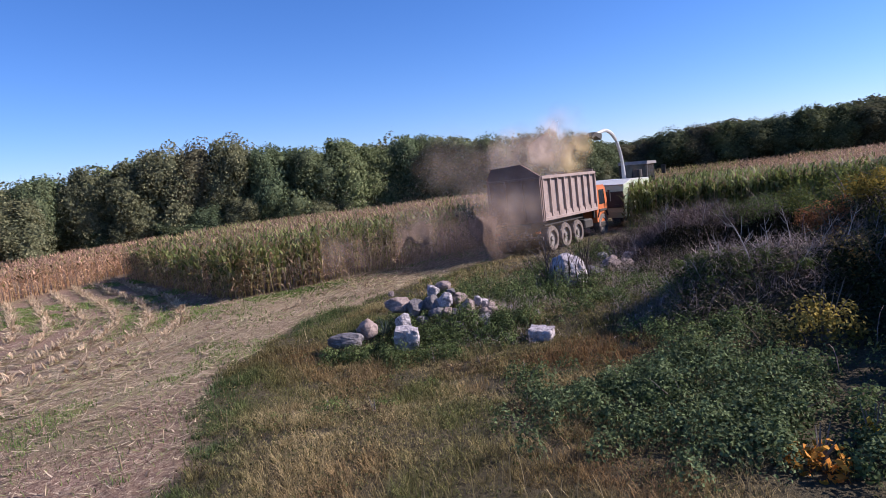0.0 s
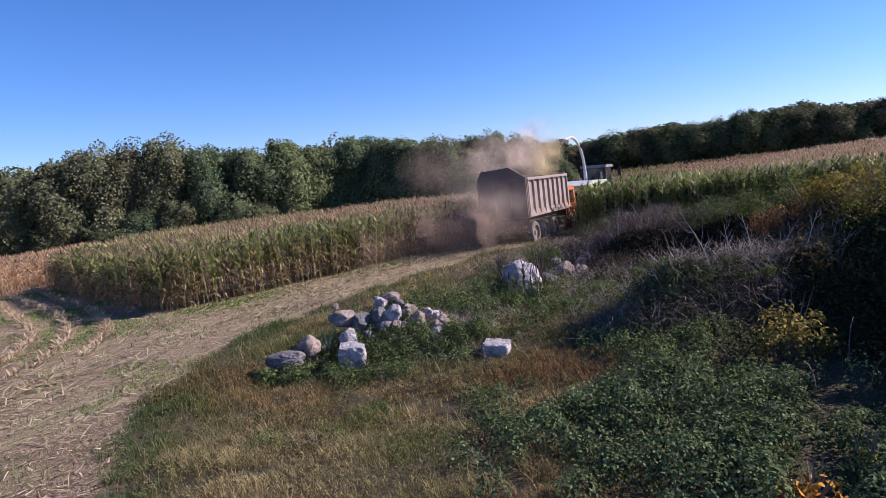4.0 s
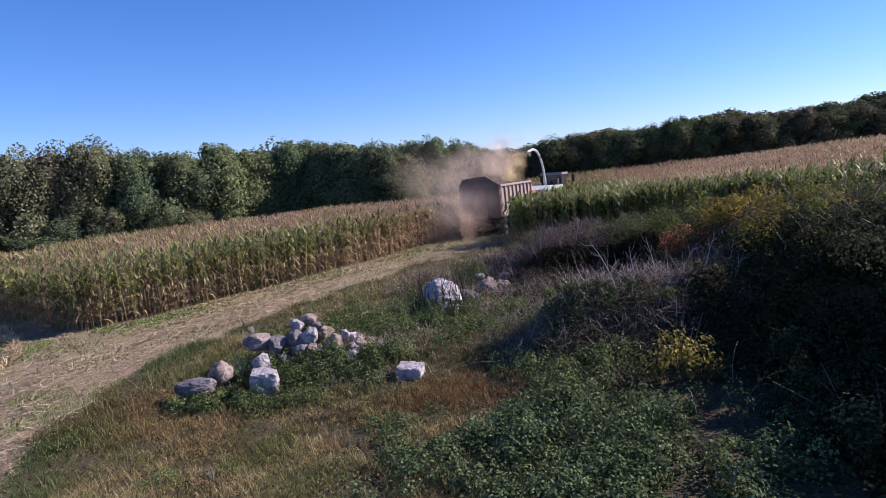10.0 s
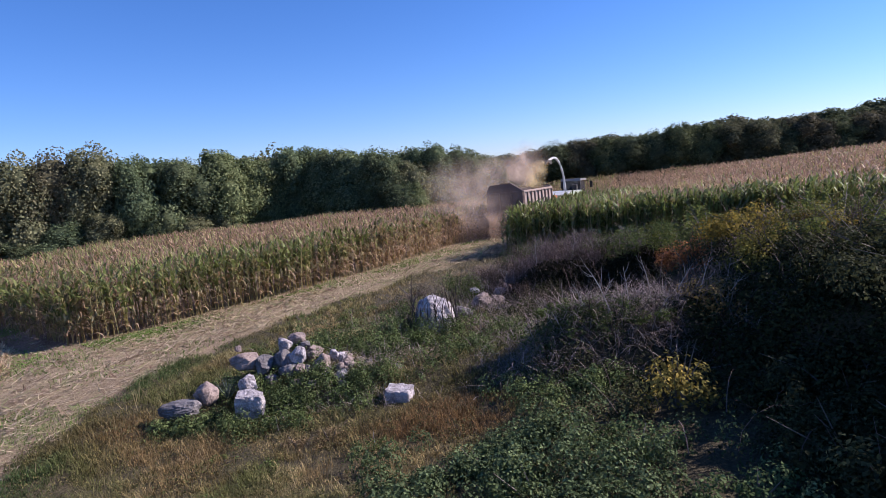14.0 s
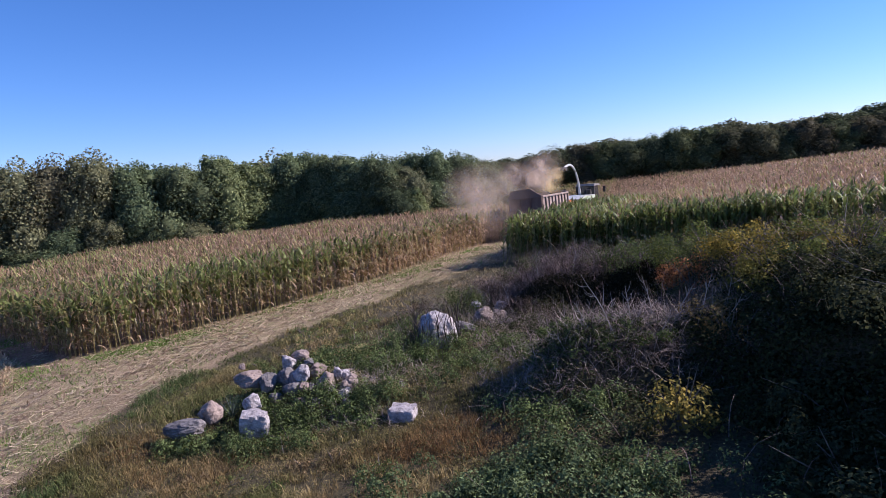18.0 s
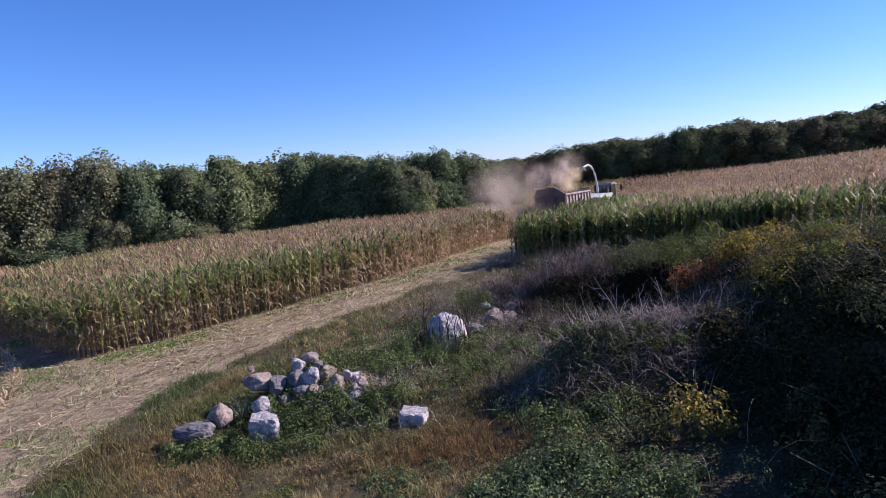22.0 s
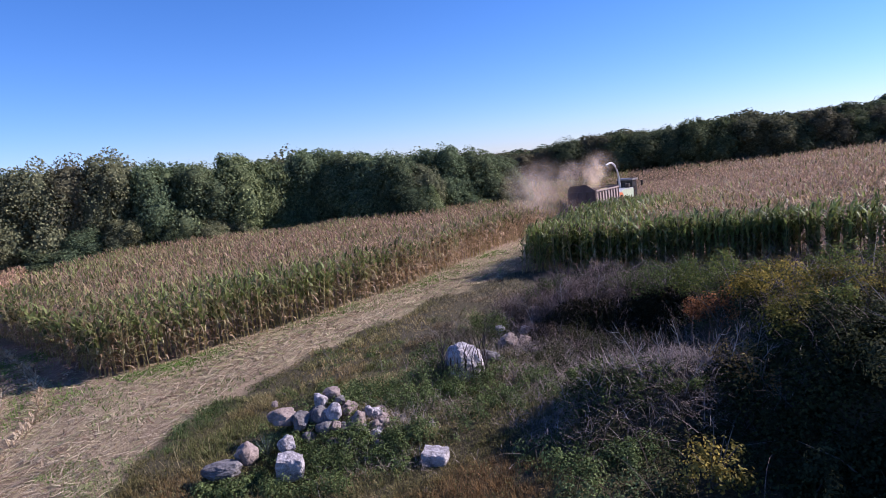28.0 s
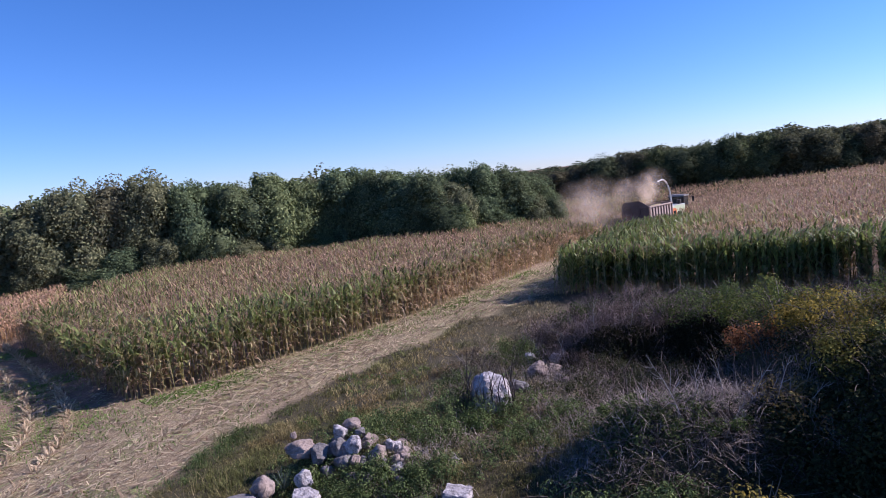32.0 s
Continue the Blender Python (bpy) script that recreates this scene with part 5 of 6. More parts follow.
    spots = [(4.1, 12.6, 1.75, -0.50), (4.5, 13.0, 1.0, -0.15), (5.0, 13.2, 1.15, 0.1), (5.5, 13.1, 1.05, 0.3), (5.9, 12.9, 1.2, 0.35), (6.3, 12.6, 1.0, 0.45), (3.5, 13.1, 0.8, -0.35), (3.0, 12.6, 0.7, -0.5), (2.4, 13.2, 0.7, -0.3), (4.8, 12.4, 0.9, 0.55), (6.6, 13.3, 1.1, 0.2),
             (3.9, 13.5, 0.9, 0.25), (2.0, 19.6, 1.1, -0.2), (3.0, 20.4, 1.2, 0.15), (4.2, 20.6, 1.0, 0.3), (1.2, 20.3, 0.9, -0.3)]
    for x, y, ln, lean in spots:
        root = empty("bare_sapling", Matrix.Translation((x, y, ground_z(x, y) - 0.05)))
        pts, ang = [(0.0, 0.0, 0.0)], lean * 0.6
        way = r.uniform(-0.4, 0.4)
        for k in range(6):
            px, py, pz = pts[-1]
            pts.append((px + ln / 6 * math.sin(ang), py + ln / 6 * way * 0.5, pz + ln / 6 * math.cos(ang)))
            ang += lean * 0.16 + r.uniform(-0.16, 0.16)
        part("stem", tube_bm(pts, [0.013, 0.012, 0.011, 0.009, 0.007, 0.005, 0.003], 5), BARE, root)
        for k in (2, 3, 4, 4, 5):
            px, py, pz = pts[k]
            a, tl = ang + r.choice((-1, 1)) * r.uniform(0.4, 0.9), ln * r.uniform(0.14, 0.32)
            q = r.uniform(-0.5, 0.5)
            part("twig", tube_bm([(px, py, pz), (px + tl * 0.5 * math.sin(a), py + tl * 0.4 * q, pz + tl * 0.5 * math.cos(a)), (px + tl * math.sin(a * 0.8), py + tl * q, pz + tl * math.cos(a * 0.8))], [0.006, 0.005, 0.002], 4), BARE, root)
        tagged(root, "bare bleached dead sapling standing out of the brush", "sapling", "dead saplings of the bank")


build_canes()


# ---- rocks ----
def rock(name, x, y, z, sx, sy, sz, turn, seed, mat, label, blocky=0.0, tilt=0.0):
    """A rough stone with its centre at z."""
    bm = bmesh.new()
    bmesh.ops.create_icosphere(bm, subdivisions=4, radius=1.0)
    o = Vector((seed * 7.31, seed * 3.17, seed * 1.71))
    r = np.random.default_rng(900 + seed)
    sharp = blocky > 0.6
    cuts = [(Vector(r.normal(size=3)).normalized(), (0.98 if sharp else 0.66) + 0.32 * r.random() + 0.16 * (sx > 0.45)) for _ in range(6 if sharp else 11)]
    for v in bm.verts:
        c = v.co.normalized()
        if blocky:
            m = max(abs(c.x), abs(c.y), abs(c.z))
            c = c.lerp(c / m * (0.80 if sharp else 0.86), blocky)
        q = min([1.08] + [d / c.dot(n) for n, d in cuts if c.dot(n) > 0.3])
        c = c * q
        calm = 0.35 if sharp else 1.0
        k = 1 + calm * (0.10 * noise.noise(c * 1.3 + o) + 0.06 * noise.noise(c * 3.1 + o)) + 0.05 * noise.noise(c * 6.0 + o) + 0.025 * noise.noise(c * 14.0 + o)
        k -= 0.10 * calm * max(0.0, noise.noise(c * 2.0 - o)) ** 0.5
        v.co = Vector((c.x * sx, c.y * sy, c.z * sz)) * k
    me = bpy.data.meshes.new(name)
    bm.to_mesh(me)
    bm.free()
    me.materials.append(mat)
    ob = new(name, me)
    ob.matrix_world = pose(x, y, z - 0.12 * sz, tilt, tilt * 0.6, turn) @ Matrix.Scale(0.9, 4)
    return tagged(ob, label, "rock", "rocks of the pile")


def build_rocks():
    rock("stone_block", -3.93, 11.9, 0.16, 0.38, 0.28, 0.34, 14, 1, STONE, "pale blocky limestone at the foot of the pile", 0.72, 7)
    rock("stone_slab", -0.7, 12.2, 0.0, 0.38, 0.3, 0.27, -10, 2, STONE, "pale squared stone lying in dry grass", 0.95, 3)
    rock("stone", -4.13, 12.45, 0.46, 0.25, 0.2, 0.24, 30, 3, STONE, "white sunlit shard of stone among weeds", 0.5, 20)
    rock("flat_stone", -4.61, 13.55, 0.6, 0.4, 0.32, 0.27, 15, 4, STONE_PINK, "flat tan stone leaning on the pile", 0.45, -10)
    rock("stone", -4.85, 13.75, 0.88, 0.1, 0.1, 0.1, 30, 15, STONE_PINK, "small tan stone on the flat one", 0.2, 0)
    rock("stone", -4.1, 13.42, 0.55, 0.25, 0.24, 0.27, 80, 5, STONE_GREY, "rounded grey stone on the pile", 0.15, 0)
    rock("stone", -3.46, 14.1, 0.95, 0.28, 0.22, 0.17, 10, 7, STONE_PINK, "rounded brown stone topping the pile", 0.2, 0)
    rock("stone", -3.68, 13.85, 0.86, 0.24, 0.22, 0.24, 40, 6, STONE, "pale pointed stone on top of the pile", 0.35, 18)
    rock("stone", -3.29, 13.55, 0.66, 0.27, 0.25, 0.26, 100, 8, STONE, "rounded grey and white stone on the pile", 0.15, 0)
    rock("stone", -3.66, 13.55, 0.62, 0.22, 0.22, 0.25, 60, 10, STONE_GREY, "rounded grey stone on the pile", 0.2, 0)
    rock("stone", -3.47, 13.25, 0.42, 0.25, 0.22, 0.24, 20, 30, STONE_GREY, "dark grey stone low in the pile", 0.2, 0)
    rock("stone", -3.18, 13.2, 0.45, 0.16, 0.15, 0.13, 100, 9, STONE_PINK, "small tan stone in the pile", 0.2, 0)
    rock("stone", -2.72, 13.4, 0.44, 0.31, 0.27, 0.34, 60, 11, STONE_PINK, "brownish stone on the pile under dry stems", 0.3, 10)
    rock("stone", -2.41, 13.65, 0.62, 0.13, 0.13, 0.13, 60, 12, STONE, "small pale stone on the pile", 0.4, 15)
    rock("stone", -2.2, 13.15, 0.26, 0.19, 0.16, 0.15, 30, 13, STONE, "small pale stone on the pile", 0.3, 0)
    rock("stone", -2.08, 13.5, 0.4, 0.26, 0.22, 0.22, 30, 14, STONE_PINK, "brown stone half buried in dry stems", 0.3, 0)
    rock("long_stone", -5.55, 11.95, 0.1, 0.5, 0.26, 0.22, 8, 16, STONE_GREY, "long grey stone at the end of the pile", 0.45, -6)
    rock("stone", -5.1, 12.35, 0.28, 0.3, 0.26, 0.28, 50, 17, STONE_PINK, "brown grey stone beside the long one", 0.15, 0)
    rock("stone", -0.89, 13.55, 0.16, 0.24, 0.2, 0.18, 50, 31, STONE_GREY, "grey stone sunk in the weeds", 0.2, 0)
    rock("boulder", -0.2, 16.5, 0.70, 0.63, 0.54, 0.72, 20, 18, STONE, "big pale boulder streaked with dark vines", 0.0, -12)
    rock("stone", 0.52, 17.45, 0.53, 0.37, 0.28, 0.29, 20, 19, STONE_GREY, "grey stone behind the boulder", 0.25, 10)
    rock("stone", 1.09, 18.95, 0.46, 0.37, 0.33, 0.45, 70, 20, STONE_PINK, "large brownish stone behind the boulder", 0.35, 12)
    rock("stone", 0.86, 20.0, 0.68, 0.18, 0.16, 0.12, 10, 32, STONE, "small pale stone behind the boulder", 0.3, 0)
    rock("stone", 1.68, 19.8, 0.6, 0.23, 0.2, 0.22, 10, 21, STONE, "pale stone behind the boulder", 0.4, 10)
    rock("stone", 1.6, 19.1, 0.44, 0.3, 0.26, 0.26, 40, 33, STONE_PINK, "brownish stone behind the boulder", 0.3, 0)
    rock("stone", 1.88, 18.3, 0.3, 0.24, 0.2, 0.2, 10, 22, STONE_PINK, "small tan stone behind the boulder", 0.4, 0)
    rock("stone", 0.03, 14.5, 0.13, 0.13, 0.12, 0.13, 10, 23, STONE, "small white stone in the weeds", 0.5, 12)
    rock("stone", 0.85, 16.0, 0.16, 0.1, 0.1, 0.15, 10, 24, STONE, "small white stone in the weeds", 0.5, 12)
    rock("stone", 0.92, 15.05, 0.13, 0.22, 0.18, 0.15, 10, 34, STONE_GREY, "small grey stone in the weeds", 0.3, 0)
    rock("stone", 2.9, 11.98, 0.34, 0.27, 0.22, 0.16, 10, 35, STONE_GREY, "grey stone at the foot of the stick-strewn hump", 0.4, 0)
    r = random.Random(5)
    mats = [STONE, STONE_PINK, STONE_GREY, STONE_PINK, STONE_GREY]
    names = {STONE: "small pale rubble stone in the pile", STONE_PINK: "small brown rubble stone in the pile", STONE_GREY: "small grey rubble stone in the pile"}
    for k in range(30):
        x, y = -3.1 + r.gauss(0, 0.62), 13.55 + r.gauss(0, 0.35)
        if k > 20:
            x, y = 1.4 + r.gauss(0, 0.45), 18.9 + r.gauss(0, 0.6)
        a = 0.10 + 0.12 * r.random()
        m = r.choice(mats)
        rock("rubble_stone", x, y, ground_z(x, y) + 0.03 + 0.08 * r.random() * (k < 21), a * (0.9 + 0.5 * r.random()), a, a * (0.7 + 0.4 * r.random()), r.random() * 360, 40 + k, m, names[m], 0.3, 20 * (r.random() - 0.5))
    # a tuft of stiff pointed leaves by the pile
    root = empty("spiky_tuft", Matrix.Translation((-4.85, 12.85, ground_z(-4.85, 12.85))))
    q = np.random.default_rng(66)
    for k in range(34):
        p = Pile()
        p.strips(np.zeros((1, 3)), np.array([q.random() * 6.28]), 0.15 + 0.8 * q.random(), 0.45 + 0.25 * q.random(), 0.03, 0.1 + 0.3 * q.random(), blend_colors((0.07, 0.10, 0.09), (0.16, 0.19, 0.16), q.random(1)), 3, 0.05)
        p.done("leaf", LEAF, root)
    tagged(root, "tuft of stiff blue green pointed leaves by the stones", "plant")
    # dark dead vines over the boulder
    p = Pile()
    n = 150
    az = rng.random(n) * 6.28
    base = np.stack([-0.2 + 0.63 * np.cos(az), 16.42 + 0.54 * np.sin(az), 0.15 + 0.9 * rng.random(n)], 1)
    p.strips(base, rng.random(n) * 6.28, 0.1 + 0.4 * rng.random(n), 0.4 + 0.6 * rng.random(n), 0.024, 0.3 + 1.2 * rng.random(n), blend_colors((0.035, 0.03, 0.028), (0.13, 0.10, 0.085), rng.random(n) ** 1.5), 4, 0.5)
    tagged(p.done("dead_vines", STRAW), "dark dead vines hanging over the boulder", "vines", kind="stuff")


build_rocks()


# ---- woods ----
def tree_kind(name, h, spread, low, colors, leaves, seed, size=1.0, lean=0.0):
    """A tree at the origin: trunk with limbs, and a crown of leaf clumps down to the height low."""
    r = np.random.default_rng(seed)
    root = empty(name, Matrix())
    bm = bmesh.new()
    pts = [(lean * z / h + 0.15 * r.normal() * (z > 0), 0.15 * r.normal() * (z > 0), z) for z in np.linspace(0, h * 0.85, 6)]
    tube_bm(pts, [0.26, 0.22, 0.18, 0.14, 0.09, 0.04], 6, bm)
    # big rounded lobes, from the skirt near the ground to the head
    k = 13
    f = np.concatenate([[0.72, 0.50], np.linspace(0.10, 0.86, k - 2) + 0.05 * r.normal(size=k - 2)])
    wide = spread * np.sqrt(np.clip(1 - (f - 0.34) ** 2 / 0.46, 0.10, 1))
    a = np.arange(k) * 2.4 + 0.5 * r.normal(size=k)
    s = np.where(np.arange(k) < 2, 0.12, 0.42 + 0.28 * r.random(k)) * wide
    cr = wide * np.where(np.arange(k) < 2, 0.78, 0.42 + 0.22 * r.random(k))
    ch = cr * (0.95 + 0.45 * r.random(k))
    z = np.maximum(low + (h - low) * f, ch * 0.6)
    z = np.minimum(z, h - 0.95 * ch)
    cx, cy = s * np.cos(a) + lean * z / h, s * np.sin(a)
    for j in range(k):
        b = pts[min(5, int(z[j] / h * 5))]
        tube_bm([(b[0], b[1], max(0.3, z[j] * 0.75)), ((b[0] + cx[j]) / 2, cy[j] / 2, z[j] * 0.92), (cx[j], cy[j], z[j])], [0.09, 0.06, 0.02], 4, bm)
    part("trunk", bm, TRUNK, root)
    waves = [(r.normal(size=(k, 3)) * q, r.random(k) * 6.28) for q in (2.2, 2.6, 5.5, 6.5, 12.0, 13.0)]

    def shell(d, i):
        """Bulging foliage masses with creases between them."""
        w = [np.sin((d * m[i]).sum(1) + o[i]) for m, o in waves]
        return 0.70 + 0.24 * np.abs(w[0] + w[1]) ** 0.7 + 0.11 * np.abs(w[2] + w[3]) ** 0.7 + 0.05 * np.abs(w[4] + w[5])

    size_of = np.stack([cr, cr, ch], 1)
    at = np.stack([cx, cy, z], 1)
    i = r.choice(k, leaves * 2, p=cr ** 2 / (cr ** 2).sum())
    d = r.normal(size=(leaves * 2, 3))
    d /= np.linalg.norm(d, axis=1)[:, None]
    pos = at[i] + d * size_of[i] * (shell(d, i) * (0.80 + 0.25 * r.random(leaves * 2) ** 0.8))[:, None]
    buried = np.zeros(len(pos), bool)
    for j in range(k):
        buried |= (i != j) & ((((pos - at[j]) / size_of[j]) ** 2).sum(1) < 0.62)
    keep = np.flatnonzero(~buried & (pos[:, 2] > 0.08))[:leaves]
    pos, d, i = pos[keep], d[keep], i[keep]
    n = len(pos)
    out = pos - np.array([lean * 0.5, 0, h * 0.45])
    out /= np.linalg.norm(out, axis=1)[:, None]
    tone = r.random(k)[i]
    c = blend_colors(colors[0], colors[1], np.clip(0.5 * tone + 0.5 * r.random(n), 0, 1)) * (0.58 + 0.88 * r.random(n))[:, None]
    p = Pile()
    ball = bmesh.new()
    bmesh.ops.create_icosphere(ball, subdivisions=2, radius=1.0)
    bv, bt = np.array([v.co[:] for v in ball.verts]), np.array([[v.index for v in g.verts] for g in ball.faces])
    ball.free()
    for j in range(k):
        # the dense inner foliage of a lobe, darkened for the shade between its leaves
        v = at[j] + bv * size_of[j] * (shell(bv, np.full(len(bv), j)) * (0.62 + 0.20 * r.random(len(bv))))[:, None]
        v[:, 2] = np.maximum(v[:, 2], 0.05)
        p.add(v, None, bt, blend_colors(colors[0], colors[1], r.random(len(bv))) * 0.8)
    p.leaves(pos, (0.14 + 0.22 * r.random(n)) * size, c, 0.5 * d + 0.5 * out + np.array([0, 0, 0.25]), 0.75, r, 0.6)
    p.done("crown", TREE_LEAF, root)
    return root


def build_woods():
    greens = [((0.090, 0.125, 0.060), (0.185, 0.225, 0.098)), ((0.112, 0.130, 0.065), (0.225, 0.228, 0.108)), ((0.085, 0.130, 0.066), (0.170, 0.222, 0.098)),
              ((0.125, 0.122, 0.068), (0.225, 0.205, 0.105)), ((0.105, 0.150, 0.060), (0.235, 0.275, 0.108))]
    greens = [tuple(tuple(1.04 * (0.84 * v + 0.16 * sum(c) / 3) for v in c) for c in g) for g in greens]
    kinds = [tree_kind("woodland_tree", 9.5, 3.3, 0.230, greens[k % 5], 13000, 300 + k, 0.88) for k in range(8)]
    # same greens darkened for the far wood: its shade is in the colour
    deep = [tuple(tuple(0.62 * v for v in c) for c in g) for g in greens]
    plain = [tree_kind("woodland_tree", 9.5, 3.4, 0.6, greens[(k + 1) % 5], 4600, 330 + k, 1.35) for k in range(5)]
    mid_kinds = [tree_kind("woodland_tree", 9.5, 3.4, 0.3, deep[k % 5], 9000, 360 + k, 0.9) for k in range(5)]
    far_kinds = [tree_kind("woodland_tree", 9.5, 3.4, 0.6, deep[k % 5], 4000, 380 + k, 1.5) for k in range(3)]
    used = {}
    r = np.random.default_rng(77)

    def plant(x, y, top, label, wide=1.0, group="edge of the wood", pool=None):
        z = ground_z(x, y)
        pool = pool or kinds
        k = pool[int(r.integers(0, len(pool)))]
        s = max(0.38, (top - z) / 10.3)
        m = pose(x, y, z - 0.15, 0, 0, r.random() * 360)
        if k in used:
            ob = copy_thing(k, m)
        else:
            ob, used[k] = k, True
            ob.matrix_basis = m
        ob.scale = (wide * (0.85 + 0.3 * r.random()),) * 2 + (s,)
        return tagged(ob, label, "tree", group)

    near = [(-70, 34, 6.6), (-64, 40, 6.8), (-58, 46, 7.0), (-54, 50, 7.4), (-50, 53, 7.8), (-46, 55, 8.2), (-43.0, 56.0, 8.8), (-40.5, 57.5, 9.2), (-37.2, 59.4, 9.4), (-34, 60.8, 9.0), (-30.5, 63.2, 8.8), (-27.2, 66.2, 8.6),
            (-24.2, 68.2, 8.5), (-21.4, 70.4, 8.4), (-18.4, 71.6, 8.4), (-15.4, 69.6, 8.2), (-12.4, 67.0, 8.0), (-9.6, 65.0, 7.4), (-7.6, 65.6, 6.2), (-7.0, 71.6, 7.5), (-4.4, 72.4, 7.6), (-1.8, 74.4, 7.7), (0.0, 76.6, 7.1), (1.4, 78.0, 6.2)]
    for x, y, top in near:
        plant(x, y, top + 0.75 + 0.6 * float(smooth(-8, -22, x)) + 0.3 * r.normal(), "leafy ivy-hung tree at the edge of the wood", 1.0)
        plant(x - 2.2 + r.normal(), y + 3.4 + r.random(), top + 0.2 + 0.8 * float(smooth(-8, -22, x)) + 0.5 * r.normal(), "leafy tree standing in the wood", 1.1, pool=plain)
        plant(x - 4.5 + r.normal(), y + 7.4 + r.random(), top + 0.5 * r.normal(), "leafy tree standing in the wood", 1.2, pool=plain)
    bare = empty("dead_tree", Matrix.Translation((-38.0, 63.0, ground_z(-38, 63) - 0.1)))
    bm = bmesh.new()
    tube_bm([(0, 0, 0), (0.2, 0, 4.0), (-0.1, 0.1, 8.0), (0.1, 0, 11.4)], [0.2, 0.15, 0.09, 0.02], 6, bm)
    part("trunk", bm, BARE, bare)
    for j in range(9):
        z0, a, ln = 4.5 + 0.65 * j, r.random() * 6.28, 2.6 - 0.18 * j
        bm = bmesh.new()
        tube_bm([(0, 0, z0), (0.4 * ln * math.cos(a), 0.4 * ln * math.sin(a), z0 + 0.55 * ln), (0.6 * ln * math.cos(a), 0.6 * ln * math.sin(a), z0 + 1.2 * ln)], [0.07, 0.045, 0.012], 5, bm)
        part("branch", bm, BARE, bare)
    tagged(bare, "bare bleached dead tree standing up through the wood", "tree")
    bm = bmesh.new()
    tube_bm([(0, 0, -0.2), (0.03, 0, 1.6), (0.02, 0.02, 3.1)], [0.09, 0.08, 0.07], 7, bm)
    post = part("wooden_post", bm, BARE, None)
    post.matrix_world = Matrix.Translation((-34.5, 57.6, ground_z(-34.5, 57.6)))
    tagged(post, "pale weathered wooden post before the wood", "post")
    plant(-50.5, 43.5, 6.2, "bushy yellow green tree by the dry maize", 1.05)
    plant(-55.0, 39.5, 6.0, "bushy yellow green tree by the dry maize", 1.05)
    for x, y, top in near[4:]:
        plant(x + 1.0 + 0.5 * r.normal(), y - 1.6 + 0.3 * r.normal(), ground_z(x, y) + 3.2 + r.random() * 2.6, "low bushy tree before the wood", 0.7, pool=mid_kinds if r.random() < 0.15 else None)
    far = [(1, 109, 6.8), (5, 108, 7.2), (9, 107, 7.6), (13, 106, 8.0), (17, 106, 8.4), (21, 106, 8.7), (25, 105.5, 8.5), (29, 105.5, 8.9), (33, 105.5, 9.2), (37, 105.5, 9.4), (41, 105.5, 9.5), (45, 105, 9.5),
           (49, 105, 9.2), (53, 106, 8.6), (58, 106, 8.8), (63, 106, 9.0), (68, 106, 9.4), (74, 104, 9.6), (80, 102, 9.8), (86, 100, 10), (93, 98, 10.2)]
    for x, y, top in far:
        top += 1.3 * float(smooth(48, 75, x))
        plant(x, y, top + 0.5 * r.normal(), "tree of the far wood with its shade in the leaf colour", 1.15, "far wood", mid_kinds)
        plant(x + 1.5 + r.normal(), y + 4, top + 0.2 + 0.4 * r.normal(), "tree of the far wood with its shade in the leaf colour", 1.3, "far wood", far_kinds)
        plant(x + 0.5 + r.normal(), y + 9, top + 0.3 + 0.4 * r.normal(), "tree of the far wood with its shade in the leaf colour", 1.3, "far wood", far_kinds)
    for k in kinds + plain + mid_kinds + far_kinds:
        if k not in used:
            for o in list(k.children_recursive) + [k]:
                bpy.data.objects.remove(o)


build_woods()


# ---- tipper lorry ----
def wheel(parent, x, y, radius, width):
    w = new("wheel")
    w.parent = parent
    w.matrix_basis = pose(x, y, radius)
    bm = bmesh.new()
    prof = [(-0.5, 0.62), (-0.5, 0.9), (-0.38, 1.0), (0.38, 1.0), (0.5, 0.9), (0.5, 0.62)]
    rings = []
    for k in range(24):
        a = 2 * math.pi * k / 24
        lug = 1.0 - 0.03 * (k % 2)
        rings.append([bm.verts.new((u * width, v * radius * (lug if v > 0.95 else 1) * math.cos(a), v * radius * (lug if v > 0.95 else 1) * math.sin(a))) for u, v in prof])
    for a, b in zip(rings, rings[1:] + rings[:1]):
        for k in range(len(prof)):
            bm.faces.new((a[k], a[(k + 1) % len(prof)], b[(k + 1) % len(prof)], b[k]))
    bmesh.ops.recalc_face_normals(bm, faces=bm.faces)
    part("tyre", bm, RUBBER, w)
    bm = tube_bm([(-0.3 * width, 0, 0), (0.28 * width, 0, 0)], [0.63 * radius] * 2, 20)
    tube_bm([(-0.45 * width, 0, 0), (0.45 * width, 0, 0)], [0.2 * radius] * 2, 10, bm)
    part("rim", bm, STEEL, w)
    return w


def build_lorry():
    root = empty("tipper_lorry", Matrix())
    # load body
    bm = box_bm(1.19, 1.25, 0.05, 5.8, 1.46, 3.25, 0.01)
    side = part("side_wall", bm, BOX_PAINT, root, "dusty brown ribbed steel side")
    side2 = part("side_wall", box_bm(-1.25, -1.19, 0.05, 5.8, 1.46, 3.25, 0.01), BOX_PAINT, root)
    for s, wall in ((1, side), (-1, side2)):
        x0, x1 = (1.25, 1.35) if s > 0 else (-1.35, -1.25)
        for k in range(9):
            y = 0.08 + k * 0.71
            part("rib", prism_bm([(y, 1.54), (y + 0.09, 1.54), (y + 0.09, 3.2), (y, 3.2)], x0, x1), BOX_PAINT, wall)
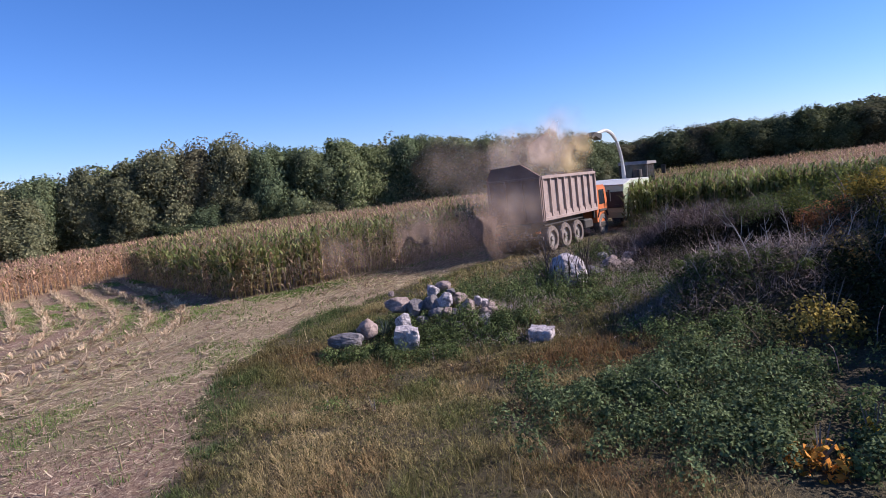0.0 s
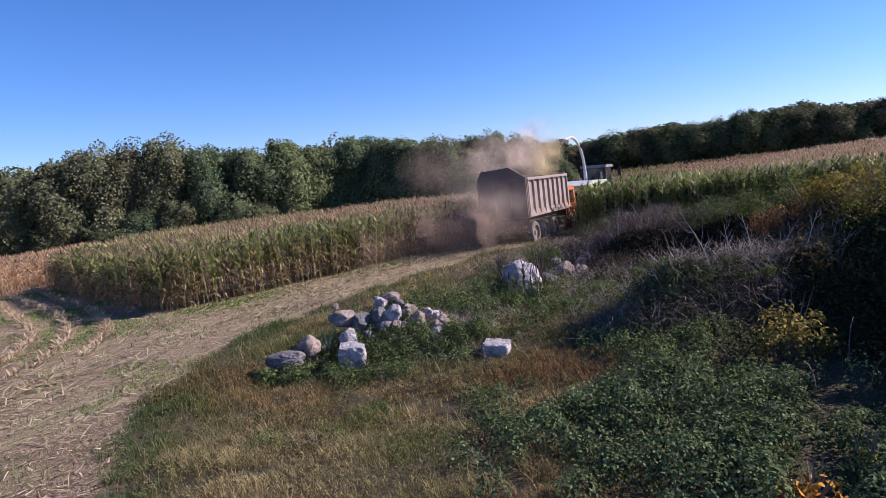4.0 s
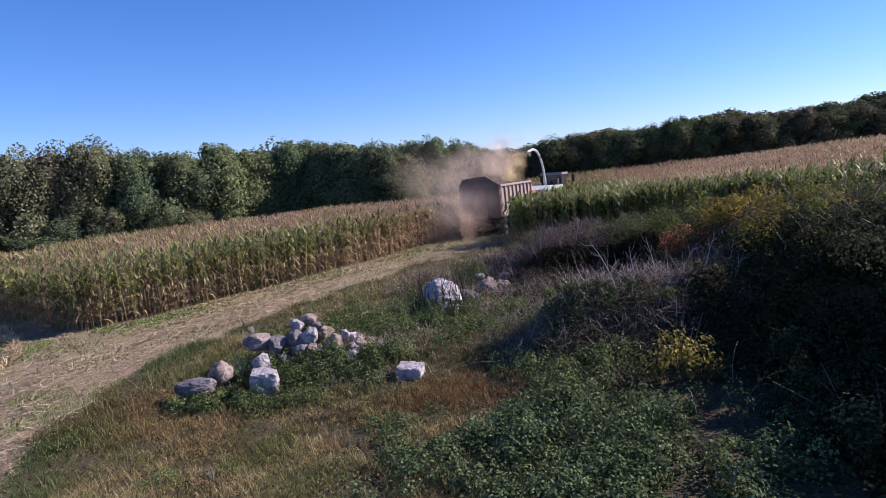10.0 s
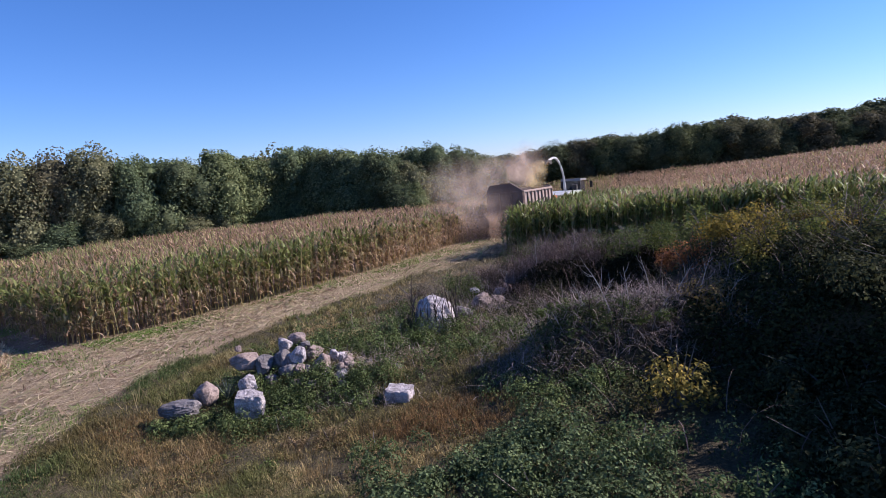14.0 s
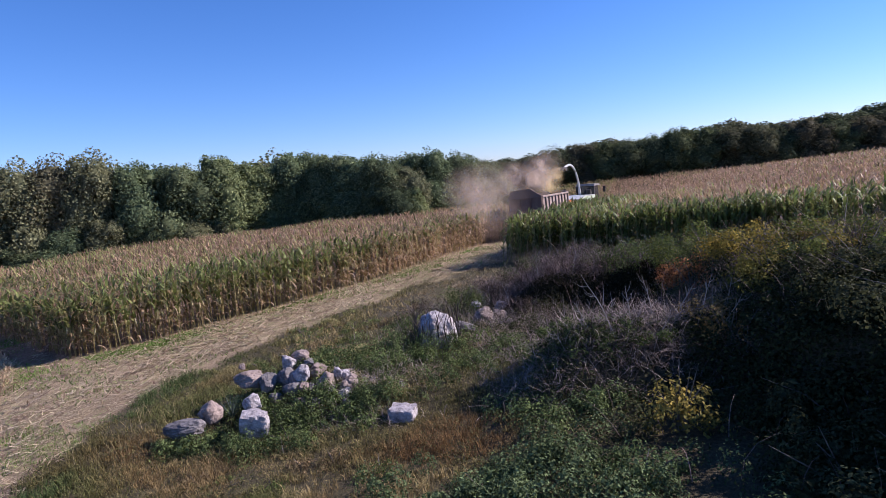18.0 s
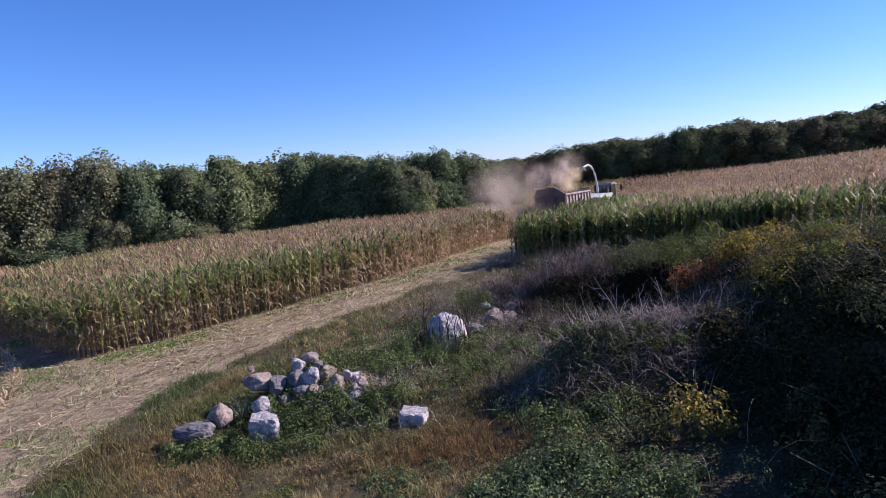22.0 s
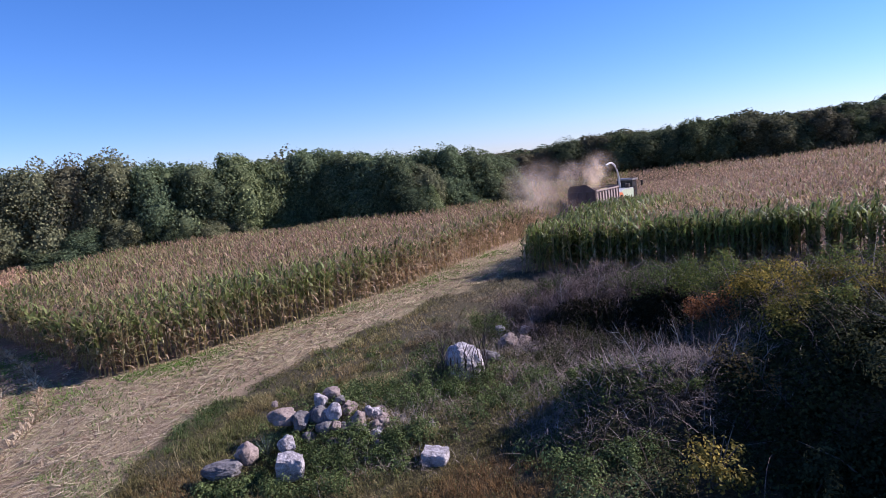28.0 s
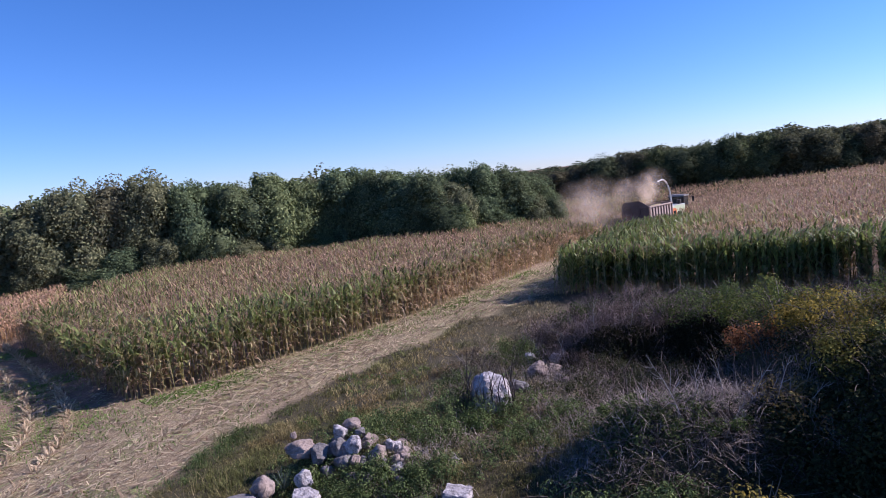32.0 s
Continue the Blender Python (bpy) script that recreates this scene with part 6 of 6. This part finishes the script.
            if k < 8:
                part("foot_plate", prism_bm([(y + 0.1, 1.54), (y + 0.70, 1.54), (y + 0.60, 1.74), (y + 0.2, 1.74)], x0 + 0.005 * s, x1 - 0.03 * s if s > 0 else x1), BOX_PAINT, wall)
        part("top_rail", box_bm(x0 - 0.02, x1 + 0.02, 0.0, 5.85, 3.2, 3.34, 0.015), BOX_PAINT, wall)
        part("bottom_rail", box_bm(x0 - 0.01, x1 + 0.01, 0.0, 5.85, 1.40, 1.54, 0.015), BOX_PAINT, wall)
    part("body_floor", box_bm(-1.2, 1.2, 0.05, 5.8, 1.38, 1.46, 0.01), CHASSIS, root)
    part("subframe", box_bm(-0.6, 0.6, 0.1, 5.7, 1.1, 1.38, 0.02), CHASSIS, root)
    part("headboard", box_bm(-1.25, 1.25, 5.8, 5.88, 1.46, 3.45, 0.01), BOX_PAINT, root)
    bm = bmesh.new()
    gate = [(-1.33, 1.36), (1.33, 1.36), (1.33, 3.32), (0.45, 3.92), (-1.05, 3.86), (-1.30, 3.45)]
    a = [bm.verts.new((x, -0.06, z)) for x, z in gate]
    b = [bm.verts.new((x, 0.04, z)) for x, z in gate]
    bm.faces.new(a)
    bm.faces.new(b[::-1])
    for k in range(6):
        bm.faces.new((a[k], b[k], b[(k + 1) % 6], a[(k + 1) % 6]))
    bmesh.ops.recalc_face_normals(bm, faces=bm.faces)
    tg = part("tailgate", bm, GATE, root, "dark rusty steel tailgate with a raised top")
    for x in (-1.25, -0.42, 0.42, 1.25):
        part("rib", box_bm(x - 0.05, x + 0.05, -0.14, -0.06, 1.4, 3.25, 0.01), GATE, tg)
    part("hinge_bar", box_bm(-1.3, 1.3, -0.12, -0.05, 3.2, 3.32, 0.01), GATE, tg)
    # the load
    bm = bmesh.new()
    bmesh.ops.create_grid(bm, x_segments=16, y_segments=34, size=1.0)
    for v in bm.verts:
        x, y = v.co.x, v.co.y
        v.co = Vector((x * 1.18, 2.92 + y * 2.85, 2.55 + 0.75 * (1 - x * x) * (0.55 + 0.45 * y) + 0.12 * noise.noise(Vector((x * 3, y * 6, 2)))))
    part("silage_load", bm, CHAFF, root, "heap of freshly chopped maize")
    # chassis
    for s in (-1, 1):
        part("chassis_beam", box_bm(s * 0.45 - 0.05, s * 0.45 + 0.05, -0.1, 7.4, 0.85, 1.1, 0.01), CHASSIS, root)
        part("mudguard", prism_bm([(0.1, 1.19), (4.1, 1.19), (4.1, 1.23), (0.1, 1.23)], s * 1.2 - 0.05, s * 1.2 + 0.05), CHASSIS, root)
        part("side_tank", box_bm(s * 1.05 - 0.2, s * 1.05 + 0.2, 4.3, 5.3, 0.6, 1.05, 0.06), CHASSIS, root, "black side tank")
        part("tail_light", box_bm(s * 1.0 - 0.12, s * 1.0 + 0.12, -0.12, -0.06, 0.88, 0.98, 0.01), ORANGE, root)
    part("rear_bumper", box_bm(-1.2, 1.2, -0.1, 0.0, 0.62, 0.74, 0.01), CHASSIS, root)
    # cab
    cab = part("cab", prism_bm([(6.0, 0.75), (7.4, 0.75), (7.5, 1.5), (7.32, 2.45), (7.05, 2.62), (6.12, 2.62), (6.0, 2.5)], -1.2, 1.2), ORANGE, root, "orange cab")
    for s in (-1, 1):
        x = s * 1.205
        part("door_window", prism_bm([(6.4, 1.65), (7.15, 1.65), (7.05, 2.38), (6.4, 2.38)], min(x, x + 0.01 * s), max(x, x + 0.01 * s)), GLASS, cab)
        part("rear_pillar", box_bm(x - 0.012, x + 0.012, 6.03, 6.22, 1.2, 2.5, 0.004), ORANGE, cab)
        part("step", box_bm(x - 0.1, x + 0.05, 6.35, 7.05, 0.5, 0.75, 0.02), CHASSIS, cab)
        part("mirror", box_bm(s * 1.42 - 0.06, s * 1.42 + 0.06, 7.2, 7.28, 1.7, 2.3, 0.02), CHASSIS, cab)
        part("wheel_arch", prism_bm([(6.05, 1.0), (6.3, 1.3), (7.1, 1.3), (7.35, 1.0), (7.35, 1.1), (7.1, 1.4), (6.3, 1.4), (6.05, 1.1)], min(s * 1.05, s * 1.27), max(s * 1.05, s * 1.27)), CHASSIS, cab)
    part("windscreen", box_bm(-1.05, 1.05, 7.36, 7.45, 1.6, 2.35, 0.01), GLASS, cab)
    part("exhaust_stack", tube_bm([(1.05, 5.94, 1.0), (1.05, 5.94, 3.3), (1.05, 5.9, 3.45)], [0.07, 0.07, 0.07], 8), CHASSIS, root)
    part("roof_rail", tube_bm([(-1.1, 6.0, 3.5), (1.1, 6.0, 3.5)], [0.03, 0.03], 6), CHASSIS, root)
    wheels = []
    for y in (0.8, 2.15, 3.5):
        for s in (-1, 1):
            wheels.append(wheel(root, s * 1.02, y, 0.58, 0.5))
    for s in (-1, 1):
        wheels.append(wheel(root, s * 1.07, 6.7, 0.58, 0.34))
    root.scale = (1.05, 1.0, 1.03)
    tagged(root, "dusty brown tipper lorry with an orange cab, filled with chopped maize", "lorry")
    return root, wheels


def build_forager():
    root = empty("forage_harvester", Matrix())
    body = part("engine_body", prism_bm([(-0.2, 1.35), (0.0, 1.0), (3.7, 1.0), (3.7, 3.0), (1.0, 3.05), (-0.1, 2.8), (-0.3, 2.2)], -1.2, 0.95), LIME, root, "lime green engine hood")
    part("roof_deck", prism_bm([(-0.1, 2.81), (1.0, 3.06), (3.7, 3.01), (3.7, 3.07), (1.0, 3.12), (-0.15, 2.88)], -1.15, 0.93), WHITE, body, "white deck over the engine")
    part("rear_grille", box_bm(-1.0, 1.0, -0.36, -0.28, 1.6, 2.5, 0.02), CHASSIS, body)
    for s in (-1, 1):
        part("side_stripe", box_bm((-1.31 if s < 0 else 0.96) - 0.01, (-1.31 if s < 0 else 0.96) + 0.01, 0.3, 3.8, 1.3, 1.6, 0.004), WHITE, body)
    cab = part("cab", prism_bm([(3.75, 1.3), (5.0, 1.3), (5.2, 2.5), (5.0, 3.85), (3.8, 3.85)], -0.8, 0.8), GLASS, root, "dark glazed cab")
    part("cab_roof", prism_bm([(3.6, 3.86), (5.25, 3.86), (5.1, 4.02), (3.7, 4.05)], -0.9, 0.9), STEEL, cab, "grey cab roof")
    for s in (-1, 1):
        part("post", box_bm(s * 0.82 - 0.04, s * 0.82 + 0.04, 3.72, 3.84, 1.3, 3.85, 0.01), CHASSIS, cab)
        part("mirror", box_bm(s * 1.35 - 0.12, s * 1.35 + 0.12, 5.1, 5.18, 3.2, 3.75, 0.02), CHASSIS, cab)
    part("air_filter", tube_bm([(0.8, 2.4, 3.15), (0.8, 2.4, 3.6)], [0.26, 0.23], 12), CHASSIS, root)
    # discharge spout: a bent channel reaching back over the lorry
    pts = []
    for k in range(15):
        a = radians(8 + 110 * k / 14)
        pts.append((-0.3, 3.0 - 2.35 + 2.35 * math.cos(a) - (0.35 if k > 12 else 0), 3.1 + 2.85 * math.sin(a)))
    base = [(-0.3, 3.05, 2.7)] + pts
    part("spout", tube_bm(base, [0.13] * 2 + [0.10] * (len(base) - 4) + [0.085] * 2, 8), WHITE, root, "white curved discharge spout")
    e = pts[-1]
    part("spout_hood", prism_bm([(e[1] + 0.5, e[2] + 0.12), (e[1] - 0.35, e[2] + 0.22), (e[1] - 0.8, e[2] - 0.05), (e[1] - 0.72, e[2] - 0.12), (e[1] - 0.3, e[2] + 0.02), (e[1] + 0.4, e[2] - 0.2)], -0.52, -0.08), CHASSIS, root, "black hood of the spout")
    part("header", box_bm(-2.6, 2.6, 6.6, 7.6, 0.25, 1.0, 0.08), LIME, root)
    for k in range(7):
        x = -2.4 + 0.8 * k
        part("divider", tube_bm([(x, 7.5, 0.7), (x, 8.5, 0.2)], [0.12, 0.02], 6), LIME, root)
    part("feeder", box_bm(-0.6, 0.6, 5.4, 6.7, 0.6, 1.3, 0.04), CHASSIS, root)
    ws = []
    for s in (-1, 1):
        ws.append((wheel(root, s * 1.25, 4.6, 0.9, 0.65), 0.9))
        ws.append((wheel(root, s * 1.2, 0.9, 0.62, 0.5), 0.62))
    tagged(root, "lime green and white forage harvester with a raised white spout", "harvester")
    return root, ws, e


LORRY, LORRY_WHEELS = build_lorry()
FORAGER, FORAGER_WHEELS, SPOUT_END = build_forager()


# ---- chaff and dust: loose flecks that drift with the machines ----
def flecks(name, n, sampler, size, label, seed, colors=((0.34, 0.25, 0.18), (0.50, 0.40, 0.29))):
    r = np.random.default_rng(seed)
    root = new(name)
    p = Pile()
    pos = sampler(r, n)
    n = len(pos)
    tri = pos[:, None, :] + r.normal(size=(n, 3, 3)) * (size * (0.5 + 0.7 * r.random(n)))[:, None, None]
    p.add(tri, None, np.arange(n * 3), np.repeat(blend_colors(colors[0], colors[1], r.random(n))[:, None, :], 3, 1))
    p.done("fleck_cloud", STRAW, root)
    return tagged(root, label, "dust")


def stream_sampler(r, n):
    """From the spout's end down into the body, in the harvester's space."""
    t = r.random(n) ** 0.8
    x = -0.3 + r.normal(size=n) * (0.06 + 0.55 * t)
    y = SPOUT_END[1] - 0.7 - 4.8 * t + r.normal(size=n) * (0.05 + 0.55 * t)
    z = SPOUT_END[2] + 0.05 - 2.1 * t ** 2 + r.normal(size=n) * (0.06 + 0.42 * t)
    return np.stack([x, y, z], 1)


def plume_sampler(r, n):
    """The pale cloud over the lorry, in the lorry's space."""
    k = r.random((n, 1)) ** 1.5
    c = np.array([[-0.2, 4.4, 4.2]]) * (1 - k) + np.array([[-6.5, 0.0, 4.4]]) * k
    return c + r.normal(size=(n, 3)) * (np.array([0.7, 0.9, 0.6]) * (0.75 + 1.6 * k))


def wake_sampler(r, n):
    """The brown dust behind the lorry and at its off side."""
    k = r.random((n, 1)) ** 1.2
    c = np.array([[-0.6, -0.9, 1.2]]) * (1 - k) + np.array([[-4.2, -6.0, 0.9]]) * k
    p = c + r.normal(size=(n, 3)) * (np.array([1.1, 0.8, 0.75]) * (0.9 + 0.7 * k))
    return p[p[:, 2] > 0.03]


 
def dust_material(name, color):
    m, t, p = material(name, 1.0, 0.0, 0.0)
    a = t.nodes.new("ShaderNodeAttribute")
    a.attribute_name = "veil"
    f = noise_tex(t, 0.9, 5.0, 0.6)
    k = t.nodes.new("ShaderNodeMath")
    k.operation = "MULTIPLY"
    t.links.new(a.outputs["Fac"], k.inputs[0])
    t.links.new(ramp(t, f, [(0.30, (0.5, 0.5, 0.5)), (0.68, (1.25, 1.25, 1.25))]), k.inputs[1])
    d, tl, tr = (t.nodes.new("ShaderNodeBsdf" + n) for n in ("Diffuse", "Translucent", "Transparent"))
    d.inputs[0].default_value = tl.inputs[0].default_value = (*color, 1)
    m1, m2 = t.nodes.new("ShaderNodeMixShader"), t.nodes.new("ShaderNodeMixShader")
    m1.inputs[0].default_value = 0.5
    for a_, b_ in ((d.outputs[0], m1.inputs[1]), (tl.outputs[0], m1.inputs[2]), (k.outputs[0], m2.inputs[0]), (tr.outputs[0], m2.inputs[1]), (m1.outputs[0], m2.inputs[2]), (m2.outputs[0], t.nodes["Material Output"].inputs[0])):
        t.links.new(a_, b_)
    return m


def billow(parent, entry, mat, seed):
    """A thin bulging veil of dust that fades towards its rim."""
    centre, wide, high, turn, deep, dense = entry
    n = 33
    u, v = np.meshgrid(np.linspace(-1, 1, n), np.linspace(-1, 1, n))
    rr = np.clip(np.hypot(u, v), 0, 1)
    lift = deep * (1 - rr ** 2) + 0.5 * deep * (value_noise(u * 3 + seed, v * 3, 1.0, seed) - 0.5) + 0.3 * (value_noise(u * wide * 1.6 + seed, v * high * 1.6, 1.0, seed + 3) - 0.5)
    h = radians(turn)
    x, y, z = u * wide * math.cos(h) - lift * math.sin(h), -u * wide * math.sin(h) - lift * math.cos(h), v * high
    pts = np.stack([x + centre[0], y + centre[1], z + centre[2]], -1).reshape(-1, 3)
    i = (np.arange(n - 1)[:, None] * n + np.arange(n - 1)[None, :]).reshape(-1, 1)
    fade = smooth(0.97, 0.05, rr * (1.0 + 0.35 * value_noise(u * 4 + 9, v * 4 + seed, 1.0, seed + 1))) * dense
    quads = i + np.array([0, 1, n + 1, n])
    quads = quads[fade.ravel()[quads].max(1) > 0]
    ob = mesh_object("billow", pts, quads, np.zeros((0, 3)), mat, None, parent)
    at = ob.data.attributes.new("veil", "FLOAT", "POINT")
    at.data.foreach_set("value", fade.astype(np.float32).ravel())
    ob.data.shade_smooth()


STREAM = flecks("chaff_stream", 22000, stream_sampler, 0.008, "stream of chopped maize blown from the spout", 51, ((0.46, 0.37, 0.22), (0.62, 0.52, 0.34)))
PLUME = flecks("dust_plume", 9000, plume_sampler, 0.009, "pale dust hanging over the lorry", 52, ((0.50, 0.40, 0.30), (0.68, 0.57, 0.45)))
WAKE = flecks("dust_wake", 42000, wake_sampler, 0.012, "brown dust thrown up behind the lorry", 53, ((0.30, 0.22, 0.17), (0.46, 0.35, 0.275)))

HAZE, MURK = dust_material("pale_dust", (0.62, 0.49, 0.40)), dust_material("brown_dust", (0.34, 0.245, 0.195))
# centre, half width, half height, turn, bulge, density
CLOUDS = [((-0.6, 5.0, 4.6), 2.9, 2.0, 26, 0.5, 0.8), ((-2.8, 5.6, 4.8), 4.2, 2.5, 24, 0.6, 0.45), ((-6.0, 4.5, 4.8), 6.0, 2.8, 20, 0.7, 0.18), ((-0.8, 7.0, 5.8), 3.4, 1.9, 26, 0.6, 0.45)]
# thin haze that hangs back and spreads as the machines draw away
DRIFT = [((-4.5, 2.0, 4.6), 7.0, 3.0, 20, 0.6, 0.34), ((-1.8, -3.5, 3.2), 5.4, 2.4, 15, 0.5, 0.32)]
BROWN = [((-0.8, -1.4, 1.5), 3.2, 2.2, 16, 0.3, 0.75), ((-3.6, -2.4, 1.4), 4.2, 2.3, 10, 0.3, 0.75), ((-5.8, -6.0, 1.1), 4.6, 1.7, 10, 0.3, 0.4)]
# the fan of chaff, from the spout's end
FAN = [((-0.45, -1.2, -0.35), 1.3, 1.0, 22, 0.2, 0.93), ((-0.4, -2.7, -1.0), 2.0, 1.7, 22, 0.3, 0.93)]
CHAFF_HAZE = dust_material("chaff_dust", (0.60, 0.48, 0.27))
for k, ((x, y, z), *rest) in enumerate(FAN):
    billow(STREAM, ((x, SPOUT_END[1] + y, SPOUT_END[2] + z), *rest), CHAFF_HAZE, 41 + k)
HANGING = tagged(new("dust_haze"), "thin pinkish dust haze hanging over the cut lane", "dust")
for root, veils, mat, seed in ((PLUME, CLOUDS, HAZE, 1), (WAKE, BROWN, MURK, 21), (HANGING, DRIFT, HAZE, 61)):
    for k, entry in enumerate(veils):
        billow(root, entry, mat, seed + k)


# ---- what moves ----
# seconds, right rear top corner of the lorry's body (x, y), height of the ground there, heading
TRACK = [(0, -1.50, 25.5, 0.12, 23), (3, -0.45, 29.4, -0.03, 22), (6, 0.65, 32.6, -0.14, 22), (10, 2.2, 37.9, -0.30, 23), (13, 3.55, 41.6, -0.40, 24.5),
         (18, 5.65, 47.2, -0.58, 26.5), (24, 8.2, 53.6, -0.86, 29), (29, 10.5, 58.6, -1.12, 31), (32, 12.2, 61.6, -1.30, 32)]


def smooth_track(t):
    k = np.array(TRACK, float)
    out = []
    for c in range(1, 5):
        m = np.gradient(k[:, c], k[:, 0])
        i = int(np.clip(np.searchsorted(k[:, 0], t) - 1, 0, len(k) - 2))
        h = k[i + 1, 0] - k[i, 0]
        u = (t - k[i, 0]) / h
        out.append((2 * u ** 3 - 3 * u * u + 1) * k[i, c] + (u ** 3 - 2 * u * u + u) * h * m[i] + (3 * u * u - 2 * u ** 3) * k[i + 1, c] + (u ** 3 - u * u) * h * m[i + 1])
    return out


def motions():
    lorry, forager, travelled, last = [], [], 0.0, None
    spins = []
    for i in range(65):
        t = i * 0.5
        x, y, z, head = smooth_track(t)
        h = radians(head)
        ox, oy = x - 1.3 * math.cos(h), y + 1.3 * math.sin(h)
        if last:
            travelled += math.hypot(ox - last[0], oy - last[1])
        last = (ox, oy)
        spins.append((t, travelled))
        lorry.append((t, pose(ox - 0.03, oy, z - 0.10, -0.8, -1.6, -head)))
        hf = h + radians(float(np.interp(t, [0, 18, 24, 29, 32], [4.5, 3.0, -0.5, -4.5, -5.0])))
        fx, fy = ox + 9.4 * math.sin(hf) - 0.25 * math.cos(hf), oy + 9.4 * math.cos(hf) + 0.25 * math.sin(hf)
        forager.append((t, pose(fx, fy, z - 0.5, -0.5, 0.8, -head - 2)))
    # each row is laid over as the header reaches it
    h = radians(33)
    reach = [(t, m.translation.x * math.sin(h) + m.translation.y * math.cos(h) + 7.6) for t, m in forager]
    for row, q, a0 in ROWS:
        cut = next((t for t, r in reach if r > a0), None)
        if cut is None:
            continue
        down = q @ pose(0, 0, -0.25, -84)
        cut = max(cut, 0.1)
        walk(row, [(0, q)] * (cut > 0.6) + [(max(0, cut - 0.5), q), (cut + 0.5, down), (32, down)] if cut > 0.6 else [(0, down), (32, down)])
    walk(LORRY, lorry)
    walk(PLUME, lorry)
    walk(WAKE, lorry)
    walk(HANGING, [(t, m @ pose(2.4 - 2.2 * float(smooth(0, 24, t)), 2.0 - 4.0 * float(smooth(0, 28, t)), -1.2 + 1.3 * float(smooth(2, 24, t)))) for t, m in lorry])
    walk(FORAGER, forager)
    walk(STREAM, forager)
    for w in LORRY_WHEELS:
        p = w.matrix_basis.translation.copy()
        walk(w, [(t, pose(*p, -math.degrees(s / 0.58))) for t, s in spins])
    for w, r in FORAGER_WHEELS:
        p = w.matrix_basis.translation.copy()
        walk(w, [(t, pose(*p, -math.degrees(s / r))) for t, s in spins])


motions()
